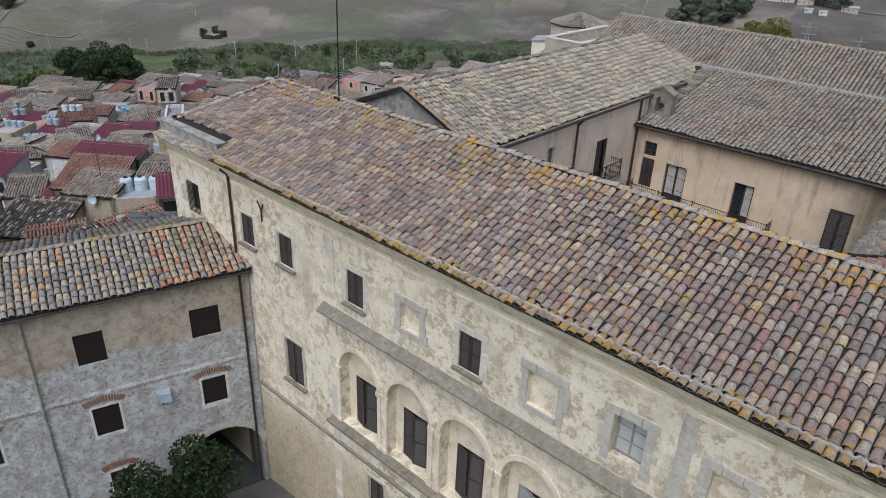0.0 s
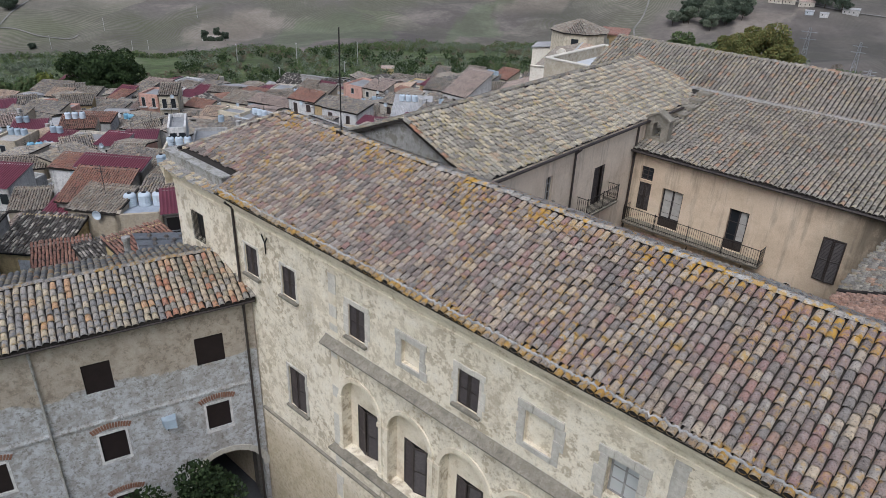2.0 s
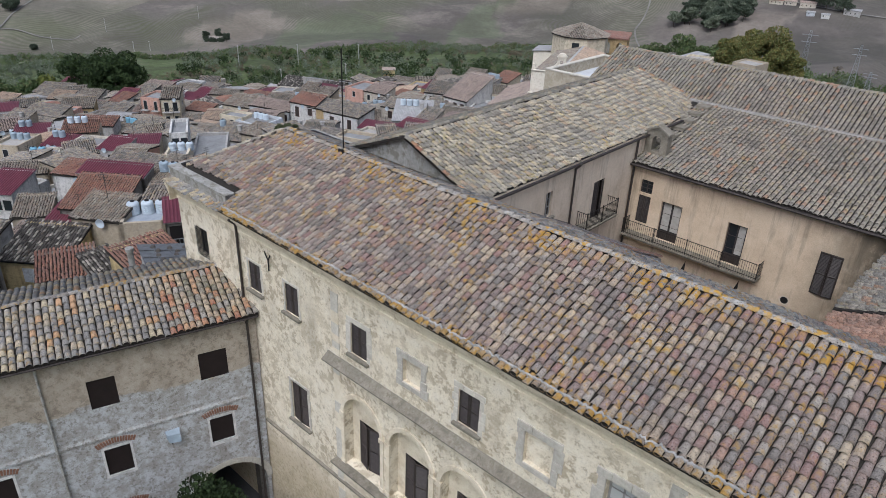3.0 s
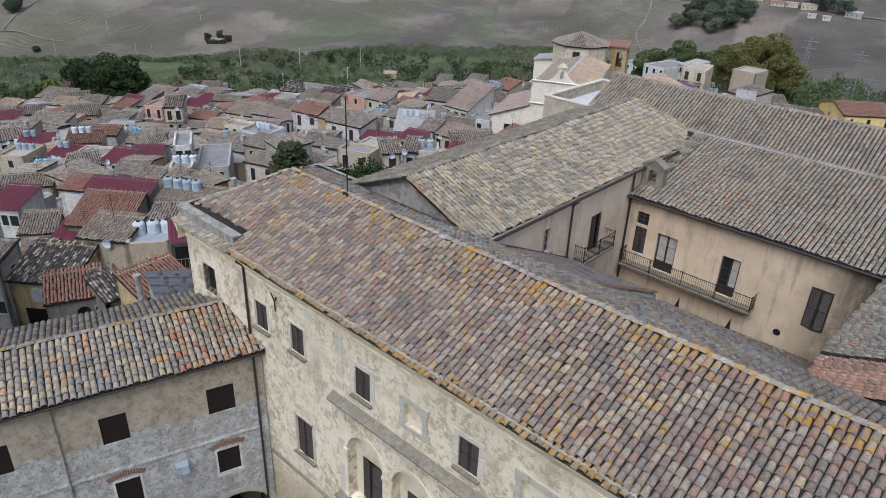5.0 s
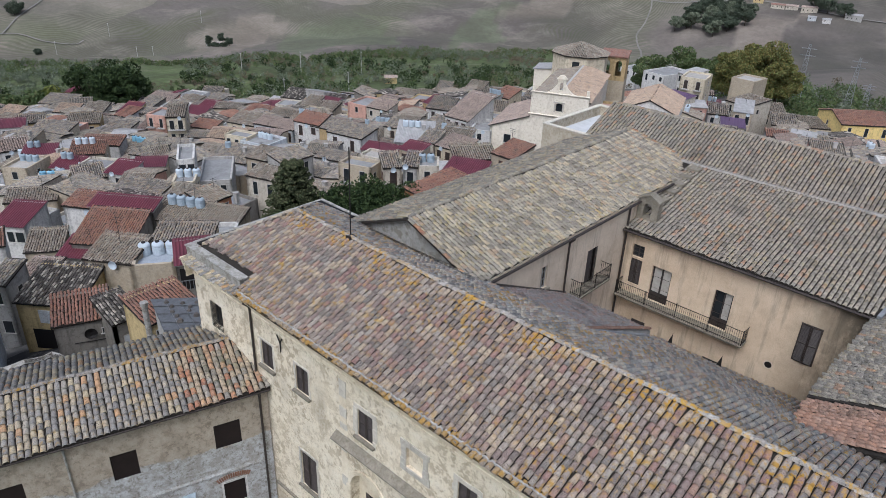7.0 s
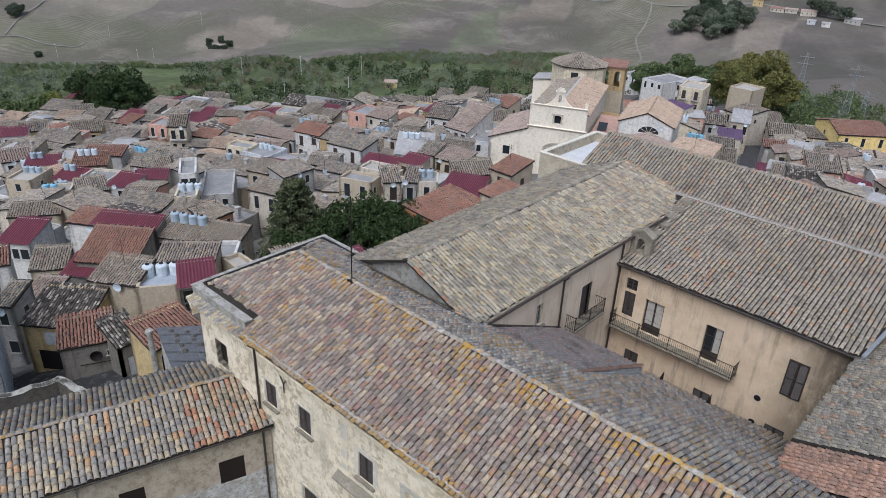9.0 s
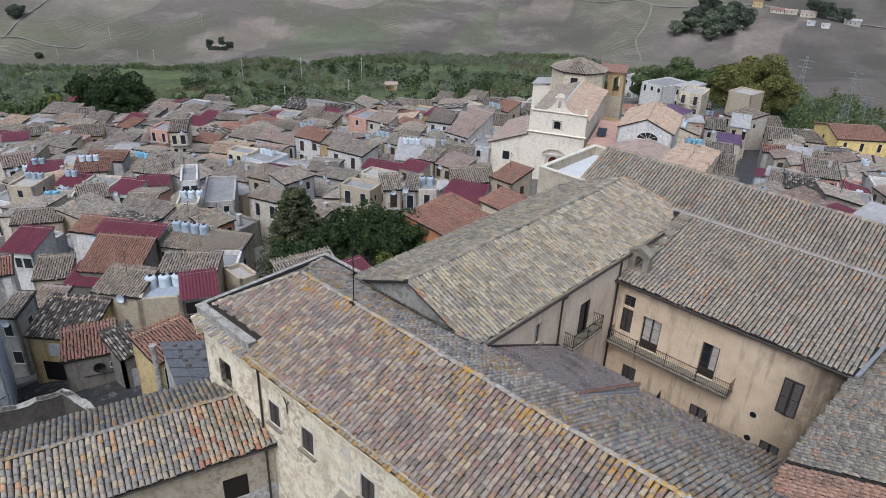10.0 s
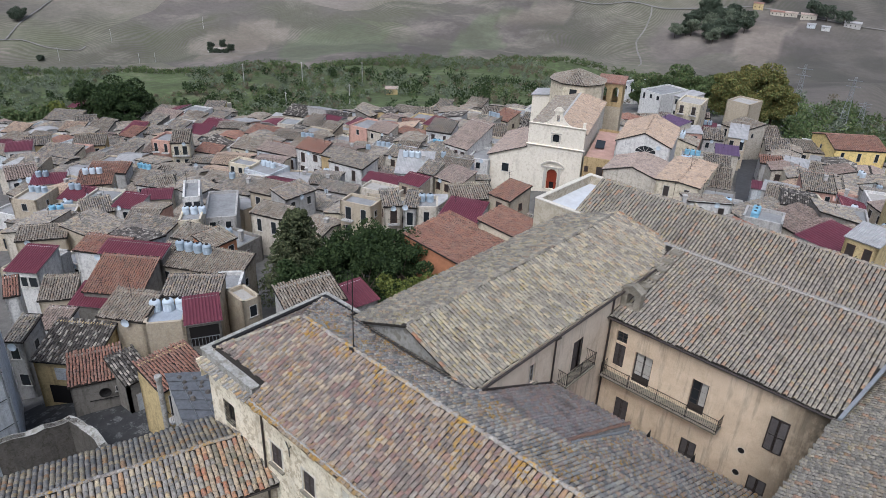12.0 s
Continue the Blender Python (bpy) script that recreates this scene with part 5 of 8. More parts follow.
def balcony(parent, fr, u, z, w):
    b = part("balcony", Geo().box(u - w / 2, u + w / 2, 0.0, 0.8, z - 0.16, z, fr), M["concrete"], parent, local=True)
    g = Geo()
    for k in range(int(w / 0.14) + 1):
        a = u - w / 2 + 0.03 + k * 0.14
        g.box(a - 0.01, a + 0.01, 0.74, 0.76, z, z + 0.95, fr)
    for s in (u - w / 2, u + w / 2 - 0.03):
        g.box(s, s + 0.03, 0.0, 0.77, z + 0.92, z + 0.96, fr)
    g.box(u - w / 2, u + w / 2, 0.73, 0.77, z + 0.92, z + 0.96, fr)
    part("railing", g, M["iron"], b, local=True)

def dish(c, r, deep, n=14):
    """A shallow dish opening towards -y, with a back of its own."""
    x, y, z = c
    vs = [(x, y, z), (x, y + 0.03, z)]
    for f, back in ((0.55, 0.0), (1.0, 0.0), (1.0, 0.03), (0.55, 0.03)):
        vs += [(x + r * f * math.cos(math.tau * k / n), y - deep * f * f + back, z + r * f * math.sin(math.tau * k / n)) for k in range(n)]
    fs = []
    for k in range(n):
        q = (k + 1) % n
        fs += [(0, 2 + k, 2 + q), (1, 2 + 3 * n + q, 2 + 3 * n + k)]
        fs += [(2 + a * n + k, 2 + (a + 1) * n + k, 2 + (a + 1) * n + q, 2 + a * n + q) for a in range(3)]
    return Geo().add(vs, fs)

FAR_MATS, FAR_V, FAR_F, FAR_I = [], [], [], []
WALL_SAY = {"w_cream": "cream rendered", "w_white": "white rendered", "w_grey": "grey rendered", "w_tan": "tan rendered", "w_yellow": "yellow painted", "w_sunny": "bright yellow painted", "w_pink": "pink painted", "w_ochre": "ochre rendered", "w_beige": "beige rendered", "w_blue_white": "bluish white", "w_dim": "dingy grey", "w_stone": "tan rubble stone", "w_brick": "bare brick"}
ROOF_SAY = {"tile_town_grey": "weathered grey barrel-tiled roof", "tile_town_tan": "tan barrel-tiled roof", "tile_town_dark": "blackened barrel-tiled roof", "tile_town_red": "orange-red tiled roof", "tile_town_rose": "rose clay tiled roof", "tile_town_peach": "peach clay tiled roof", "tile_town_brown": "brown clay tiled roof", "sheet_red": "maroon sheet-metal roof", "sheet_purple": "purple sheet-metal roof", "sheet_grey": "grey sheet roof", "flat_grey": "flat grey screed roof", "flat_pale": "flat pale screed roof", "flat_blue": "flat blue-grey membrane roof", "screed": "flat white roof"}
HOUSES = []
SIZE = {}
def house(x, y, turn, w, d, h, roof="mono", rmat="tile_town_grey", wmat="w_grey", slope=0.3, rows=2, cols=2, frames="white", door=False, balc=0, tanks=0, tkind="white", base=None, say="", sides=True, chimney=False):
    """A town house. (x, y): middle of the front foot; front faces local -y; h: eave height over the ground there."""
    ca, sa = math.cos(radians(turn)), math.sin(radians(turn))
    cx, cy = x - sa * d / 2, y + ca * d / 2
    HOUSES.append((cx, cy, math.hypot(w, d) / 2, w, d, turn))
    z0 = float(land_z(x, y)) if base is None else base
    dist = math.hypot(x, y)
    name = WALL_SAY[wmat] + " house with " + ROOF_SAY[rmat]
    ob = thing("house", (x, y, z0), turn, say or name, "house", "town houses")
    SIZE[ob] = (w, d, h)
    F, B, L, R = (Fr((0, 0, 0), X, -Y), Fr((0, d, 0), -X, Y), Fr((-w / 2, 0, 0), -Y, -X), Fr((w / 2, 0, 0), Y, X))
    up = slope * d
    hb = h + (up if roof == "mono" else -up * 0.999 if roof == "back" else 0)
    low = -4.5
    mid = h + slope * d / 2
    g = Geo()
    th = 0.3
    wall(g, F, -w / 2, w / 2, low, h, (), th)
    wall(g, B, -w / 2, w / 2, low, hb, (), th)
    if roof in ("mono", "back"):
        wall(g, R, 0, d, low, h, (), th, True, lambda u: h + (hb - h) * u / d)
        wall(g, L, -d, 0, low, h, (), th, True, lambda u: h + (hb - h) * -u / d)
    elif roof == "gable":
        wall(g, R, 0, d, low, h, (), th, True, lambda u: h + slope * (d / 2 - abs(u - d / 2)))
        wall(g, L, -d, 0, low, h, (), th, True, lambda u: h + slope * (d / 2 - abs(-u - d / 2)))
    elif roof == "cross":
        g = Geo()
        top = lambda u: h + slope * (w / 2 - abs(u))
        wall(g, F, -w / 2, w / 2, low, h, (), th, True, top)
        wall(g, B, -w / 2, w / 2, low, h, (), th, True, top)
        wall(g, R, 0, d, low, h, (), th)
        wall(g, L, -d, 0, low, h, (), th)
    else:
        wall(g, R, 0, d, low, h, (), th)
        wall(g, L, -d, 0, low, h, (), th)
    part("wall", g, M[wmat], ob, local=True)
    o = 0.16
    W = w + 2 * o
    if roof == "mono":
        planes = [((-w / 2 - o, -o, h - slope * o), (1, 0, 0), (0, 1, slope), W, (d + 2 * o))]
    elif roof == "back":
        planes = [((w / 2 + o, d + o, hb - slope * o), (-1, 0, 0), (0, -1, slope), W, (d + 2 * o))]
    elif roof == "gable":
        planes = [((-w / 2 - o, -o, h - slope * o), (1, 0, 0), (0, 1, slope), W, d / 2 + o), ((w / 2 + o, d + o, h - slope * o), (-1, 0, 0), (0, -1, slope), W, d / 2 + o)]
    elif roof == "cross":
        planes = [((-w / 2 - o, d + o, h - slope * o), (0, -1, 0), (1, 0, slope), d + 2 * o, w / 2 + o), ((w / 2 + o, -o, h - slope * o), (0, 1, 0), (-1, 0, slope), d + 2 * o, w / 2 + o)]
    else:
        planes = []
    kf = math.sqrt(1 + slope * slope)
    seed = int(abs(x * 13 + y * 7)) % 9973
    for i, (po, pu, pv, pw, pl) in enumerate(planes):
        po, pu, pv = Vector(po), Vector(pu), Vector(pv)
        a = [po, po + pu * pw, po + pu * pw + pv * pl, po + pv * pl]
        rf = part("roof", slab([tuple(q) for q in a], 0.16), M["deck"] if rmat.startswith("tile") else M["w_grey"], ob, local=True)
        lift = po + Vector((0, 0, 0.02))
        if rmat.startswith("tile"):
            if dist < 85:
                f = coppi(lift, pu, pv, pw, pl * kf, None, 0.27, 0.37, 5, 1.6, seed + i, fat=0.9)
            elif dist < 150:
                f = coppi(lift, pu, pv, pw, pl * kf, None, 0.34, 0.46, 3, 1.2, seed + i, False)
            else:
                f = coppi(lift, pu, pv, pw, pl * kf, None, 0.46, 0.6, 3, 1.2, seed + i, False)
            part("tiles", f, M[rmat], rf, local=True, kind="stuff")
        else:
            part("sheeting", sheet(lift + Vector((0, 0, 0.02)), pu, pv, pw, pl * kf), M[rmat], rf, local=True)
    if roof == "gable" and rmat.startswith("tile"):
        part("ridge_tiles", ridge_caps([(-w / 2 - o, d / 2, mid + 0.03), (w / 2 + o, d / 2, mid + 0.03)], 0.13, seed=seed), M[rmat], ob, local=True, kind="stuff")
    if roof == "cross" and rmat.startswith("tile"):
        zr = h + slope * w / 2 + 0.03
        part("ridge_tiles", ridge_caps([(0, -o, zr), (0, d + o, zr)], 0.13, seed=seed), M[rmat], ob, local=True, kind="stuff")
    if roof == "flat":
        part("roof", Geo().box(-w / 2 + th, w / 2 - th, th, d - th, h - 0.7, h - 0.45), M[rmat], ob, local=True)
    rnd = random.Random(seed)
    if rows and cols:
        st = min(3.1, (h - 0.6) / rows)
        for r in range(rows):
            z = h - 0.75 - 1.35 - r * st
            if z < 0.2:
                break
            for c in range(cols):
                u = (c + 0.5) / cols * w - w / 2 + rnd.uniform(-0.15, 0.15)
                tall = rnd.random() < 0.3 or balc > r
                town_window(ob, F, u, z - (0.7 if tall else 0), rnd.uniform(0.75, 1.0), 2.0 if tall else 1.3, frames)
                if balc > r and c < balc:
                    balcony(ob, F, u, z - 0.72, 1.8)
            if sides:
                for fr, s in ((R, 1), (L, -1)):
                    if rnd.random() < 0.6:
                        town_window(ob, fr, s * d * rnd.uniform(0.25, 0.7), z, 0.7, 1.0, frames)
    if door:
        town_window(ob, F, rnd.uniform(-w / 4, w / 4), 0.0, 1.0, 2.2, "brown", True)
    if chimney:
        ux, uy = w * 0.22, d * 0.62
        zt = (h + (up * 0.62 if roof == "mono" else slope * d * 0.3)) + 0.9
        c = part("chimney", Geo().box(ux - 0.3, ux + 0.3, uy - 0.3, uy + 0.3, h - 0.2, zt).box(ux - 0.38, ux + 0.38, uy - 0.38, uy + 0.38, zt, zt + 0.1), M["w_grey"], ob, local=True)
    if rnd.random() < 0.3 and dist > 60:
        ax, ay = w * rnd.uniform(-0.3, 0.3), d * rnd.uniform(0.4, 0.8)
        az = h - 0.5
        at = az + rnd.uniform(2.6, 4.2)
        ga = Geo().tube((ax, ay, az), (ax, ay, at), 0.03, 5)
        for k in range(3):
            ga.tube((ax - 0.5, ay, at - 0.1 - 0.25 * k), (ax + 0.5, ay, at - 0.1 - 0.25 * k), 0.018, 4)
        part("antenna", ga, M["iron"], ob, "thin television aerial", local=True)
    if rnd.random() < 0.22 and dist > 60:
        dx, dz = w * rnd.uniform(-0.35, 0.35), h - rnd.uniform(-0.1, 0.5)
        gd = dish((dx, -0.28, dz), 0.42, 0.14)
        gd.tube((dx, 0.0, dz - 0.1), (dx, -0.27, dz), 0.03, 5)
        part("satellite_dish", gd, M["tank_white"], ob, "white satellite dish", local=True)
    for i in range(tanks):
        lx, ly = -w * 0.3 + (i % 4) * 1.2, d * 0.72
        zt = h - 0.45 if roof == "flat" else h + (up * 0.72 if roof == "mono" else slope * d * 0.28) + 0.1
        wx, wy = x + ca * lx - sa * ly, y + sa * lx + ca * ly
        if roof != "flat":
            zt -= 0.05
        tank((wx, wy, z0 + zt), tkind)
    return ob


def far_add(v, f, mat):
    if mat not in FAR_MATS:
        FAR_MATS.append(mat)
    k = sum(len(q) for q in FAR_V)
    FAR_V.append(np.asarray(v, float).reshape(-1, 3))
    f = np.asarray(f)
    FAR_F.append(f + k)
    FAR_I.append(np.full(len(f), FAR_MATS.index(mat)))

def far_house(x, y, turn, w, d, h, roof, rmat, wmat, slope, rng):
    """A small house past the near quarter, gathered with its like into one mesh."""
    z0 = float(land_z(x, y))
    m = np.array(Matrix.Translation((x, y, z0)) @ Matrix.Rotation(radians(turn), 4, "Z"))
    def put(v, f, mat):
        v = np.asarray(v, float).reshape(-1, 3)
        far_add(v @ m[:3, :3].T + m[:3, 3], f, mat)
    zr = {"mono": (h, h + slope * d), "back": (h + slope * d, h), "flat": (h, h)}.get(roof, (h, h))
    q = w / 2
    v = [(-q, 0, -4), (q, 0, -4), (q, d, -4), (-q, d, -4), (-q, 0, zr[0]), (q, 0, zr[0]), (q, d, zr[1]), (-q, d, zr[1])]
    put(v, [(0, 1, 5, 4), (1, 2, 6, 5), (2, 3, 7, 6), (3, 0, 4, 7)], wmat)
    o = 0.2
    if roof == "flat":
        put([(-q, 0, h - 0.4), (q, 0, h - 0.4), (q, d, h - 0.4), (-q, d, h - 0.4)], [(0, 1, 2, 3)], rmat)
        put([(-q + 0.25, 0.25, h - 0.4), (q - 0.25, 0.25, h - 0.4), (q - 0.25, d - 0.25, h - 0.4), (-q + 0.25, d - 0.25, h - 0.4), (-q + 0.25, 0.25, h), (q - 0.25, 0.25, h), (q - 0.25, d - 0.25, h), (-q + 0.25, d - 0.25, h), (-q, 0, h), (q, 0, h), (q, d, h), (-q, d, h)], [(0, 1, 5, 4), (1, 2, 6, 5), (2, 3, 7, 6), (3, 0, 4, 7), (4, 5, 9, 8), (5, 6, 10, 9), (6, 7, 11, 10), (7, 4, 8, 11)], wmat)
    else:
        planes = {"mono": [((-q - o, -o, zr[0]), (1, 0, 0), (0, 1, slope), w + 2 * o, d + 2 * o)], "back": [((q + o, d + o, zr[1]), (-1, 0, 0), (0, -1, slope), w + 2 * o, d + 2 * o)],
                  "gable": [((-q - o, -o, h), (1, 0, 0), (0, 1, slope), w + 2 * o, d / 2 + o), ((q + o, d + o, h), (-1, 0, 0), (0, -1, slope), w + 2 * o, d / 2 + o)],
                  "cross": [((-q - o, d + o, h), (0, -1, 0), (1, 0, slope), d + 2 * o, q + o), ((q + o, -o, h), (0, 1, 0), (-1, 0, slope), d + 2 * o, q + o)]}[roof]
        if roof == "gable":
            put([(q, 0, h), (q, d, h), (q, d / 2, h + slope * d / 2), (-q, 0, h), (-q, d, h), (-q, d / 2, h + slope * d / 2)], [(0, 1, 2, 2), (3, 4, 5, 5)], wmat)
        if roof == "cross":
            put([(-q, 0, h), (q, 0, h), (0, 0, h + slope * q), (-q, d, h), (q, d, h), (0, d, h + slope * q)], [(0, 1, 2, 2), (3, 4, 5, 5)], wmat)
        for po, pu, pv, pw, pl in planes:
            po, pu, pv = np.array(po, float), np.array(pu, float), np.array(pv, float)
            c = [po, po + pu * pw, po + pu * pw + pv * pl, po + pv * pl]
            put(c + [k - (0, 0, 0.2) for k in c], [(0, 1, 2, 3), (0, 1, 5, 4), (1, 2, 6, 5), (2, 3, 7, 6), (3, 0, 4, 7)], "deck" if rmat.startswith("tile") else "w_grey")
            kf = math.sqrt(1 + slope * slope)
            if rmat.startswith("tile"):
                put(*coppi(po + (0, 0, 0.02), pu, pv, pw, pl * kf, None, 0.5, 0.65, 3, 1.2, rng.randrange(999), False), rmat)
            else:
                put(*sheet(po + (0, 0, 0.03), pu, pv, pw, pl * kf, 0.5), rmat)
    for r in range(rng.choice((1, 2, 2))):
        zc = h - 2.0 - 2.9 * r
        if zc < 0.2:
            break
        n = max(1, int(w / 2.6))
        for c in range(n):
            u, ww, hh = (c + 0.5) / n * w - q + rng.uniform(-0.2, 0.2), rng.uniform(0.7, 1.0), rng.choice((1.2, 1.3, 1.9))
            zb = zc - (0.6 if hh > 1.5 else 0)
            put([(u - ww / 2, -0.03, zb), (u + ww / 2, -0.03, zb), (u + ww / 2, -0.03, zb + hh), (u - ww / 2, -0.03, zb + hh), (u - ww / 2, 0.05, zb), (u + ww / 2, 0.05, zb), (u + ww / 2, 0.05, zb + hh), (u - ww / 2, 0.05, zb + hh)], [(0, 1, 2, 3), (0, 1, 5, 4), (1, 2, 6, 5), (2, 3, 7, 6), (3, 0, 4, 7)], rng.choice(("glass", "shutter")))
        for s in (-1, 1):
            if rng.random() < 0.6:
                yy = d * rng.uniform(0.3, 0.7)
                put([(s * q + s * 0.03, yy - 0.4, zc), (s * q + s * 0.03, yy + 0.4, zc), (s * q + s * 0.03, yy + 0.4, zc + 1.1), (s * q + s * 0.03, yy - 0.4, zc + 1.1)], [(0, 1, 2, 3)], "shutter")

# houses along the lanes, near to far
yard_yellow = house(-58.5, 14.8, 38, 5.6, 4.6, 4.9, "mono", "tile_town_dark", "w_yellow", 0.3, 0, 0)
yard_grey = house(-54.0, 15.9, 68, 4.3, 3.5, 3.5, "mono", "tile_town_red", "w_dim", 0.25, 0, 0)
yard_low = house(-51.2, 18.4, 90, 2.3, 3.5, 3.6, "mono", "tile_town_dark", "w_dim", 0.25, 0, 0)
house(-44.4, 19.5, 93, 4.3, 3.5, 6.5, "mono", "tile_town_red", "w_yellow", 0.22, 1, 2, "white", False, 1)
house(-55.2, 23.0, 56, 3.7, 4.2, 7.0, "flat", "flat_blue", "w_stone", 0.3, 0, 0, "white", False, 0, 3, "white")
carport = house(-52.0, 25.3, 63, 3.1, 3.5, 7.5, "mono", "sheet_red", "w_dim", 0.2, 0, 0)
house(-58.8, 20.5, 33, 4.6, 3.5, 7.4, "mono", "tile_town_tan", "w_stone", 0.25, 0, 0)
house(-59.1, 27.7, 47, 5.6, 3.5, 8.0, "mono", "tile_town_grey", "w_tan", 0.15, 0, 0)
house(-72.2, 23.0, 37, 6.4, 3.5, 5.5, "mono", "sheet_red", "w_dim", 0.25, 0, 0)
house(-72.0, 24.7, 38, 6.6, 5.4, 6.6, "mono", "tile_town_red", "w_dim", 0.36, 0, 0)
house(-76.4, 29.2, 36, 7.8, 2.4, 9.0, "mono", "sheet_red", "w_dim", 0.25, 0, 0)
house(-76.5, 20.3, 56, 3.6, 3.6, 6.5, "mono", "tile_town_tan", "w_stone", 0.3, 0, 0)
house(-86.2, 19.9, 39, 3.9, 5.0, 8.0, "mono", "sheet_red", "w_white", 0.2, 1, 3)
house(-82.9, 27.7, 34, 6.1, 3.5, 8.5, "mono", "tile_town_red", "w_white", 0.2, 0, 0)
house(-70.0, 33.8, 30, 11.6, 4.1, 7.0, "mono", "tile_town_tan", "w_tan", 0.25, 1, 3, "white", False, 0, 4, "grey")
house(-55.8, 32.7, 88, 2.1, 3.5, 7.0, "flat", "flat_pale", "w_stone", 0.3, 1, 1)
house(-61.0, 32.7, 49, 2.9, 4.0, 7.0, "flat", "flat_grey", "w_white", 0.3, 0, 0)
house(-65.5, 13.0, 41, 1.7, 3.5, 7.0, "mono", "tile_town_grey", "w_grey", 0.2, 2, 1)
house(-78.3, 16.6, 71, 1.4, 3.5, 8.0, "mono", "tile_town_red", "w_white", 0.2, 0, 0)
house(-70.4, 17.2, 40, 3.0, 3.5, 5.5, "mono", "tile_town_rose", "w_white", 0.15, 0, 0)
house(-45.1, 33.2, 76, 5.7, 3.5, 9.1, "mono", "tile_town_tan", "w_grey", 0.3, 0, 0)
house(-46.2, 39.9, 82, 3.1, 3.5, 7.0, "mono", "sheet_red", "w_grey", 0.2, 0, 0)
house(-104.5, 27.7, 59, 6.8, 3.5, 6.0, "mono", "tile_town_tan", "w_stone", 0.25, 0, 0)
house(-94.3, 37.8, 30, 7.5, 5.1, 6.0, "mono", "tile_town_grey", "w_white", 0.12, 1, 3)
house(-108.3, 34.2, 34, 6.7, 3.5, 5.5, "mono", "tile_town_grey", "w_grey", 0.22, 1, 1)
house(-112.5, 39.2, 74, 4.7, 4.7, 6.0, "mono", "tile_town_grey", "w_cream", 0.22, 1, 2)
house(-110.7, 42.7, 31, 4.4, 4.2, 6.5, "mono", "sheet_red", "w_white", 0.22, 1, 1)
house(-112.1, 48.8, 54, 5.2, 3.5, 6.5, "mono", "sheet_red", "w_cream", 0.15, 0, 0)
house(-82.2, 39.5, 26, 5.5, 3.5, 7.0, "mono", "tile_town_tan", "w_stone", 0.22, 1, 3)
house(-75.7, 41.1, 99, 4.1, 3.5, 7.5, "mono", "tile_town_tan", "w_brick", 0.22, 1, 2)
house(-90.2, 43.8, 53, 3.2, 4.8, 7.5, "flat", "flat_grey", "w_cream", 0.3, 1, 2, "white", False, 0, 3, "white")
house(-94.4, 46.7, 60, 2.6, 7.3, 10.0, "flat", "flat_grey", "w_white", 0.3, 2, 2, "white", False, 1)
house(-91.3, 49.4, 56, 4.9, 10.8, 6.5, "flat", "flat_grey", "w_grey", 0.3, 1, 2)
house(-127.3, 40.0, 35, 5.0, 4.4, 6.0, "mono", "sheet_red", "w_cream", 0.2, 0, 0, "white", False, 0, 2, "grey")
house(-138.6, 40.0, 59, 5.8, 4.1, 7.5, "mono", "sheet_red", "w_tan", 0.15, 0, 0, "white", False, 0, 2, "grey")
house(-129.5, 45.2, 58, 6.0, 5.6, 7.5, "mono", "tile_town_red", "w_tan", 0.18, 1, 2, "white", False, 0, 3, "white")
house(-121.2, 51.9, 29, 5.4, 4.9, 7.0, "mono", "tile_town_grey", "w_white", 0.22, 1, 3)
house(-117.4, 54.2, 74, 2.9, 3.8, 7.0, "mono", "tile_town_tan", "w_tan", 0.22, 1, 1)
house(-130.0, 33.2, 38, 4.7, 6.7, 7.0, "flat", "flat_pale", "w_tan", 0.3, 1, 1, "white", False, 0, 3, "grey")
house(-151.7, 39.7, 77, 5.5, 5.4, 7.0, "mono", "tile_town_rose", "w_white", 0.2, 1, 2)
house(-113.8, 32.9, 57, 4.8, 6.4, 6.0, "flat", "flat_grey", "w_beige", 0.3, 1, 1, "white", False, 0, 2, "bright")
house(-74.4, 62.6, 21, 5.4, 3.5, 8.5, "flat", "flat_grey", "w_stone", 0.3, 2, 2, "white", False, 1)
house(-70.0, 66.2, 57, 2.7, 4.1, 8.0, "mono", "tile_town_grey", "w_beige", 0.25, 2, 1, "brown", False, 1)
house(-64.8, 64.6, 36, 1.9, 4.3, 9.0, "mono", "tile_town_grey", "w_grey", 0.2, 2, 1, "white")
house(-62.9, 66.2, 42, 3.0, 4.3, 9.0, "flat", "flat_grey", "w_beige", 0.3, 2, 1, "white", False, 0, 2, "grey")
house(-57.0, 65.6, 24, 5.6, 7.0, 7.6, "mono", "sheet_red", "w_white", 0.12, 1, 2)
house(-47.0, 60.6, 95, 9.5, 9.5, 6.6, "mono", "tile_town_red", "w_brick", 0.13, 0, 0)
house(-45.6, 68.0, 97, 6.0, 6.5, 7.8, "mono", "tile_town_red", "w_cream", 0.14, 1, 2)
house(-60.2, 73.5, 55, 6.2, 4.0, 9.0, "mono", "tile_town_tan", "w_stone", 0.22, 1, 1)
house(-55.7, 73.5, -1, 3.8, 4.8, 10.0, "mono", "tile_town_red", "w_stone", 0.22, 2, 1, "brown")
house(-79.2, 88.4, 6, 5.7, 4.9, 6.5, "mono", "tile_town_rose", "w_cream", 0.2, 1, 3, "brown")
house(-81.8, 81.2, 11, 4.3, 3.5, 7.0, "mono", "sheet_red", "w_tan", 0.2, 1, 2, "brown")
house(-83.8, 87.4, 17, 3.3, 4.7, 7.5, "mono", "tile_town_grey", "w_beige", 0.22, 1, 1)
house(-93.1, 106.1, 3, 6.0, 8.9, 9.0, "mono", "tile_town_rose", "w_white", 0.4, 2, 3, "brown", False, 2)
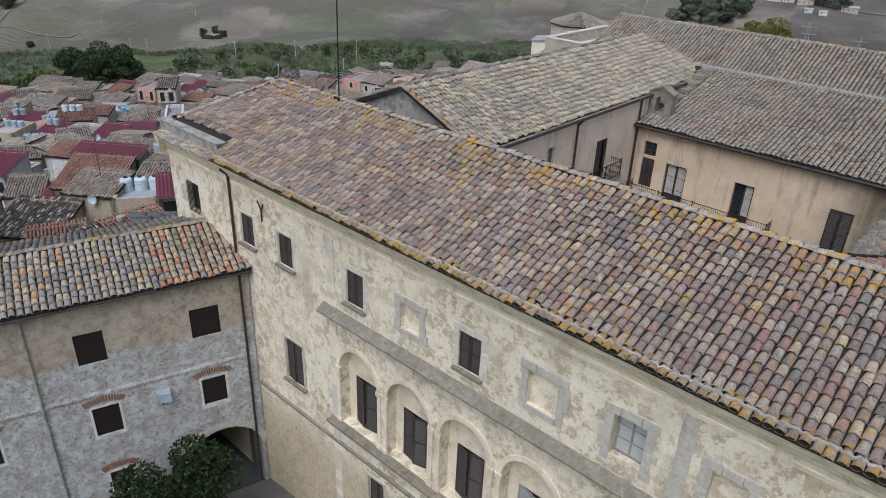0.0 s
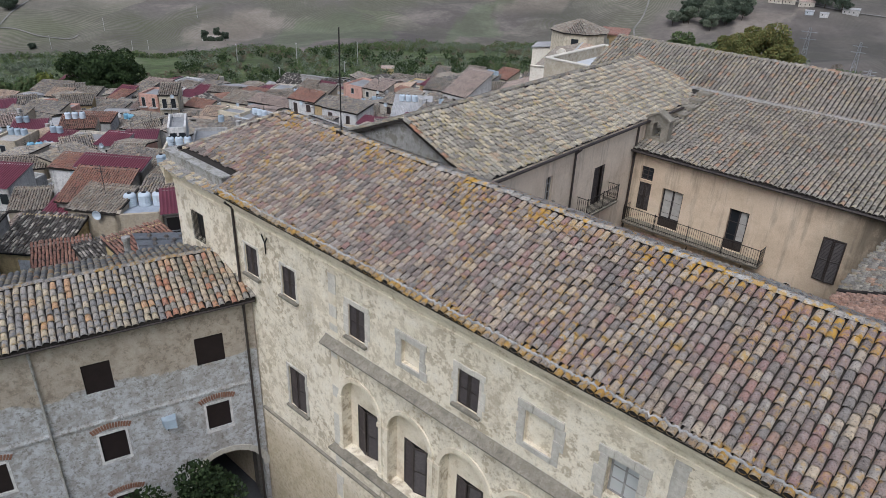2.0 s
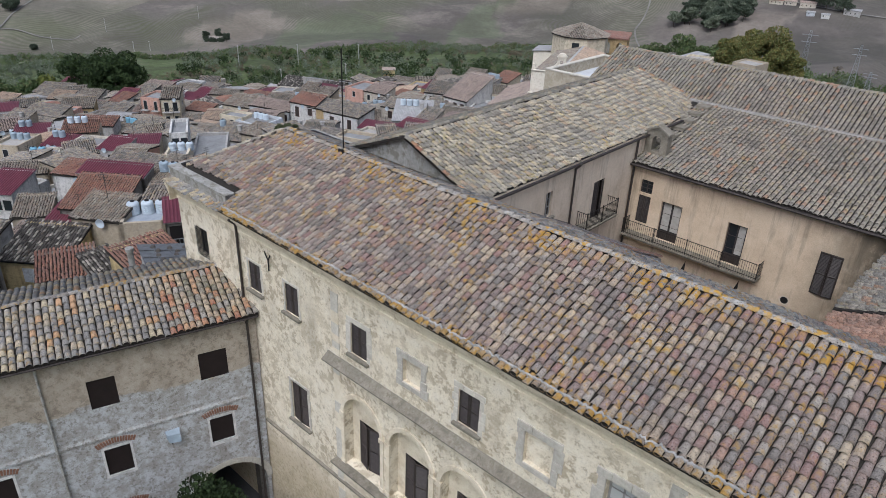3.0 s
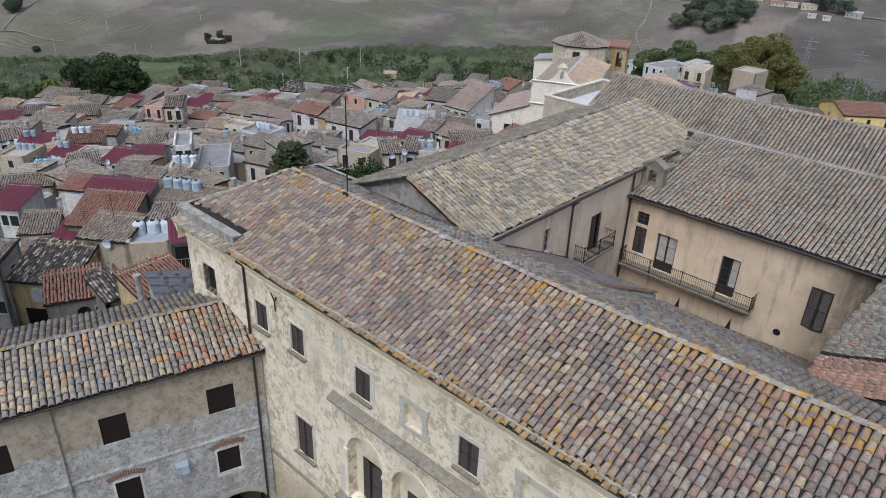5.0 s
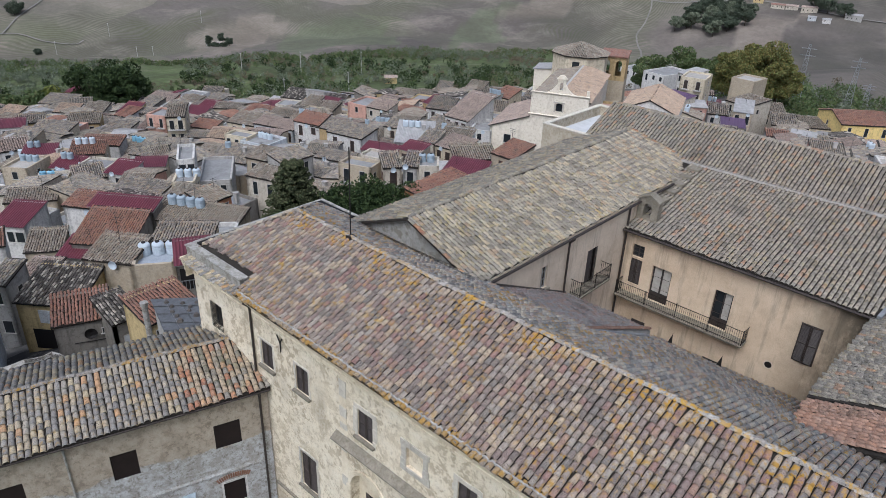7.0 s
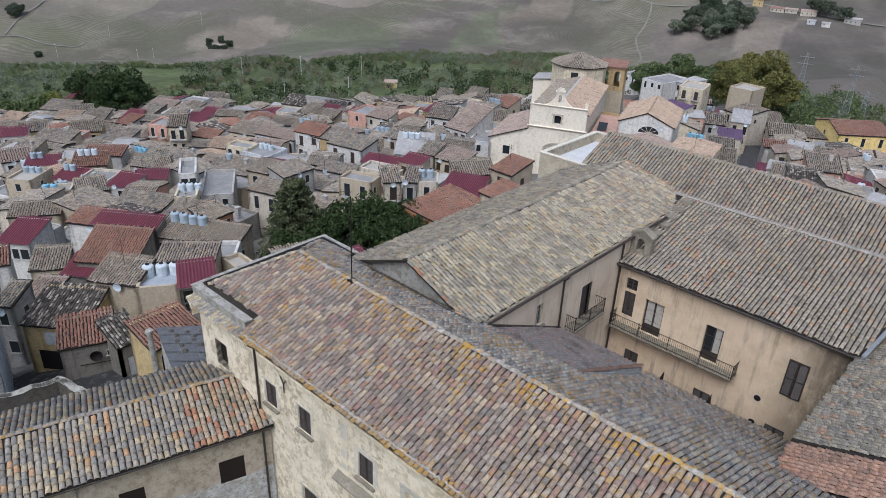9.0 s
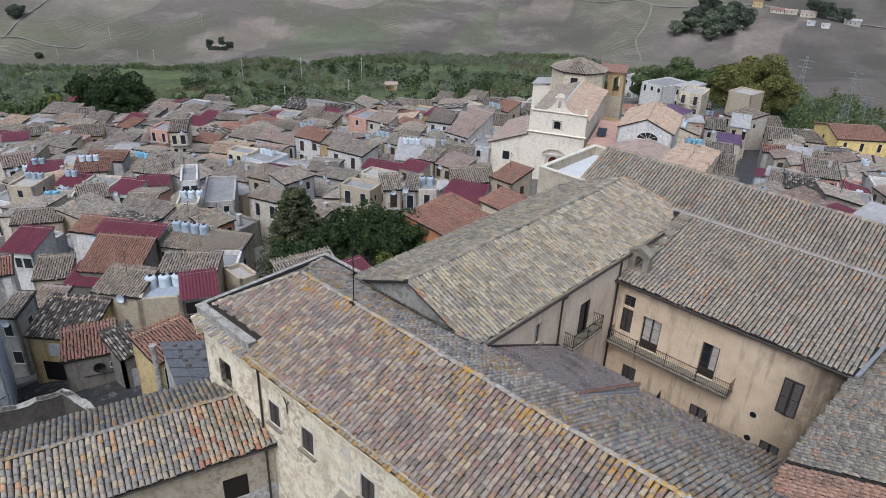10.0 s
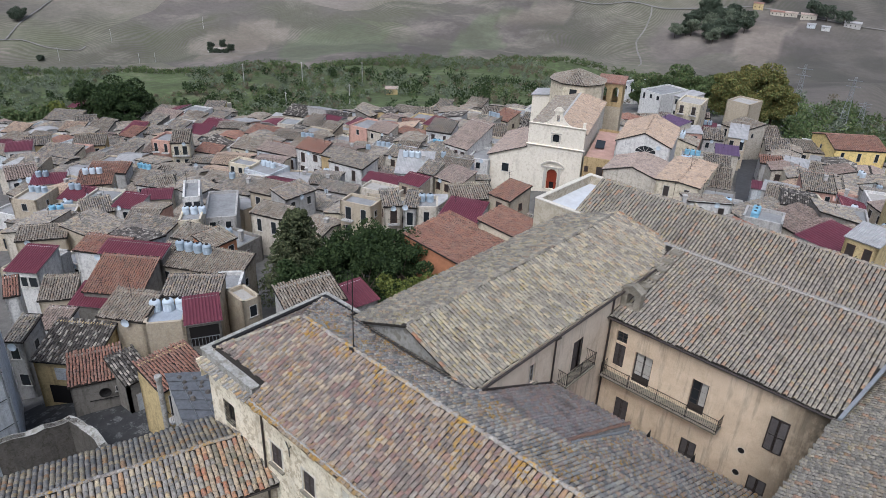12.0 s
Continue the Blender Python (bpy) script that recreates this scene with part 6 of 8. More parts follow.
house(-86.5, 105.9, 25, 4.5, 8.0, 7.0, "flat", "flat_grey", "w_white", 0.3, 2, 1)
house(-111.9, 138.9, 1, 3.6, 4.7, 9.0, "mono", "tile_town_grey", "w_white", 0.2, 2, 1, "white", False, 1, 3, "grey")
house(-110.7, 143.2, -0, 5.1, 5.7, 9.0, "mono", "tile_town_red", "w_cream", 0.3, 3, 2, "brown", False, 2)
house(-94.6, 60.1, 20, 6.8, 4.4, 7.5, "mono", "tile_town_tan", "w_stone", 0.2, 1, 2)
house(-88.0, 62.4, 93, 6.1, 3.9, 8.0, "mono", "tile_town_grey", "w_grey", 0.2, 1, 2)
house(-93.1, 73.2, 21, 7.0, 3.5, 5.5, "mono", "tile_town_grey", "w_grey", 0.2, 1, 2)
house(-84.4, 53.2, 20, 5.7, 3.5, 7.0, "mono", "tile_town_tan", "w_beige", 0.22, 1, 2)
house(-85.5, 77.0, 18, 7.4, 4.2, 6.0, "flat", "flat_pale", "w_beige", 0.3, 1, 2)
house(-90.0, 81.4, 23, 6.9, 3.5, 6.0, "mono", "sheet_red", "w_beige", 0.15, 1, 2)
house(-125.3, 82.8, 19, 10.3, 4.0, 8.0, "mono", "tile_town_rose", "w_blue_white", 0.22, 2, 5, "brown")
house(-117.2, 85.7, 16, 6.6, 3.9, 9.0, "mono", "tile_town_red", "w_white", 0.3, 2, 2, "brown")
house(-112.9, 86.9, 14, 6.8, 4.3, 8.0, "mono", "tile_town_grey", "w_ochre", 0.22, 1, 2, "brown")
house(-101.5, 82.9, 13, 8.3, 5.4, 8.0, "mono", "tile_town_grey", "w_white", 0.15, 2, 2, "brown")
house(-162.5, 102.9, 20, 11.0, 5.8, 6.0, "mono", "tile_town_red", "w_white", 0.2, 0, 0)
house(-136.2, 81.7, 21, 7.8, 5.4, 8.0, "mono", "tile_town_tan", "w_cream", 0.22, 2, 2)
house(-121.2, 71.2, 22, 5.5, 3.8, 8.0, "flat", "flat_grey", "w_cream", 0.3, 2, 3)
house(-135.3, 115.1, 12, 6.1, 8.3, 9.0, "flat", "flat_grey", "w_pink", 0.3, 2, 1)
house(-129.0, 116.1, 10, 6.4, 4.8, 8.0, "mono", "tile_town_rose", "w_beige", 0.25, 1, 2)
house(-142.8, 109.8, 90, 6.5, 3.6, 6.0, "mono", "tile_town_tan", "w_blue_white", 0.2, 1, 2)
house(-97.5, 94.3, 19, 7.7, 4.0, 8.0, "mono", "tile_town_grey", "w_beige", 0.22, 2, 2, "brown")
house(-128.0, 135.8, 5, 6.7, 5.1, 7.0, "mono", "sheet_red", "w_ochre", 0.25, 1, 2)
house(-95.7, 101.8, 9, 6.2, 5.6, 7.0, "mono", "tile_town_grey", "w_beige", 0.25, 0, 0)
house(-127.0, 125.2, 7, 8.5, 3.7, 6.0, "mono", "tile_town_red", "w_beige", 0.2, 1, 2)
house(-197.0, 81.1, 30, 5.2, 6.8, 7.0, "mono", "sheet_red", "w_yellow", 0.25, 1, 2)
house(-152.9, 69.9, 31, 4.8, 6.3, 10.5, "flat", "flat_grey", "w_pink", 0.3, 3, 2, "white", False, 2)
house(-144.6, 70.5, 54, 4.0, 6.3, 10.5, "mono", "tile_town_tan", "w_cream", 0.2, 3, 2, "white", False, 2)
house(-221.6, 102.2, 27, 9.5, 6.7, 7.0, "mono", "tile_town_rose", "w_pink", 0.22, 2, 2)
house(-230.6, 117.1, 25, 7.5, 9.4, 7.0, "flat", "flat_grey", "w_white", 0.3, 1, 3)
house(-195.5, 106.3, 23, 7.5, 4.6, 6.0, "mono", "sheet_red", "w_white", 0.25, 1, 2)
house(-145.9, 77.1, 24, 6.2, 4.0, 7.0, "mono", "tile_town_red", "w_cream", 0.25, 1, 2)
house(-297.0, 102.1, 33, 5.6, 6.3, 9.0, "mono", "sheet_red", "w_grey", 0.2, 0, 0)
house(-191.1, 54.7, 64, 6.4, 5.4, 8.0, "mono", "tile_town_grey", "w_yellow", 0.18, 1, 2)
house(-186.2, 49.2, 65, 5.8, 4.9, 8.0, "mono", "sheet_red", "w_white", 0.18, 1, 2)
house(-174.9, 53.3, 35, 9.5, 5.5, 7.0, "mono", "tile_town_grey", "w_cream", 0.22, 1, 2)
house(-183.9, 64.8, 58, 7.8, 6.2, 7.0, "mono", "tile_town_tan", "w_ochre", 0.22, 1, 2)
house(-141.9, 52.3, 46, 8.0, 4.3, 7.0, "mono", "tile_town_red", "w_grey", 0.18, 0, 0)
house(-239.5, 98.1, 30, 7.2, 6.4, 6.0, "mono", "tile_town_rose", "w_beige", 0.2, 1, 2, "white", False, 0, 3, "grey")
house(-256.9, 82.6, 38, 11.5, 8.1, 7.0, "mono", "tile_town_grey", "w_grey", 0.2, 1, 2)
house(-231.1, 81.9, 65, 6.5, 6.9, 7.0, "mono", "tile_town_grey", "w_grey", 0.2, 1, 2)
house(-38.8, 110.9, 20, 6.0, 7.0, 4.5, "flat", "flat_grey", "w_dim", 0.3, 1, 2)
house(-42.5, 119.5, 22, 5.0, 8.0, 5.5, "mono", "tile_town_tan", "w_stone", 0.18, 1, 2)
house(-47.5, 132.5, 24, 5.2, 8.0, 6.0, "mono", "tile_town_grey", "w_beige", 0.15, 1, 2)
house(-52.0, 149.1, 25, 4.8, 5.0, 7.0, "mono", "sheet_purple", "w_beige", 0.12, 2, 1, "white", False, 1)
house(-56.3, 165.8, 20, 4.2, 8.0, 8.0, "mono", "sheet_grey", "w_tan", 0.15, 2, 2)
house(-66.4, 173.5, 26, 3.6, 5.0, 6.0, "mono", "sheet_red", "w_white", 0.15, 1, 1, "white", False, 0, 2, "grey")
house(-61.0, 163.0, 24, 4.6, 6.0, 6.5, "mono", "tile_town_grey", "w_grey", 0.2, 1, 2)
house(-54.4, 184.3, 30, 5.5, 9.0, 6.0, "mono", "tile_town_tan", "w_stone", 0.15, 1, 2)
house(-45.6, 160.5, 28, 4.9, 4.0, 5.2, "mono", "tile_town_red", "w_grey", 0.2, 1, 1)
house(-40.2, 157.9, 14, 5.0, 6.0, 6.0, "mono", "sheet_grey", "w_beige", 0.12, 1, 1)
house(-36.6, 161.2, 30, 4.8, 6.0, 5.0, "mono", "tile_town_tan", "w_beige", 0.2, 1, 2)
house(-44.4, 186.9, 30, 7.7, 8.0, 6.0, "mono", "tile_town_tan", "w_cream", 0.1, 1, 2)
house(-48.6, 173.0, 26, 5.5, 7.0, 6.2, "mono", "tile_town_grey", "w_beige", 0.2, 1, 2)
house(-36.0, 142.8, -20, 5.2, 5.0, 4.5, "mono", "tile_town_peach", "w_pink", 0.15, 1, 1)
house(-38.6, 136.0, 20, 5.1, 3.5, 4.0, "mono", "sheet_red", "w_blue_white", 0.1, 0, 0)
house(-31.4, 101.6, -30, 7.5, 8.5, 4.5, "mono", "tile_town_grey", "w_white", 0.12, 1, 1)
house(-25.6, 101.0, -27, 6.9, 6.5, 4.5, "mono", "tile_town_brown", "w_beige", 0.18, 1, 1, "dark")
house(-18.8, 95.5, -17, 6.8, 7.5, 4.0, "mono", "sheet_red", "w_grey", 0.08, 0, 0)
house(-25.8, 142.8, -8, 6.2, 7.0, 3.5, "gable", "tile_town_peach", "w_pink", 0.2, 1, 2)
house(-12.8, 87.0, -6, 3.7, 5.0, 8.0, "mono", "sheet_grey", "w_yellow", 0.08, 2, 2, "brown", False, 2)
house(-34.5, 189.0, 40, 12.5, 13.0, 10.0, "gable", "tile_town_red", "w_sunny", 0.28, 3, 3)
house(-64.8, 157.5, 36, 6.1, 4.2, 8.0, "mono", "sheet_grey", "w_pink", 0.15, 2, 2)
house(-132.8, 252.1, -10, 8.3, 14.0, 8.0, "flat", "flat_grey", "w_white", 0.3, 1, 3)
house(-103.8, 214.7, -12, 8.7, 14.0, 10.0, "flat", "flat_grey", "w_white", 0.3, 1, 3)
house(-77.5, 177.8, -14, 4.1, 7.1, 13.0, "mono", "sheet_grey", "w_white", 0.1, 3, 2)
house(-70.1, 166.5, 12, 6.0, 8.0, 13.0, "flat", "flat_pale", "w_cream", 0.3, 4, 2, "dark", False, 2)
house(-67.6, 193.1, -5, 6.6, 7.5, 11.2, "flat", "flat_pale", "w_stone", 0.3, 0, 0)
house(-61.6, 175.6, -19, 6.8, 8.3, 8.0, "mono", "tile_town_tan", "w_beige", 0.12, 1, 2)
house(-70.9, 153.0, -13, 6.7, 7.9, 8.8, "mono", "sheet_purple", "w_beige", 0.12, 0, 0)
house(-54.3, 110.0, 14, 10.2, 10.0, 7.2, "cross", "tile_town_rose", "w_beige", 0.3, 0, 0)
hall = house(-57.3, 119.0, 20, 10.2, 14.0, 11.6, "cross", "tile_town_peach", "w_white", 0.42, 0, 0)
house(-45.3, 109.7, 12, 7.4, 14.0, 7.0, "cross", "tile_town_peach", "w_cream", 0.1, 1, 2, "dark")

# church with its drum, bell tower, aisle and ochre presbytery
CB = -23.2
church = thing("church", (-72.9, 113.0, CB), 23, "pale stone church with red portal, tiled drum and ochre bell tower", "church")
F = Fr((0, 0, 0), X, -Y)
W2 = 5.6
part("facade_wall", wall(Geo(), F, -W2, W2, -3, 13.3, [(-1.05, 1.05, 0, 3.3, 1.05), (-0.65, 0.65, 10.0, 11.3, 0.35)], 0.7), M["church"], church, local=True)
part("nave_wall", wall(wall(Geo(), Fr((W2, 0, 0), Y, X), 0.7, 27, -3, 12.3, (), 0.6), Fr((-W2, 0, 0), -Y, -X), -27, -0.7, -3, 12.3, (), 0.6), M["church"], church, local=True)
part("cornice", Geo().profile([(0, 8.8), (0.15, 8.86), (0.28, 9.0), (0.34, 9.12), (0, 9.22)], F, -W2 - 0.3, W2 + 0.3), M["church"], church, local=True)
part("cornice", Geo().profile([(0, 13.2), (0.15, 13.3), (0.25, 13.5), (0, 13.6)], F, -W2 - 0.1, W2 + 0.1), M["church"], church, local=True)
g = Geo()
for a, b in ((-1.7, -1.2), (1.2, 1.7)):
    g.box(a, b, 0, 0.2, 0, 4.6, F)
part("portal_surround", g, M["stone"], church, local=True)
g = Geo()
n = 16
for k in range(n):
    t0, t1 = math.pi * (0.18 + 0.64 * k / n), math.pi * (0.18 + 0.64 * (k + 1) / n)
    q = [(-2.6 * math.cos(tt) * r, 3.7 + 2.2 * math.sin(tt) * r) for tt in (t0, t1) for r in (1.0, 1.12)]
    vs = [F.p(u, d, z) for d in (0, 0.35) for u, z in (q[0], q[1], q[3], q[2])]
    g.add(vs, [(4, 5, 6, 7), (0, 1, 5, 4), (1, 2, 6, 5), (2, 3, 7, 6), (3, 0, 4, 7)])
g.box(-2.3, 2.3, 0, 0.3, 4.6, 4.9, F)
part("pediment", g, M["stone"], church, local=True)
d = part("portal", Geo().box(-1.05, 1.05, -0.5, -0.4, 1.5, 4.3, F).box(-1.05, -0.45, -0.5, -0.4, 0, 1.5, F).box(0.45, 1.05, -0.5, -0.4, 0, 1.5, F), plain("red_brown_door", (0.20, 0.035, 0.015), 0.6, 0, 0.3), church, "red-brown panelled wooden portal", local=True)
part("opening", Geo().box(-0.45, 0.45, -0.75, -0.7, 0, 1.5, F), M["dark"], d, local=True)
part("window", Geo().box(-0.65, 0.65, -0.5, -0.42, 10.0, 11.6, F), M["glass"], church, local=True)
part("window_surround", Geo().box(-0.95, -0.65, 0, 0.12, 9.9, 11.4, F).box(0.65, 0.95, 0, 0.12, 9.9, 11.4, F).box(-1.1, 1.1, 0, 0.2, 11.75, 11.95, F), M["stone"], church, local=True)
g = wall(Geo(), Fr((0, 0.1, 0), X, -Y), -0.8, 0.8, 13.4, 16.3, [(-0.36, 0.36, 14.1, 15.3, 0.36)], 0.6)
g.box(-0.95, 0.95, -0.75, 0.1, 16.3, 16.45, F)
arch = [(0.8 * math.cos(math.pi * k / 10), 16.45 + 0.6 * math.sin(math.pi * k / 10)) for k in range(11)]
g.add([F.p(u, d, z) for d in (0, -0.6) for u, z in arch], [tuple(range(11)), tuple(range(11, 22))] + [(k, k + 1, 12 + k, 11 + k) for k in range(10)])
for s in (-1, 1):
    curl = [(0.8, 13.5)] + [(0.8 + 2.3 * k / 8, 13.5 + 1.9 * (1 - k / 8) ** 2) for k in range(9)]
    g.add([F.p(s * u, d, z) for d in (0, -0.5) for u, z in curl], [tuple(range(10)), tuple(range(10, 20))] + [(k, k + 1, 11 + k, 10 + k) for k in range(9)])
    g.box(*sorted((s * 5.0, s * 5.5)), -0.5, 0.0, 13.6, 14.6, F)
part("bell_gable", g, M["church"], church, "small white bell gable over the facade", local=True)
for s in (-1, 1):
    o, u, v = ((-W2 - 0.3, 27, 12.2), (0, -1, 0), (W2 + 0.3, 0, 1.7)) if s < 0 else ((W2 + 0.3, 0.6, 12.2), (0, 1, 0), (-W2 - 0.3, 0, 1.7))
    o, u, v = Vector(o), Vector(u), Vector(v)
    r = part("roof", slab([tuple(q) for q in (o, o + u * 26.4, o + u * 26.4 + v, o + v)]), M["deck"], church, local=True)
    part("tiles", coppi(o, u, v, 26.4, v.length, None, 0.36, 0.5, 3, 1.5, 71 + s, False), M["tile_town_peach" if s > 0 else "tile_town_tan"], r, local=True, kind="stuff")
part("ridge", Geo().box(-0.22, 0.22, 0.6, 26.5, 13.75, 14.02), M["concrete"], church, local=True)
# drum
dc, dr = Vector((-1.8, 31.5, 0)), 6.4
ring = [dc + Vector((dr * math.cos(math.tau * (k + 0.5) / 8), dr * math.sin(math.tau * (k + 0.5) / 8), 0)) for k in range(8)]
g = Geo()
for a, b in zip(ring, ring[1:] + ring[:1]):
    g.quad(a + Z * 5, b + Z * 5, b + Z * 15.6, a + Z * 15.6)
g.add([p + Z * 15.6 for p in ring], [tuple(range(8))])
part("drum", g, M["w_cream"], church, "eight-sided cream rendered drum", local=True)
out = []
eaves = [dc + (p - dc) * 1.06 + Z * 15.6 for p in ring]
g = Geo().add(eaves + [p - Z * 0.15 for p in eaves] + [dc + Z * 18.0], [(k, (k + 1) % 8, 16) for k in range(8)] + [(k, (k + 1) % 8, 8 + (k + 1) % 8, 8 + k) for k in range(8)])
for a, b in zip(ring, ring[1:] + ring[:1]):
    a2, b2 = dc + (a - dc) * 1.06 + Z * 15.6, dc + (b - dc) * 1.06 + Z * 15.6
    ap = dc + Z * 18.0
    wd, m2 = (b2 - a2).length, (a2 + b2) / 2
    sl = (ap - m2).length
    out.append(coppi(a2, b2 - a2, ap - m2, wd, sl, lambda p, q, wd=wd, sl=sl: np.abs(p - wd / 2) < wd / 2 * (1 - q / sl), 0.36, 0.5, 3, 1.2, 5, False))
dr_roof = part("drum_roof", g, M["deck"], church, local=True)
part("tiles", join(*out), M["tile_town_tan"], dr_roof, local=True, kind="stuff")
fd = Fr((ring[5] + ring[6]) / 2, ring[6] - ring[5], (0, -1, 0))
part("window", Geo().box(-0.8, 0.8, -0.1, 0.06, 13.2, 14.5, fd), M["glass"], church, "dark drum window", local=True)
# bell tower
tw = Fr((5.2, 36, 0), X, -Y)
g = Geo()
hs = [(-2.1, -0.7, 10.0, 12.9, 0.7), (0.7, 2.1, 10.0, 12.9, 0.7)]
wall(g, tw, -3, 3, 9.0, 14.7, hs, 0.6)
wall(g, Fr((5.2, 42, 0), -X, Y), -3, 3, 9.0, 14.7, hs, 0.6)
for fr in (Fr((8.2, 36, 0), Y, X), Fr((2.2, 36, 0), -Y, -X)):
    s = 1 if fr.u.y > 0 else -1
    wall(g, fr, min(0.6 * s, 5.4 * s), max(0.6 * s, 5.4 * s), 9.0, 14.7, [(min(2.2 * s, 3.8 * s), max(2.2 * s, 3.8 * s), 10.0, 12.9, 0.8)], 0.6)
part("belfry", g, M["w_ochre"], church, "ochre belfry with arched openings", local=True)
part("tower_shaft", Geo().box(2.1, 8.3, 35.9, 42.1, -4, 9.0), M["w_stone"], church, local=True)
part("tower_roof", slab([(1.9, 35.7, 14.7), (8.5, 35.7, 14.7), (8.5, 42.3, 15.2), (1.9, 42.3, 15.2)], 0.3), M["tile_town_red"], church, local=True)
# aisle with rose roof, choir block, presbytery
g = wall(Geo(), F, -13.5, -W2, -3, 6, (), 0.4, True, lambda u: 5.6 + (u + 13.5) / (13.5 - W2) * 2.9)
wall(g, Fr((-13.5, 0, 0), -Y, -X), -17, 0, -3, 5.6, (), 0.4)
part("aisle_wall", g, M["church"], church, local=True)
o, u, v = Vector((-13.8, 17, 5.5)), Vector((0, -1, 0)), Vector((8.2, 0, 3.0))
r = part("aisle_roof", slab([tuple(q) for q in (o, o + u * 17.3, o + u * 17.3 + v, o + v)]), M["deck"], church, local=True)
part("tiles", coppi(o, u, v, 17.3, v.length, None, 0.36, 0.5, 3, 1.2, 77, False), M["tile_town_rose"], r, local=True, kind="stuff")
town_window(church, F, -9.8, 2.4, 1.4, 1.7, "white")
part("choir", Geo().box(-12, -7.4, 30, 36, -3, 11.2), M["church"], church, local=True)
part("choir_roof", slab([(-12.3, 29.7, 11.2), (-7.2, 29.7, 11.8), (-7.2, 36.3, 11.8), (-12.3, 36.3, 11.2)], 0.25), M["sheet_grey"], church, local=True)
presb = thing("presbytery", (-63.9, 115.6, CB), 23, "ochre three-storey house with flat rosy roof beside the church", "house", "town houses")
part("wall", wall(wall(wall(Geo(), F, -3.2, 3.0, -3, 8.4, (), 0.3), Fr((3.0, 0, 0), Y, X), 0, 20, -3, 8.4, (), 0.3), Fr((0, 20, 0), -X, Y), -3.0, 3.2, -3, 8.4, (), 0.3), M["w_ochre"], presb, local=True)
part("roof", Geo().box(-3.2, 2.8, 0.2, 20, 7.6, 7.9), plain("rosy_terrace_tiles", (0.42, 0.27, 0.22), 0.85, 0, 0.3, 0.8), presb, local=True)
for u in (-2.5, 0.1, 2.0):
    for z in (5.5, 2.6):
        town_window(presb, F, u, z - (0.6 if u == 0.1 else 0), 1.2 if u == 0.1 else 0.7, 1.8 if u == 0.1 else 1.0, "brown")
part("solar_panel", Geo().add([(-2.2, 7, 8.3), (-0.4, 7, 8.3), (-0.4, 9, 9.3), (-2.2, 9, 9.3), (-2.2, 7, 8.2), (-0.4, 7, 8.2), (-0.4, 9, 9.2), (-2.2, 9, 9.2)], [(0, 1, 2, 3), (4, 5, 6, 7), (0, 1, 5, 4), (2, 3, 7, 6)]), M["glass"], presb, local=True)
HOUSES.append((-80, 130, 22, 20, 40, 23))
HOUSES.append((-66, 122, 9, 9, 20, 23))

# terrace at the palazzo's north-west corner
part("terrace_wall", Geo().box(-29.6, -25.4, 44.0, 44.3, -14, 8.5).box(-29.6, -29.3, 44.3, 52.2, -14, 8.5).box(-29.3, -25.4, 51.9, 52.2, -14, 8.5).box(-26.1, -25.8, 48.2, 51.9, 6, 8.5), M["terrace"], palazzo)
part("terrace_coping", Geo().box(-29.64, -25.36, 43.96, 44.34, 8.5, 8.58).box(-29.64, -29.26, 44.34, 52.24, 8.5, 8.58).box(-29.26, -25.36, 51.86, 52.24, 8.5, 8.58), M["smooth_stone"], palazzo)
part("terrace_floor", Geo().box(-29.3, -25.9, 44.3, 51.9, 7.6, 7.75), M["screed"], palazzo, "white screeded roof terrace with small debris")

# the many further houses of the town, lot by lot
rng = random.Random(42)
roofs = ["tile_town_grey"] * 14 + ["tile_town_tan"] * 9 + ["tile_town_dark"] * 2 + ["sheet_red"] + ["tile_town_peach", "tile_town_brown"] + ["flat_grey"] * 7 + ["flat_pale"] * 3 + ["tile_town_red", "tile_town_rose"] + ["sheet_grey"] * 3
walls = ["w_grey"] * 6 + ["w_beige"] * 4 + ["w_cream"] * 3 + ["w_white"] * 6 + ["w_blue_white"] * 3 + ["w_tan"] * 2 + ["w_stone"] * 4 + ["w_dim"] * 2 + ["w_yellow", "w_pink"]
KEEP_OUT = [(-62, 47, 15), (-53, 49, 8), (-47, 44, 6), (-70, 211, 20), (-49, 12, 14), (-67, 104, 9), (-60, 94, 7), (-55, 86, 5), (-76, 108, 5), (-57, 104, 5), (-43, 132, 6), (-47, 144, 5), (-50.6, 155, 5), (-53, 164, 5), (-56, 174, 5), (-59, 183, 5), (-62, 192, 5), (-62, 108, 7), (-72, 101, 5), (-48, 100, 4), (-44, 112, 3), (-41, 122, 3), (-39, 132, 3), (-37, 142, 3)]
tries = 0
placed = 0
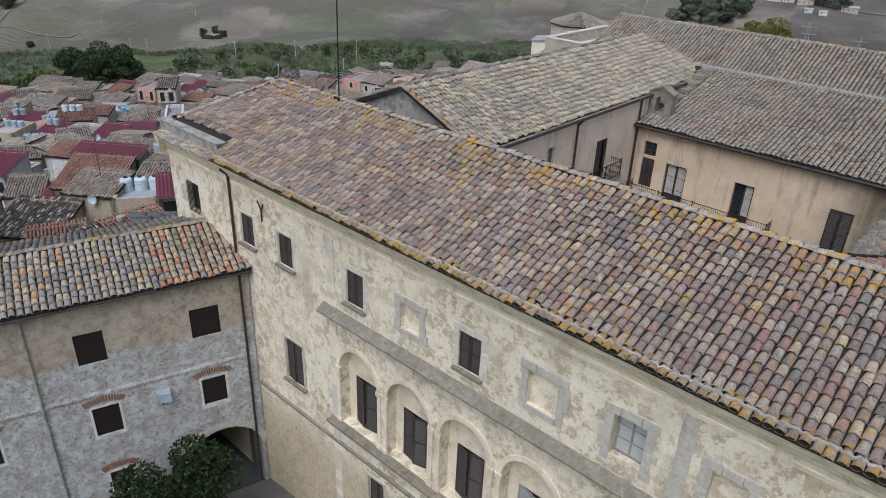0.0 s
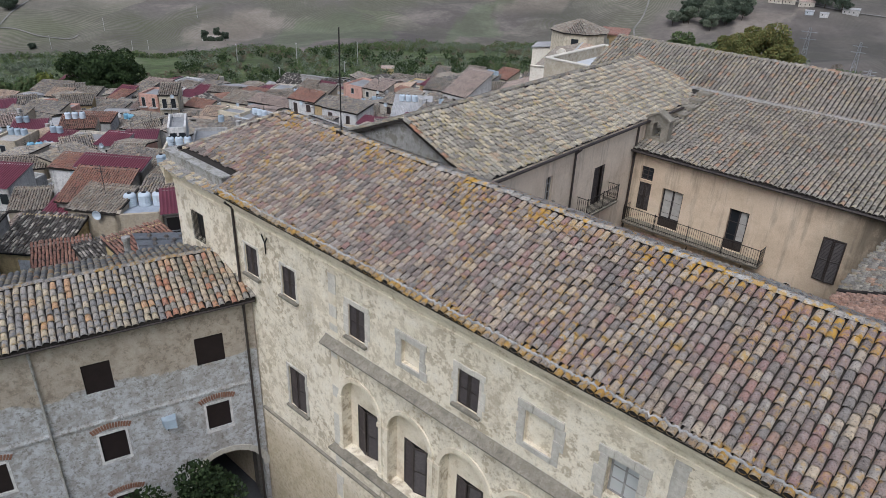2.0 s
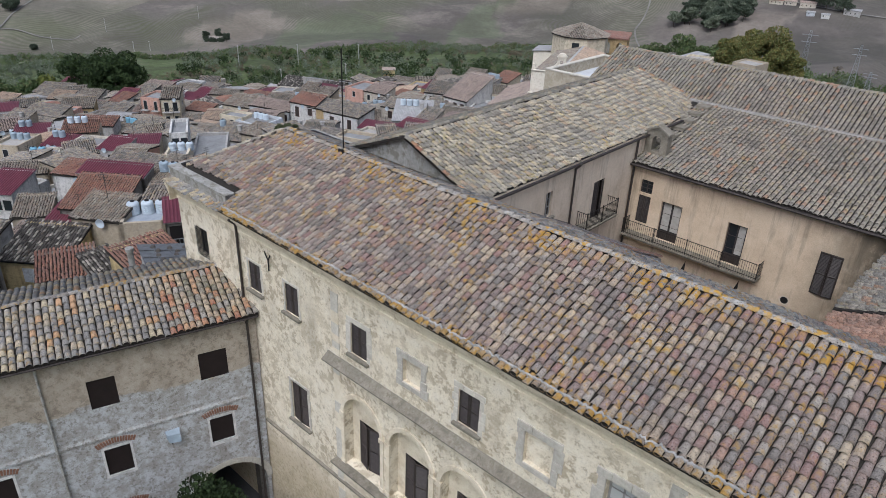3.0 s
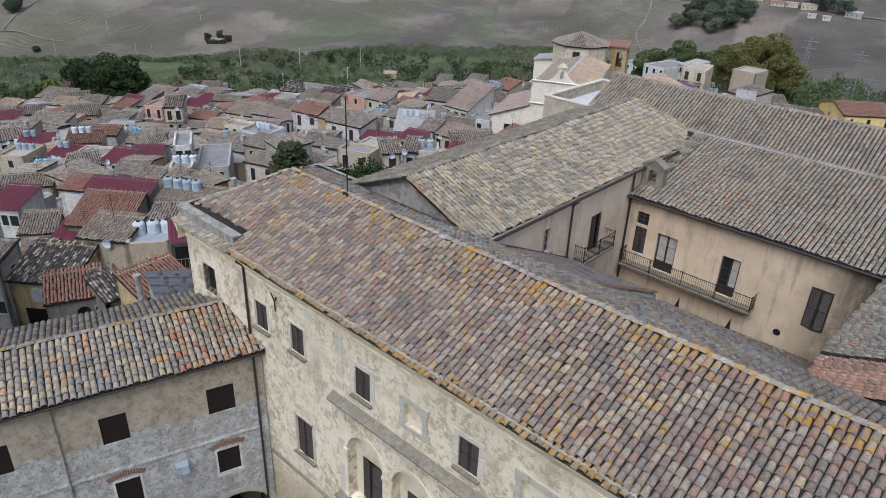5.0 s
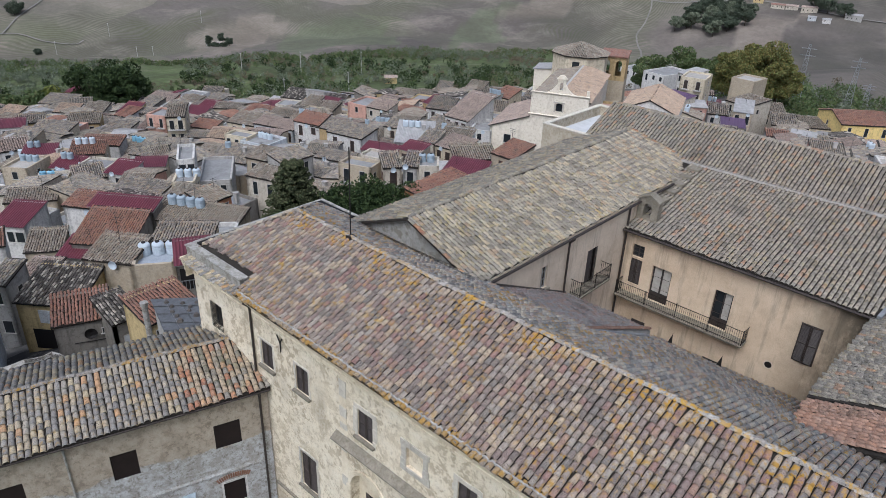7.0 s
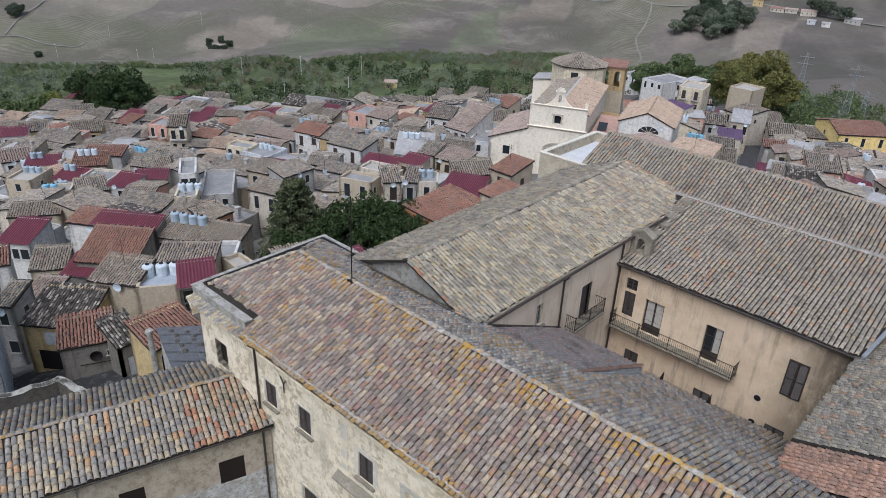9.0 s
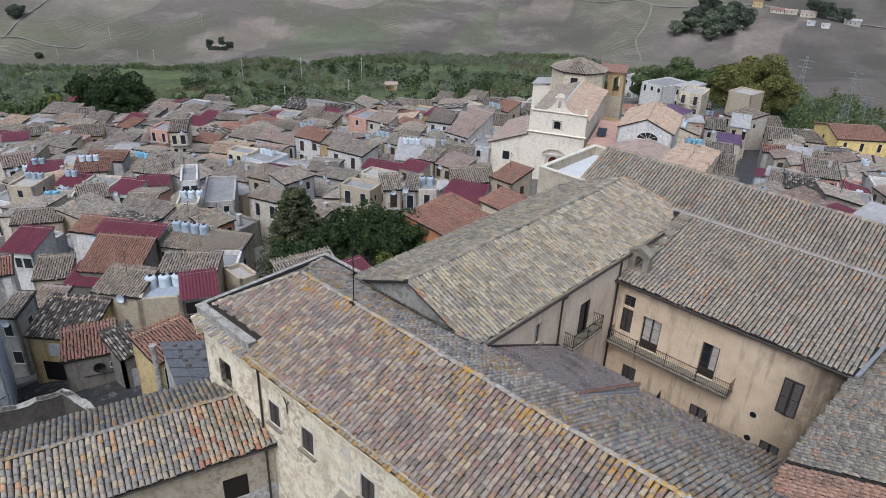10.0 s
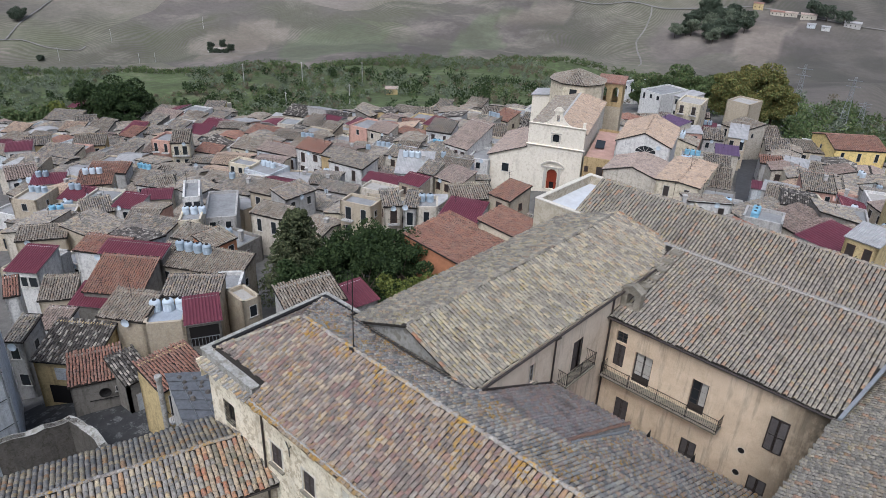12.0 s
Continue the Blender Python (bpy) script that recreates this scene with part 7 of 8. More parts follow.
while tries < 24000 and placed < 480:
    tries += 1
    a = rng.uniform(4, 76)
    edge = 292 if a > 60 else 238 if a > 30 else 205
    r = rng.uniform(52, edge)
    if rng.random() > r / edge:
        continue
    x, y = -r * math.sin(radians(a)), r * math.cos(radians(a))
    if x > -36 and y < 62 or a < 12 and r < 95 or r < 80:
        continue
    w, d = rng.uniform(4.5, 8.0), rng.uniform(5.0, 8.0)
    rad = math.hypot(w, d) / 2
    if any(math.hypot(x - k[0], y - k[1]) < (rad + k[2]) * 0.68 for k in HOUSES) or any(math.hypot(x - k[0], y - k[1]) < rad + k[2] for k in KEEP_OUT):
        continue
    turn = rng.choice((18, 24, 30, 38, 20)) + rng.uniform(-6, 6) + rng.choice((0, 0, 0, 90, -90))
    ca, sa = math.cos(radians(turn)), math.sin(radians(turn))
    rm = rng.choice(roofs)
    kind = "flat" if rm.startswith("flat") else rng.choice(("mono", "mono", "gable", "gable", "back", "cross"))
    if rng.random() < 0.6:
        side = rng.choice((-1, 1))
        ax, ay = side * (w / 2 + 1.5), rng.uniform(-0.2, 0.6) * d
        bx, by = x + ca * ax - sa * (ay - d / 2), y + sa * ax + ca * (ay - d / 2)
        if not any(math.hypot(bx - k[0], by - k[1]) < 3.4 + k[2] * 0.5 for k in HOUSES) and not any(math.hypot(bx - k[0], by - k[1]) < 2.5 + k[2] for k in KEEP_OUT):
            far_house(bx, by, turn + rng.choice((0, 0, 90)), rng.uniform(2.6, 4.4), rng.uniform(2.6, 4.2), rng.uniform(2.6, 4.6), rng.choice(("mono", "mono", "flat", "back")), rng.choice(("tile_town_tan", "tile_town_grey", "flat_grey", "sheet_grey", "tile_town_rose", "flat_pale")), rng.choice(walls), rng.uniform(0.1, 0.3), rng)
    nt = rng.choice((0, 0, 0, 1, 2, 3)) if kind == "flat" or kind == "mono" else 0
    if r > 172:
        HOUSES.append((x, y, rad, w, d, turn))
        far_house(x + sa * d / 2, y - ca * d / 2, turn, w, d, rng.uniform(4.0, 7.0), kind, rm, rng.choice(walls), rng.uniform(0.16, 0.28), rng)
        placed += 1
        continue
    house(x + sa * d / 2, y - ca * d / 2, turn, w, d, rng.uniform(4.0, 7.0), kind, rm, rng.choice(walls), rng.uniform(0.16, 0.28), rng.choice((1, 2, 2)), rng.choice((1, 2, 2, 3)), rng.choice(("white", "brown", "dark")), rng.random() < 0.3, 0, nt, rng.choice(("white", "grey", "grey", "grey", "blue", "white", "bright")), chimney=rng.random() < 0.25)
    placed += 1

far_me = as_mesh("far_houses", np.concatenate(FAR_V), [tuple(dict.fromkeys(q)) for q in np.concatenate(FAR_F).tolist()], [M[k] for k in FAR_MATS])
far_me.polygons.foreach_set("material_index", np.concatenate(FAR_I).astype(np.int32))
tagged(new("far_houses", far_me), "crowded small tiled houses of the lower town", "houses", "", "stuff")

# street surface between the houses
NA2, NR2 = 60, 90
az2, rr2 = np.radians(np.linspace(-85, 12, NA2)), np.linspace(18, 285, NR2)
A, R = np.meshgrid(az2, rr2)
gx, gy = (R * np.sin(A)).ravel(), (R * np.cos(A)).ravel()
V = np.stack([gx, gy, land_z(gx, gy) + 0.12], 1)
i, j = np.meshgrid(np.arange(NA2 - 1), np.arange(NR2 - 1))
q = np.stack([j * NA2 + i, j * NA2 + i + 1, (j + 1) * NA2 + i + 1, (j + 1) * NA2 + i], -1).reshape(-1, 4)
part("street", (V, q), M["paving"], None, "worn grey street surface between the houses", smooth=True, kind="structure", category="street")

ribbon("lane", [(-33, 108), (-36, 120), (-41.6, 135.3), (-49.1, 156.7), (-57, 179.7), (-63.7, 202.5), (-69, 218)], 4.4, M["asphalt"], "narrow asphalt lane between the houses")
ribbon("lane", [(-41.6, 135.3), (-36.8, 146), (-33, 156.4), (-30, 166)], 4.0, M["paving"], "short paved lane behind the houses")

# ---- trees ----
def leaf_mat(name, cols):
    m, t, b = nodes_of(name, 0.8, 0, 0.2)
    rnd = t.nodes.new("ShaderNodeNewGeometry").outputs["Random Per Island"]
    c = ramp(t, rnd, [(i / len(cols), k) for i, k in enumerate(cols)])
    # cloudy darkening puts shade within the crowns into the leaf colour
    n = noise_at(t, coords(t), 0.35, 3)
    c = mix(t, ramp(t, n, [(0.35, 0.5), (0.65, 0.0)]), c, tuple(k * 0.45 for k in cols[0]))
    t.links.new(c, b.inputs["Base Color"])
    return m
M["leaf_dark"] = leaf_mat("dark_green_leaves", [(0.018, 0.034, 0.012), (0.030, 0.050, 0.016), (0.045, 0.068, 0.022)])
M["leaf_bush"] = leaf_mat("glossy_bush_leaves", [(0.012, 0.022, 0.008), (0.024, 0.042, 0.013), (0.04, 0.062, 0.02), (0.018, 0.03, 0.01)])
M["leaf_lime"] = leaf_mat("yellow_green_leaves", [(0.11, 0.13, 0.025), (0.16, 0.17, 0.04), (0.085, 0.11, 0.025)])
M["leaf_olive"] = leaf_mat("olive_leaves", [(0.12, 0.145, 0.095), (0.18, 0.205, 0.14), (0.09, 0.115, 0.068), (0.21, 0.23, 0.17)])
M["leaf_scrub"] = leaf_mat("scrub_leaves", [(0.065, 0.10, 0.038), (0.11, 0.155, 0.055), (0.15, 0.155, 0.07), (0.08, 0.12, 0.045)])
M["leaf_autumn"] = leaf_mat("autumn_leaves", [(0.135, 0.15, 0.045), (0.18, 0.175, 0.055), (0.10, 0.13, 0.045), (0.19, 0.155, 0.05)])
M["leaf_rust"] = leaf_mat("rusty_scrub", [(0.19, 0.14, 0.09), (0.16, 0.135, 0.09), (0.13, 0.12, 0.08)])
# far hill trees: distance haze is mixed into these leaf colours
M["leaf_hill"] = leaf_mat("hazy_green_leaves", [(0.055, 0.075, 0.05), (0.075, 0.095, 0.062), (0.09, 0.11, 0.075)])
M["leaf_conifer"] = leaf_mat("conifer_needles", [(0.04, 0.055, 0.026), (0.075, 0.09, 0.042), (0.11, 0.12, 0.06)])
M["bark"] = plain("bark", (0.075, 0.058, 0.042), 0.95, 0, 0.4, 3.0, 0.6)

def leaves(centres, radii, per, size, seed):
    """Small tilted leaf clumps scattered through several lobes of a crown."""
    rng = np.random.default_rng(seed)
    P, S = [], []
    for c, r in zip(centres, radii):
        d = rng.normal(0, 1, (per, 3))
        d /= np.linalg.norm(d, axis=1)[:, None]
        rad = rng.uniform(0.55, 1.08, (per, 1)) ** 0.6
        P.append(np.array(c) + d * rad * np.array(r))
        S.append(rng.uniform(0.6, 1.35, per) * size)
    P, S = np.concatenate(P), np.concatenate(S)
    n = len(P)
    a = rng.normal(0, 1, (n, 3))
    a /= np.linalg.norm(a, axis=1)[:, None]
    b = np.cross(a, rng.normal(0, 1, (n, 3)))
    b /= np.linalg.norm(b, axis=1)[:, None]
    q = np.stack([P + a * S[:, None], P + b * S[:, None] * 0.55, P - a * S[:, None], P - b * S[:, None] * 0.55], 1)
    return q.reshape(-1, 3), np.arange(n * 4).reshape(-1, 4)

def tree(x, y, height, spread, mat="leaf_dark", shape="round", seed=1, dense=1.0, size=0.3, label="", base=None):
    z = float(land_z(x, y)) if base is None else base
    ob = thing("tree", (x, y, z), 0, label or "leafy green tree between houses", "tree", "trees")
    rng = random.Random(seed)
    g = Geo()
    top = height * (0.92 if shape == "conifer" else 0.62)
    pts = [Vector((0, 0, -0.5)), Vector((rng.uniform(-0.2, 0.2), rng.uniform(-0.2, 0.2), top * 0.5)), Vector((rng.uniform(-0.3, 0.3), rng.uniform(-0.3, 0.3), top))]
    r = max(0.12, height * 0.026)
    g.tube(pts[0], pts[1], r * 1.2, 7, r * 0.8)
    g.tube(pts[1], pts[2], r * 0.8, 7, r * 0.3)
    cs, rs = [], []
    if shape == "conifer":
        k = 0
        zz = height * 0.12
        while zz < height:
            f = 1 - zz / height
            ln = spread * (0.12 + f ** 0.8)
            for i in range(7):
                a = k * 0.7 + math.tau * i / 7 + rng.uniform(-0.2, 0.2)
                tip = Vector((math.cos(a) * ln, math.sin(a) * ln, zz + 0.02 * height + ln * 0.10))
                g.tube((0, 0, zz), tip, r * 0.25 * (f + 0.2), 5, 0.02)
                for s in (0.35, 0.65, 0.95):
                    cs.append((tip.x * s, tip.y * s, zz + (tip.z - zz) * s))
                    rs.append((ln * 0.20 + 0.15, ln * 0.20 + 0.15, 0.25 + 0.1 * f))
            zz += height * 0.055
            k += 1
        per = int(26 * dense)
    else:
        lobes = 16 if shape == "round" else 22
        for i in range(lobes):
            a = rng.uniform(0, math.tau)
            f = math.sqrt(rng.random())
            h = height * rng.uniform(0.34, 0.93)
            k = math.sqrt(max(0.05, 1 - ((h / height - 0.58) / 0.5) ** 2))
            c = Vector((math.cos(a) * spread * f * k * 0.8, math.sin(a) * spread * f * k * 0.8, h))
            cs.append(tuple(c))
            rr = spread * rng.uniform(0.26, 0.44)
            rs.append((rr, rr, rr * rng.uniform(0.6, 0.85)))
            g.tube(pts[1] + (pts[2] - pts[1]) * rng.random(), c, r * 0.35, 5, 0.03)
        per = int(150 * dense)
    part("trunk", g, M["bark"], ob, local=True)
    part("crown", leaves(cs, rs, per, size, seed), M[mat], ob, local=True)
    return ob

tree(-62.5, 43.5, 13.8, 4.8, "leaf_conifer", "conifer", 3, 2.4, 0.2, "tall dark araucaria-like conifer in a walled garden")
for i, (x, y, h, s) in enumerate(((-63, 49, 9.2, 4.5), (-60, 53, 9.0, 4.6), (-57, 51, 8.8, 4.2), (-58, 46, 8.8, 4.2), (-55.5, 54.5, 9.2, 4.2), (-53, 51.5, 8.6, 3.8), (-59, 42, 8.0, 3.8), (-66, 47, 8.6, 4.0), (-54, 47, 8.0, 3.8))):
    tree(x, y, h, s, "leaf_dark", "round", 20 + i, 2.8, 0.21, "dense dark green garden tree")
for i, (x, y, h, s) in enumerate(((-46, 44.5, 8.5, 3.4), (-44.2, 47.5, 8.3, 3.0))):
    tree(x, y, h, s, "leaf_lime", "round", 40 + i, 2.2, 0.16, "yellow-green leafy tree behind the palazzo")
for i, (x, y, h, s) in enumerate(((-262, 98, 18, 9), (-252, 104, 19, 10), (-246, 98, 17, 8), (-258, 106, 17, 9), (-239, 99, 12, 6))):
    tree(x, y, h, s, "leaf_dark", "round", 50 + i, 2.2, 0.52, "tall dark pine at the town's edge")
for i, (x, y, h, s) in enumerate(((-272, 88, 12, 7), (-278, 82, 11, 7), (-283, 76, 10, 6))):
    tree(x, y, h, s, "leaf_lime" if i == 0 else "leaf_scrub", "round", 60 + i, 1.0, 0.6, "olive-green tree at the town's edge")
for i, (x, y, h, s) in enumerate(((-77, 214, 17, 7.5), (-70.5, 217, 19.5, 8.5), (-66, 219, 16, 6.5), (-70, 209, 13, 6))):
    tree(x, y, h, s, "leaf_autumn", "wide", 70 + i, 5.0, 0.36, "huge spreading tree with yellowing foliage")
for i, (x, y, h, s) in enumerate(((-112, 232, 14, 6), (-104, 238, 16, 6), (-96, 236, 13, 6), (-118, 238, 13, 6), (-90, 240, 13, 7))):
    tree(x, y, h, s, "leaf_scrub", "round", 80 + i, 2.4, 0.4, "green tree behind the church quarter")

tree(-22.2, 8.9, 5.7, 3.0, "leaf_bush", "wide", 90, 4.5, 0.11, "bushy dark green tree before the arched passage", STREET)
for i, (x, y, h, s) in enumerate(((-31.5, 150, 3.6, 2.2), (-28.5, 154, 3.2, 2.2), (-22.5, 139, 3.4, 2.3), (-20, 136, 3.0, 2.2), (-27.5, 133, 4.5, 1.9), (-19.5, 146, 3.4, 2.4), (-23.5, 155, 3.4, 2.4), (-36, 171, 4, 2.5))):
    tree(x, y, h, s, "leaf_scrub" if i % 2 else "leaf_dark", "round", 100 + i, 1.6, 0.2, "low green bush in a hillside garden")
# wood and lone clumps on the far hill
for i in range(30):
    rr = random.Random(300 + i)
    tree(-256 + rr.uniform(-26, 26), 632 + rr.uniform(-30, 30), rr.uniform(11, 15), rr.uniform(6, 8), "leaf_hill" if i % 3 else "leaf_olive", "round", 300 + i, 1.0, 0.75, "grey-green tree of a small hillside wood")
for i, (x, y, h, s) in enumerate(((-546, 316, 11, 3), (-553, 309, 8, 3), (-537, 318, 7, 3), (-542, 308.5, 3, 3.5), (-547, 306, 3, 3.5), (-536, 312, 3, 3), (-196, 694, 15, 9), (-184, 690, 13, 9), (-170, 690, 11, 8), (-716, 214, 10, 7), (-722, 220, 9, 6), (-622, 196, 4, 3), (-240, 700, 10, 7))):
    tree(x, y, h, s, "leaf_hill", "round", 330 + i, 0.8, 0.7, "dark lone tree clump on the ploughed hillside")

# olive groves and scrub on the valley side, past counting
rng = np.random.default_rng(77)
def grove(name, mat, n, amin, amax, rmin, rmax, size, seed, label, cond=None):
    rng = np.random.default_rng(seed)
    a = np.radians(rng.uniform(amin, amax, n))
    r = np.sqrt(rng.uniform(rmin ** 2, rmax ** 2, n))
    x, y = -r * np.sin(a), r * np.cos(a)
    inside = r < grove_end(x, y) + 10
    x, y = x[inside], y[inside]
    n = x.size
    clump = np.sin(x * 0.035 + 2 * np.sin(y * 0.02)) * np.sin(y * 0.04 + seed)
    clear = np.sin(x * 0.027 + 1.6 * np.sin(y * 0.031) + 0.8) * np.sin(y * 0.022 - x * 0.011 + 1.3 * np.sin(x * 0.017))
    k = (clump > rng.uniform(-1.1, 0.4, n)) & (clear < rng.normal(0.27, 0.14, n))
    x, y = x[k], y[k]
    z = land_z(x, y)
    s = rng.uniform(0.55, 1.35, x.size) * size
    cs, rs = [], []
    for i in range(x.size):
        for j in range(3):
            o = rng.normal(0, 0.34, 3) * s[i]
            cs.append((x[i] + o[0], y[i] + o[1], z[i] + s[i] * (0.7 + 0.22 * j)))
            rs.append((s[i] * 0.62, s[i] * 0.62, s[i] * 0.5))
    v, f = leaves(cs, rs, 27, size * 0.17, seed + 1)
    part(name, (v, f), M[mat], None, label, kind="stuff", category="grove")
grove("olive_grove", "leaf_olive", 4200, 6, 78, 255, 580, 2.5, 5, "grey-green olive trees on the valley slope")
grove("scrub", "leaf_scrub", 2600, 4, 78, 250, 580, 2.5, 6, "dark green scrub and hedges in the valley")
grove("autumn_scrub", "leaf_rust", 1900, 8, 70, 280, 560, 2.0, 7, "rust-brown autumn scrub in the valley")
grove("edge_shrubs", "leaf_dark", 420, 20, 78, 250, 420, 3.4, 8, "dark trees and shrubs beyond the town's edge")
grove("valley_scrub", "leaf_scrub", 900, 0, 20, 222, 330, 2.6, 12, "green scrub on the slope below the lane")
# a belt of bushes where the groves meet the fields
rng = np.random.default_rng(9)
a = np.radians(rng.uniform(20, 78, 520))
ex, ey = -np.sin(a), np.cos(a)
r = grove_end(ex, ey) + rng.normal(0, 7, a.size)
s = rng.uniform(1.2, 3.0, a.size)
cs = list(zip(ex * r, ey * r, land_z(ex * r, ey * r) + s * 0.7))
part("field_hedge", leaves(cs, [(k, k, k * 0.75) for k in s], 44, 0.6, 10), M["leaf_scrub"], None, "ragged green hedge below the ploughed hill", kind="stuff", category="hedge")

# ---- fittings of the palazzo ----
def rail(parent, fr, u0, u1, z, depth, name="balcony", label="", floor_mat="ledge"):
    """A balcony: slab, brackets and an iron railing of thin uprights."""
    b = part(name, Geo().box(u0, u1, 0, depth, z - 0.14, z, fr).box(u0 - 0.03, u1 + 0.03, 0, depth + 0.04, z - 0.05, z + 0.01, fr), M[floor_mat], parent, label)
    g = Geo()
    n = int((u1 - u0) / 0.12)
    for i in range(n + 1):
        u = u0 + 0.02 + (u1 - u0 - 0.04) * i / n
        g.box(u - 0.008, u + 0.008, depth - 0.035, depth - 0.019, z, z + 0.92, fr)
    for u in (u0 + 0.02, u1 - 0.02):
        for j in range(int(depth / 0.12)):
            d = 0.06 + j * 0.12
            g.box(u - 0.008, u + 0.008, d - 0.008, d + 0.008, z, z + 0.92, fr)
        for zz in (0.12, 0.92):
            g.box(u - 0.012, u + 0.012, 0, depth - 0.015, z + zz - 0.012, z + zz + 0.012, fr)
    for zz in (0.12, 0.92):
        g.box(u0, u1, depth - 0.04, depth - 0.012, z + zz - 0.014, z + zz + 0.014, fr)
    k = max(2, int((u1 - u0) / 2.0))
    for i in range(k + 1):
        u = u0 + 0.02 + (u1 - u0 - 0.04) * i / k
        g.box(u - 0.02, u + 0.02, depth - 0.047, depth - 0.007, z, z + 1.0, fr)
    part("railing", g, M["iron"], b, "thin dark iron railing")
    g = Geo()
    for i in range(k + 2):
        u = u0 + 0.15 + (u1 - u0 - 0.3) * i / (k + 1)
        g.add([fr.p(u + s, d, zz) for s in (-0.05, 0.05) for d, zz in ((0, z - 0.14), (depth * 0.8, z - 0.14), (0, z - 0.42))], [(0, 1, 2), (3, 5, 4), (0, 3, 4, 1), (1, 4, 5, 2), (2, 5, 3, 0)])
    part("bracket", g, M["court_grey"], b)
    return b

rail(palazzo, FB, -17.1, -9.1, 2.33, 0.78, label="long narrow balcony with dark iron railing")
rail(palazzo, FA, 30.3, 33.5, 4.2, 0.7, label="small balcony with dark iron railing")
def downpipe(parent, pts, r=0.055, mat="pipe"):
    g = Geo()
    for a, b in zip(pts, pts[1:]):
        g.tube(a, b, r, 8)
    for p in pts[1:-1]:
        g.tube(Vector(p) - Z * 0.05, Vector(p) + Z * 0.05, r * 1.25, 8)
    part("downpipe", g, M[mat], parent)
downpipe(palazzo, [(-17.28, 35.85, 8.0), (-17.28, 35.85, -4.8)], 0.07)
downpipe(palazzo, [(-17.0, 29.45, 8.05), (-17.28, 29.45, 7.75), (-17.28, 29.45, 4.4)], 0.06)
downpipe(palazzo, [(-24.55, 14.0, 7.3), (-24.55, 14.31, 7.0), (-24.55, 14.31, 2.9)], 0.06)
part("gutter", Geo().tube((-17.2, 21.9, 7.98), (-17.2, 45.0, 7.98), 0.075, 8), M["pipe"], palazzo)
part("gutter", Geo().tube((-17.4, 35.6, 6.5), (-3.6, 35.6, 6.5), 0.075, 8), M["pipe"], palazzo)
part("flashing", Geo().add([(-3.6, 35.6, 6.75), (-2.45, 44.3, 8.62), (-2.25, 44.3, 8.62), (-3.4, 35.6, 6.75), (-3.6, 35.6, 6.6), (-2.45, 44.3, 8.45), (-2.25, 44.3, 8.45), (-3.4, 35.6, 6.6)], [(0, 1, 2, 3), (4, 5, 6, 7), (0, 3, 7, 4), (0, 1, 5, 4), (2, 3, 7, 6)]), M["zinc"], palazzo, "grey sheet-metal verge flashing")
for i in range(6):
    y = 38.0 + i * 1.05
    zz = BZ + (y - BY) * (PZ - BZ) / (PY - BY) + 0.12
    part("stone_step", Geo().box(-17.4, -16.6, y, y + 0.85, zz, zz + 0.14), M["ledge"], palazzo, "stone slab stepping up beside the roof")
# little bell gable on the courtyard roof
g = Geo()
cf = Fr((-16.7, 36.9, 0), X, -Y)
wall(g, cf, -0.68, 0.68, 6.7, 8.15, [(-0.26, 0.26, 7.1, 7.75, 0.26)], 0.5, True, lambda u: 8.15 + 0.35 * (1 - abs(u) / 0.68))
part("bell_gable", g, M["ledge"], palazzo, "small worn stone bell gable")
g = Geo()
for s in (-1, 1):
    g.add([cf.p(s * 0.75, 0.08, 8.12), cf.p(0, 0.08, 8.53), cf.p(0, -0.58, 8.53), cf.p(s * 0.75, -0.58, 8.12), cf.p(s * 0.75, 0.08, 8.24), cf.p(0, 0.08, 8.65), cf.p(0, -0.58, 8.65), cf.p(s * 0.75, -0.58, 8.24)], [(0, 1, 2, 3), (4, 5, 6, 7), (0, 1, 5, 4), (2, 3, 7, 6), (0, 3, 7, 4)])
part("bell_gable_cap", g, M["ledge"], palazzo)
# round vents in the courtyard wall
for x, zz in ((-7.66, 1.47), (-7.6, -0.22)):
    g = Geo()
    n = 16
    for k in range(n):
        a, b = math.tau * k / n, math.tau * (k + 1) / n
        for r0, r1, d0, d1 in ((0.2, 0.27, 0.0, 0.03),):
            vs = [FB.p(x + r * math.cos(q), d1, zz + r * math.sin(q)) for r in (r0, r1) for q in (a, b)]
            g.quad(vs[0], vs[1], vs[3], vs[2])
    v = part("vent", g, M["court_grey"], palazzo, "round wall vent")
    # black disc painted as the shade inside the vent
    part("opening", Geo().tube(FB.p(x, 0.005, zz), FB.p(x, 0.02, zz), 0.2, 16), M["dark"], v)
# curtains' pale glass in the balcony doors
for a, b in ((-15.3, -14.05), (-11.4, -10.35)):
    m2 = (a + b) / 2
    for k, (u0, u1) in enumerate(((a + 0.1, m2 - 0.06), (m2 + 0.06, b - 0.1))):
        if a < -12 or k == 1:
            part("curtain", Geo().box(u0, u1, -0.205, -0.19, 2.95, 4.6, FB), M["curtain"], palazzo, "pale curtain behind the door glass")
    part("door_panel", Geo().box(a + 0.08, b - 0.08, -0.21, -0.18, 2.37, 2.9, FB), M["shutter"], palazzo)
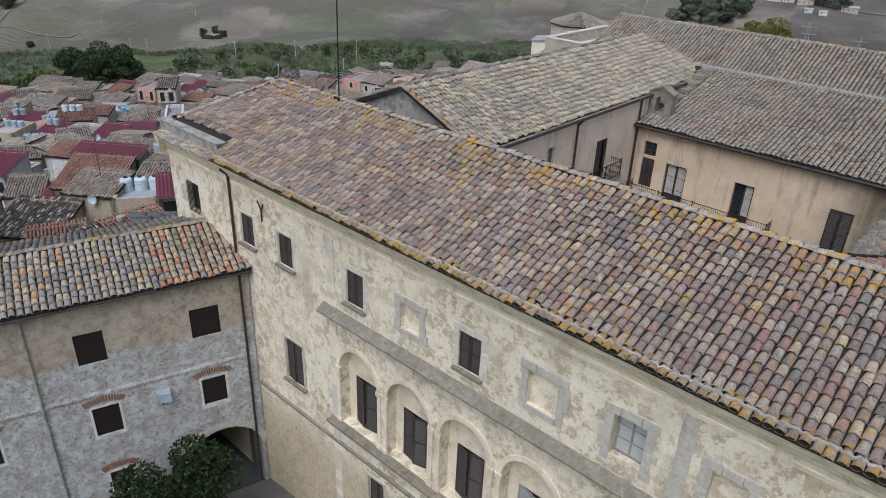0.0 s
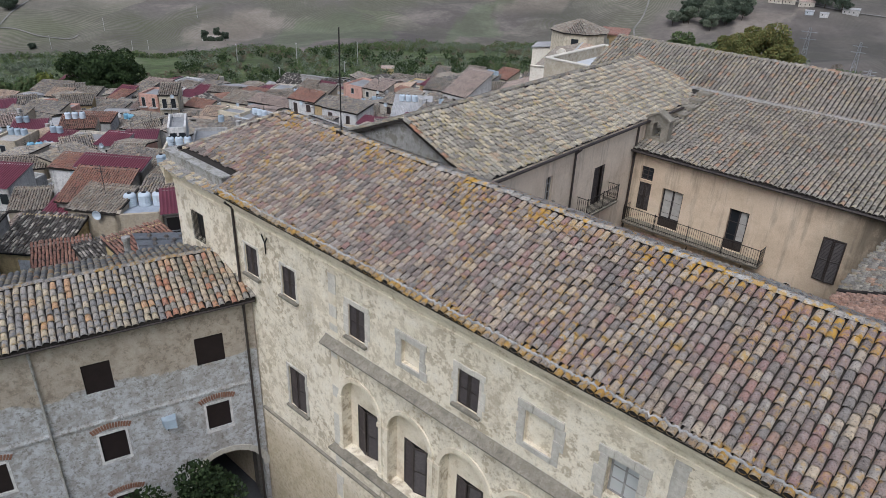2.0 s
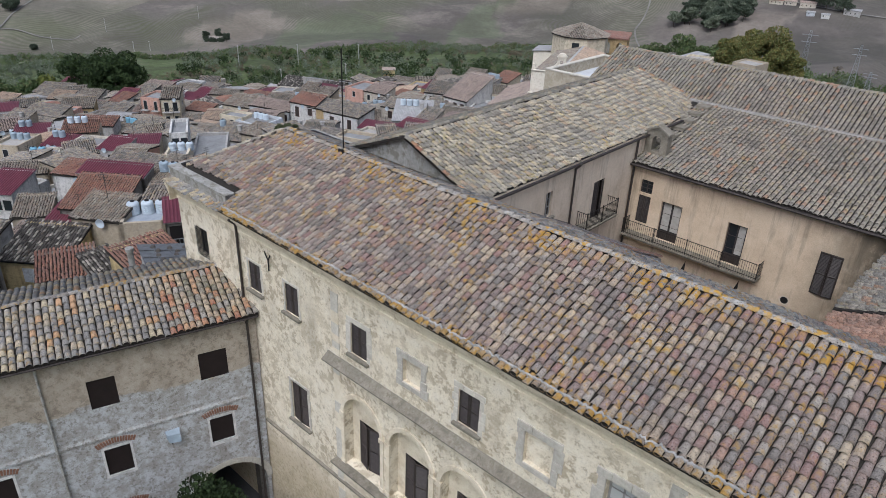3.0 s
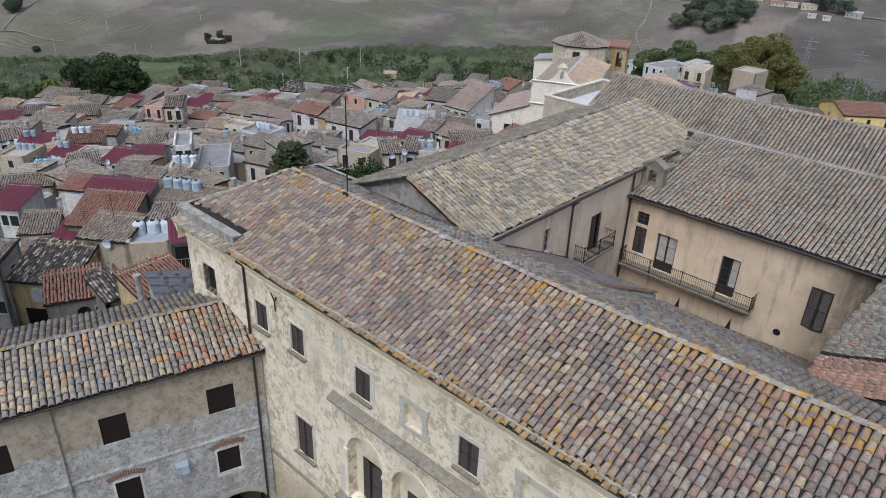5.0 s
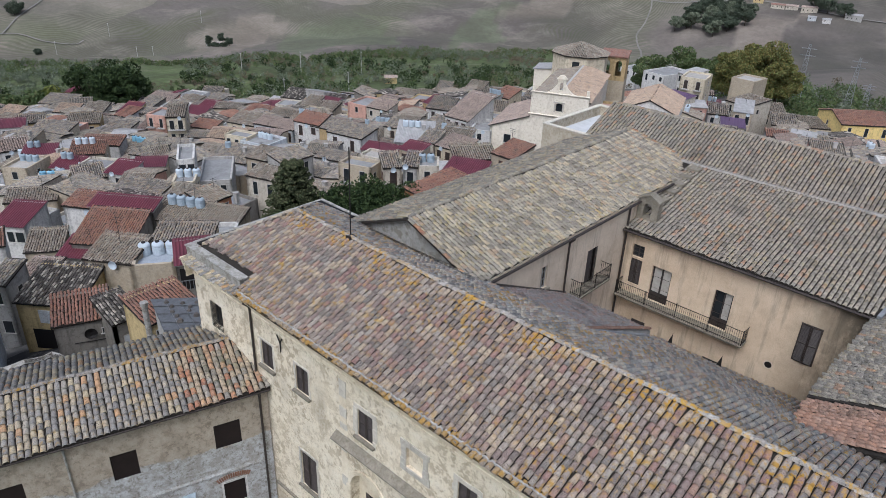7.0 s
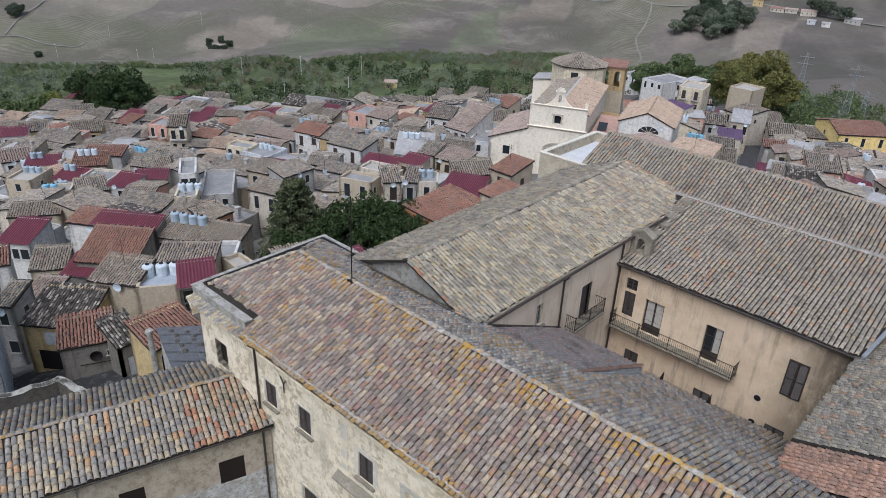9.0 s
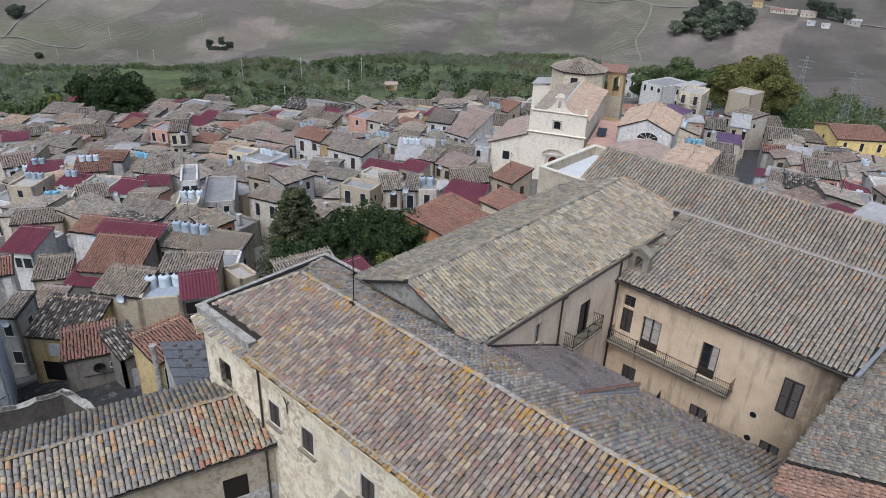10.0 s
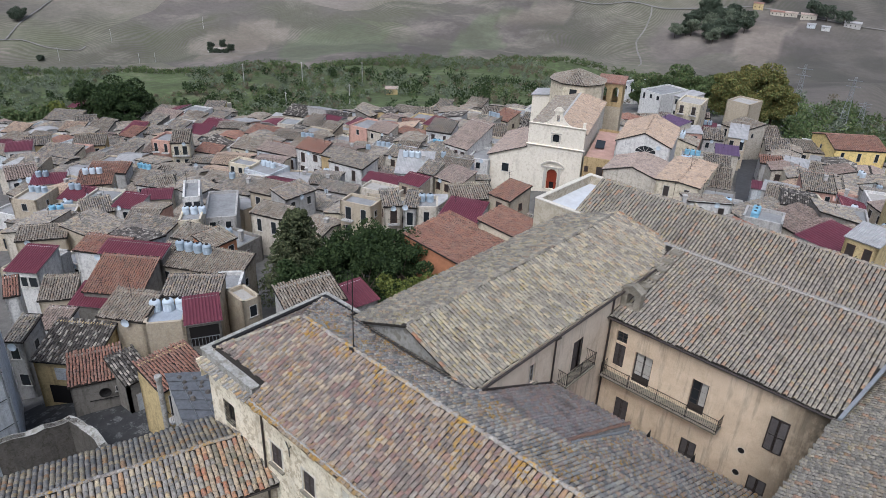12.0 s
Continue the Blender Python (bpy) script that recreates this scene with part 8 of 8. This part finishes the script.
# iron tie and rooftop mast
g = Geo()
g.tube((-22.3, 14.33, 5.6), (-22.3, 14.33, 6.15), 0.03, 6)
g.tube((-22.3, 14.33, 6.1), (-22.52, 14.33, 6.45), 0.028, 6)
g.tube((-22.3, 14.33, 6.1), (-22.12, 14.33, 6.4), 0.028, 6)
part("iron_anchor", g, M["iron"], palazzo, "rusty forked iron wall anchor")
mast = thing("antenna_mast", (-22.38, 18.6, 9.8), 0, "thin dark antenna mast on the roof ridge", "antenna")
part("pole", Geo().tube((0, 0, 0), (0.05, 0.0, 4.45), 0.028, 6), M["iron"], mast, local=True)
part("base_plate", Geo().box(-0.16, 0.16, -0.16, 0.16, 0.02, 0.18), M["iron"], mast, local=True)
# dark lead valley beside the west range's gable
part("valley_gutter", Geo().add([(-26.6, 22.0, north_z(22.0) + 0.1), (-17.5, 22.0, north_z(22.0) + 0.1), (-17.5, 21.5, north_z(21.5) + 0.16), (-26.6, 21.5, north_z(21.5) + 0.16)], [(0, 1, 2, 3)]), M["pipe"], palazzo)
# verge pieces of the corner roof
part("verge_tiles", ridge_caps([(-12.15, CR_Y + 0.1, CR_Z + 0.16), (-12.15, 22.5, 7.98)], 0.11), M["tile_pink"], palazzo, kind="stuff")
part("gutter", Geo().tube((-11.9, 29.1, north_z(29.1) + 0.17), (-11.9, 22.9, north_z(22.9) + 0.13), 0.085, 8), M["zinc"], palazzo, "grey zinc gutter")
part("corner_wall", Geo().box(-17.4, -12.4, 29.1, 29.4, -5, 4.25), M["court"], palazzo)
part("roof_edge", Geo().tube((-17.33, 22.3, 8.05), (-17.33, CR_Y, CR_Z + 0.1), 0.09, 6), M["pipe"], palazzo)
for x in (-11.15, -8.55):
    part("ridge_spike", Geo().add([(x - 0.12, 30.1, north_z(30.1)), (x + 0.16, 30.1, north_z(30.1)), (x + 0.1, 30.12, north_z(30.1) + 0.75), (x, 30.3, north_z(30.1))], [(0, 1, 2), (1, 3, 2), (3, 0, 2), (0, 3, 1)]), M["iron"], palazzo, "dark broken metal spike at the eave")

# ---- fittings of the annex ----
p1 = FX.p(-0.25, 0.07, 0)
downpipe(annex, [FX.p(-0.25, 0.3, 2.85), FX.p(-0.25, 0.07, 2.5), FX.p(-0.25, 0.07, STREET + 0.2)], 0.06)
downpipe(annex, [FX.p(-8.65, 0.3, 2.85), FX.p(-8.65, 0.08, 2.5), FX.p(-8.65, 0.08, STREET)], 0.05, "parapet")
part("gutter", Geo().tube(FX.p(-24, 0.36, 2.84), FX.p(0.2, 0.36, 2.84), 0.045, 8), M["pipe"], annex)
part("ledge", Geo().profile([(0, -1.8), (0.03, -1.76), (0.045, -1.64), (0, -1.5)], FX, -24, 0), M["annex"], annex)
for u0, u1, zt in ((-2.43, -1.37, -2.37), (-6.96, -5.9, -2.35), (-11.5, -10.45, -2.35), (-6.85, -5.9, -6.0)):
    c, w2 = (u0 + u1) / 2, (u1 - u0) / 2 + 0.22
    n = 15
    for k in range(n):
        f = (k + 0.5) / n * 2 - 1
        a = f * 0.45
        rr = w2 / math.sin(0.45)
        ctr = (c + rr * math.sin(a), zt + 0.12 + rr * (math.cos(a) - math.cos(0.45)))
        du, dz = math.cos(a) * 0.04, -math.sin(a) * 0.04
        nu, nz = math.sin(a) * 0.26, math.cos(a) * 0.26
        vs = [FX.p(ctr[0] + s * du + q * nu, d, ctr[1] + s * dz + q * nz) for d in (-0.02, 0.035) for s, q in ((-1, 0), (1, 0), (1, 1), (-1, 1))]
        part("brick", Geo().add(vs, [(0, 1, 2, 3), (4, 5, 6, 7), (0, 1, 5, 4), (1, 2, 6, 5), (2, 3, 7, 6), (3, 0, 4, 7)]), M["brick"], annex)
    g = Geo()
    for a, b, e, h in ((u0 - 0.1, u0, zt - 1.5, zt + 0.1), (u1, u1 + 0.1, zt - 1.5, zt + 0.1), (u0, u1, zt, zt + 0.14), (u0 - 0.12, u1 + 0.12, zt - 1.62, zt - 1.48)):
        g.box(a, b, 0, 0.015, e if zt > -5 else max(e, -7.25), h, FX)
    part("window_surround", g, M["w_white"], annex, "whitewashed window surround")
g = Geo()
n = 13
for k in range(n):
    a0, a1 = math.pi * k / n, math.pi * (k + 0.94) / n
    q = [(-1.75 - 1.70 * f * math.cos(a), -7.0 + 1.55 * f * math.sin(a)) for a in (a0, a1) for f in (1.0, 1.2)]
    vs = [FX.p(u, d, zz) for d in (-0.02, 0.03) for u, zz in (q[0], q[1], q[3], q[2])]
    part("arch_stone", Geo().add(vs, [(0, 1, 2, 3), (4, 5, 6, 7), (0, 1, 5, 4), (1, 2, 6, 5), (2, 3, 7, 6), (3, 0, 4, 7)]), M["stone"], annex)
# battered grey box lamp on the annex wall
lampbox = thing("wall_box", tuple(FX.p(-4.1, 0.0, -2.75)), 72, "battered blue-grey metal box on the wall", "wall box")
g = Geo()
g.add([(-0.28, 0, 0), (0.28, -0.05, 0.03), (0.33, -0.02, 0.5), (-0.3, 0, 0.45), (-0.2, -0.42, 0.06), (0.3, -0.45, 0.0), (0.27, -0.38, 0.42), (-0.26, -0.4, 0.5)], [(0, 1, 2, 3), (4, 5, 6, 7), (0, 1, 5, 4), (1, 2, 6, 5), (2, 3, 7, 6), (3, 0, 4, 7)])
part("body", g, M["tank_grey"], lampbox, local=True)
part("bracket", Geo().tube((0, 0, 0.1), (-0.1, -0.2, -0.22), 0.02, 6).tube((0.1, 0, 0.1), (-0.1, -0.2, -0.22), 0.02, 6), M["iron"], lampbox, local=True)

# ---- yard below the annex: ruin, slated outhouse, tall side building ----
NY = 24
yx, yy = np.meshgrid(np.linspace(-62, -38, NY), np.linspace(5, 24, NY))
yv = np.stack([yx.ravel(), yy.ravel(), land_z(yx.ravel(), yy.ravel()) + 0.3], 1)
yi, yj = np.meshgrid(np.arange(NY - 1), np.arange(NY - 1))
part("yard", (yv, np.stack([yj * NY + yi, yj * NY + yi + 1, (yj + 1) * NY + yi + 1, (yj + 1) * NY + yi], -1).reshape(-1, 4)), M["yard"], None, "worn yard darkened in colour for deep shade, with patches of pale old paving", smooth=True, kind="structure", category="yard")
ruin = thing("roofless_ruin", (-47.5, 11, -11), 0, "roofless rubble enclosure with thick mortared wall tops", "ruin")
pts = [(-50.9, 7.0), (-50.2, 9.7), (-49.8, 12.2), (-48.7, 12.6), (-45.9, 12.9), (-43.0, 12.7), (-39.8, 12.2)]
gb, gt = Geo(), Geo()
for (xa, ya), (xb, yb) in zip(pts, pts[1:]):
    d = Vector((xb - xa, yb - ya, 0)).normalized()
    fr = Fr((xa, ya, 0), d, Vector((-d.y, d.x, 0)))
    L = math.hypot(xb - xa, yb - ya)
    k = max(2, int(L / 0.6))
    for i in range(k):
        za, zb = (-7.45 + 0.10 * math.sin(j * 1.7 + xa * 2) for j in (i, i + 1))
        u0, u1 = L * i / k, L * (i + 1) / k
        for g, lo, hi, e in ((gb, -16 - za, -0.16, 0.0), (gt, -0.16, 0.0, 0.07)):
            g.add([fr.p(u, dd, zt + w) for u, zt in ((u0, za), (u1, zb)) for dd in (-0.42 - e, 0.06 + e) for w in (lo, hi)], [(0, 1, 3, 2), (4, 6, 7, 5), (0, 4, 5, 1), (2, 3, 7, 6), (1, 5, 7, 3), (0, 2, 6, 4)])
part("wall", gb, M["rubble_dark"], ruin, weld=0.28)
part("wall_top", gt, M["parapet"], ruin, "pale mortared wall top", weld=0.28)
part("floor", Geo().box(-50.5, -39, 2, 12.4, -11.6, -11.2), M["yard"], ruin)
shed = thing("slated_outhouse", (-37, 17, -12), 0, "low outhouse with dark slated roof held down by stones", "outhouse")
part("wall", Geo().add([(-41, 16.7, -1.1), (-38.9, 19.2, -1.1), (-30.5, 17.5, -0.4), (-34, 14.6, -0.4), (-41, 16.7, -13), (-38.9, 19.2, -13), (-30.5, 17.5, -13), (-34, 14.6, -13)], [(0, 1, 2, 3), (0, 1, 5, 4), (1, 2, 6, 5), (2, 3, 7, 6), (3, 0, 4, 7)]), M["w_grey"], shed)
M["slate"] = plain("dark_slate", (0.115, 0.12, 0.13), 0.8, 0, 0.45, 3.0, 0.4)
q0, q1, q2, q3 = (Vector(k) for k in ((-41.2, 16.6, -0.95), (-38.9, 19.4, -0.95), (-30.4, 17.6, -0.25), (-34.0, 14.4, -0.25)))
for i in range(12):
    f0, f1 = i / 12, (i + 1.12) / 12
    up = Z * (0.035 + 0.0 * i)
    vs = [q0.lerp(q3, f0), q1.lerp(q2, f0), q1.lerp(q2, f1) + up, q0.lerp(q3, f1) + up]
    vs = [v0 + Z * 0.05 for v0 in vs] if i % 2 else vs
    for j in range(4):
        a0, a1 = j / 4 + 0.004, (j + 1) / 4 - 0.004
        e = [vs[0].lerp(vs[1], a0), vs[0].lerp(vs[1], a1), vs[3].lerp(vs[2], a1), vs[3].lerp(vs[2], a0)]
        part("slate", slab([tuple(k) for k in e], 0.05), M["slate"], shed)
rng = random.Random(4)
for i in range(14):
    a, b = 0.12 + 0.09 * (i % 6) + rng.uniform(-0.02, 0.02), (0.3, 0.55, 0.8)[i // 5] + rng.uniform(-0.06, 0.06)
    q = q0.lerp(q3, a).lerp(q1.lerp(q2, a), b) + Z * 0.06
    s = rng.uniform(0.15, 0.23)
    g = Geo()
    g.add([(q.x + s * math.cos(k * 1.05) * rng.uniform(0.8, 1.2), q.y + s * math.sin(k * 1.05), q.z) for k in range(6)] + [(q.x + 0.6 * s * math.cos(k * 1.05), q.y + 0.6 * s * math.sin(k * 1.05), q.z + s * 0.9) for k in range(6)], [tuple(range(6)), tuple(range(6, 12))] + [(k, (k + 1) % 6, 6 + (k + 1) % 6, 6 + k) for k in range(6)])
    part("stone", g, M["tile_town_dark"], shed)
flue = thing("flue_pipe", (-41.6, 16.3, -12), 0, "tall round grey flue pipe beside the outhouse", "flue pipe")
part("pipe", Geo().tube((0, 0, 0), (0, 0, 10.6), 0.2, 12), M["parapet"], flue, local=True)
part("cap", Geo().tube((0, 0, 10.5), (0, 0, 10.75), 0.27, 12), M["parapet"], flue, local=True)
# windows, garage and dish of the houses round the yard
F = Fr((0, 0, 0), X, -Y)
w, d, h = SIZE[yard_yellow]
# flat black panel on the wall paints the doorway's inner shade
part("garage_opening", Geo().box(-0.32 * w, 0.2 * w, -0.02, 0.03, 0.2, h - 2.7, F), M["dark"], yard_yellow, "dark open garage doorway", local=True)
sh = part("window", Geo().box(-0.16 * w, 0.08 * w, 0, 0.06, h - 2.0, h - 0.7, F), M["w_blue_white"], yard_yellow, "closed pale roller shutter", local=True)
part("ac_unit", Geo().box(0.11 * w, 0.16 * w, 0, 0.3, h - 1.1, h - 0.75, F), M["white_door"], yard_yellow, local=True)
part("gutter", Geo().tube((-w / 2 - 0.1, -0.2, h - 0.05), (w / 2 + 0.1, -0.2, h - 0.05), 0.07, 8), M["iron"], yard_yellow, local=True)
w, d, h = SIZE[carport]
# black panel in place of the loggia's shaded depth
part("carport_opening", Geo().box(-w / 2 + 0.25, w / 2 - 0.25, -0.03, 0.02, h - 2.6, h - 0.5, F), M["dark"], carport, "dark open loggia under the sheet roof", local=True)
lr = part("railing", Geo().box(-w / 2 + 0.25, w / 2 - 0.25, 0.03, 0.06, h - 1.75, h - 1.68, F), M["zinc"], carport, local=True)
for k in range(9):
    u = -w / 2 + 0.3 + (w - 0.6) * k / 8
    part("baluster", Geo().box(u - 0.02, u + 0.02, 0.03, 0.06, h - 2.6, h - 1.75, F), M["zinc"], lr, local=True)
w, d, h = SIZE[yard_grey]
town_window(yard_grey, F, 0.38 * w, h - 1.5, 0.55, 0.5, "white")
g = dish((0.12 * w, -0.5, h - 0.97), 0.5, 0.18)
g.tube((0.12 * w, 0, h - 1.2), (0.12 * w, -0.5, h - 1.0), 0.03, 6)
part("satellite_dish", g, M["iron"], yard_grey, "dark satellite dish on a bracket", local=True)
part("wall_pipe", Geo().tube((-0.2 * w, -0.06, 1.5), (0.45 * w, -0.06, 1.4), 0.04, 6), M["iron"], yard_grey, local=True)
w, d, h = SIZE[yard_low]
town_window(yard_low, F, 0.05 * w, 0.2, 1.1, 1.9, "white", True)
side = thing("side_building", (-56, 4, -16), 0, "tall off-white house wall hung with cables", "house", "town houses")
part("wall", Geo().add([(-64, 12.0, -1), (-52.4, 9.2, -1), (-50, -8, -1), (-64, -8, -1), (-64, 12.0, -18), (-52.4, 9.2, -18), (-50, -8, -18), (-64, -8, -18)], [(0, 1, 2, 3), (0, 1, 5, 4), (1, 2, 6, 5), (2, 3, 7, 6), (3, 0, 4, 7)]), M["w_blue_white"], side)
for i in range(3):
    g = Geo()
    pv = Vector((-52.3, 9.15, -3 - i * 2.4))
    for k in range(1, 9):
        q = Vector((-52.3 + 2.4 * k / 8, 9.15 - 17 * k / 8, -3 - i * 2.4 - 0.4 * math.sin(k * 0.4)))
        g.tube(pv, q, 0.03, 5)
        pv = q
    part("cable", g, M["iron"], side)
downpipe(side, [(-52.25, 9.0, -1.2), (-52.25, 9.0, -15)], 0.08, "zinc")

# ---- landmarks of the further town and the hills ----
lun = Fr((0, 0, 0), X, -Y)
def wooden_pole(x, y, h=9.0):
    ob = thing("utility_pole", (x, y, float(land_z(x, y))), 0, "slender pale utility pole in the fields", "utility pole", "utility poles")
    g = Geo().tube((0, 0, -0.5), (0, 0, h), 0.22, 6, 0.14)
    part("pole", g, M["concrete"], ob, local=True)
    part("crossarm", Geo().box(-0.9, 0.9, -0.08, 0.08, h - 0.6, h - 0.42), M["concrete"], ob, local=True)
for x, y, h in ((-619, 254, 11), (-609, 206, 11), (-604, 332, 11), (-331, 202, 11), (-317, 230, 11), (-291, 251, 12), (-246, 169.5, 9), (-248, 206, 9), (-560, 262, 9), (-540, 240, 8)):
    wooden_pole(x, y, h)
def pylon(x, y, h):
    ob = thing("lattice_pylon", (x, y, float(land_z(x, y))), 15, "grey steel lattice pylon", "pylon", "pylons")
    g = Geo()
    lv = 9
    for i in range(lv):
        z0, z1 = h * i / lv, h * (i + 1) / lv
        r0, r1 = 1.3 * (1 - 0.78 * i / lv), 1.3 * (1 - 0.78 * (i + 1) / lv)
        c0, c1 = ([(sx * r, sy * r, z) for sx, sy in ((-1, -1), (1, -1), (1, 1), (-1, 1))] for r, z in ((r0, z0), (r1, z1)))
        for k in range(4):
            g.tube(c0[k], c1[k], 0.07, 4)
            g.tube(c0[k], c1[(k + 1) % 4], 0.045, 4)
            g.tube(c1[k], c1[(k + 1) % 4], 0.045, 4)
    part("mast", g, M["zinc"], ob, local=True)
    for z in (h * 0.82, h * 0.93):
        part("arm", Geo().box(-2.2, 2.2, -0.1, 0.1, z, z + 0.16), M["zinc"], ob, local=True)
pylon(-66.4, 240.6, 19)
pylon(-57, 266.4, 18)
pylon(-54.7, 280.3, 10)
def farm(x, y, w, d, h, turn, wmat, rmat, say):
    ob = thing("farmhouse", (x, y, float(land_z(x, y))), turn, say, "farmhouse", "far farm buildings")
    if y > 600:
        w, d, h = w * 0.72, d * 0.72, h * 0.72
    part("wall", Geo().box(-w / 2, w / 2, -d / 2, d / 2, -3, h), M[wmat], ob, local=True)
    g = Geo().add([(-w / 2 - 0.4, -d / 2 - 0.4, h), (w / 2 + 0.4, -d / 2 - 0.4, h), (w / 2 + 0.4, d / 2 + 0.4, h), (-w / 2 - 0.4, d / 2 + 0.4, h), (-w / 2 - 0.4, 0, h + 0.2 * d), (w / 2 + 0.4, 0, h + 0.2 * d)], [(0, 1, 5, 4), (2, 3, 4, 5), (0, 4, 3), (1, 2, 5), (0, 3, 2, 1)])
    part("roof", g, M[rmat], ob, local=True)
    for k in range(max(1, int(w / 3.5))):
        u = -w / 2 + (k + 0.5) * 3.5
        part("window", Geo().box(u - 0.35, u + 0.35, -d / 2 - 0.05, -d / 2 + 0.05, 0.8, 1.9), M["dark"], ob, local=True)
farm(-543.5, 310.8, 8, 5, 3.2, 50, "w_grey", "tile_town_grey", "small grey farmhouse among dark trees on the hillside")
farm(-549, 305.5, 3, 2.5, 1.8, 40, "w_white", "sheet_grey", "white shed beside the hillside farmhouse")
farm(-243, 686, 12, 8, 6, 20, "w_yellow", "tile_town_red", "ochre farmhouse with red roof on the hill crest")
farm(-225, 686, 16, 8, 4, 20, "w_beige", "tile_town_red", "low pale farmhouse with red roof on the hill crest")
farm(-214, 690, 14, 8, 4, 18, "w_beige", "tile_town_rose", "low pale farmhouse on the hill crest")
farm(-199, 690, 18, 9, 5, 16, "w_beige", "tile_town_rose", "long pale farm building on the hill crest")
farm(-163, 692, 18, 9, 5, 12, "w_grey", "sheet_grey", "pale farm shed on the hill crest")
farm(-190, 672, 9, 6, 3.5, 20, "w_blue_white", "sheet_grey", "pale farm shed below the country road")
farm(-178, 672, 9, 6, 3.5, 20, "w_white", "sheet_grey", "white farm shed below the country road")
farm(-262, 246, 6, 5, 3.6, 45, "w_yellow", "tile_town_rose", "ochre farmhouse between olive trees")
# lunette of the white hall behind the lower roof
w, d, h = SIZE[hall]
g, n = Geo(), 14
arc = [(1.9 * math.cos(math.pi * k / n), 1.25 * math.sin(math.pi * k / n)) for k in range(n + 1)]
g.add([lun.p(0.6 + u, e, h - 1.6 + z) for e in (-0.02, 0.05) for u, z in arc], [tuple(range(n + 1)), tuple(range(n + 1, 2 * n + 2))] + [(k, k + 1, n + 2 + k, n + 1 + k) for k in range(n)])
lw = part("lunette_window", g, M["glass"], hall, "dark half-round window", local=True)
g = Geo()
for k in range(1, 5):
    a = math.pi * k / 5
    g.tube(lun.p(0.6, 0.07, h - 1.58), lun.p(0.6 + 1.85 * math.cos(a), 0.07, h - 1.6 + 1.2 * math.sin(a)), 0.04, 5)
part("glazing_bar", g, M["frame_white"], lw, local=True)
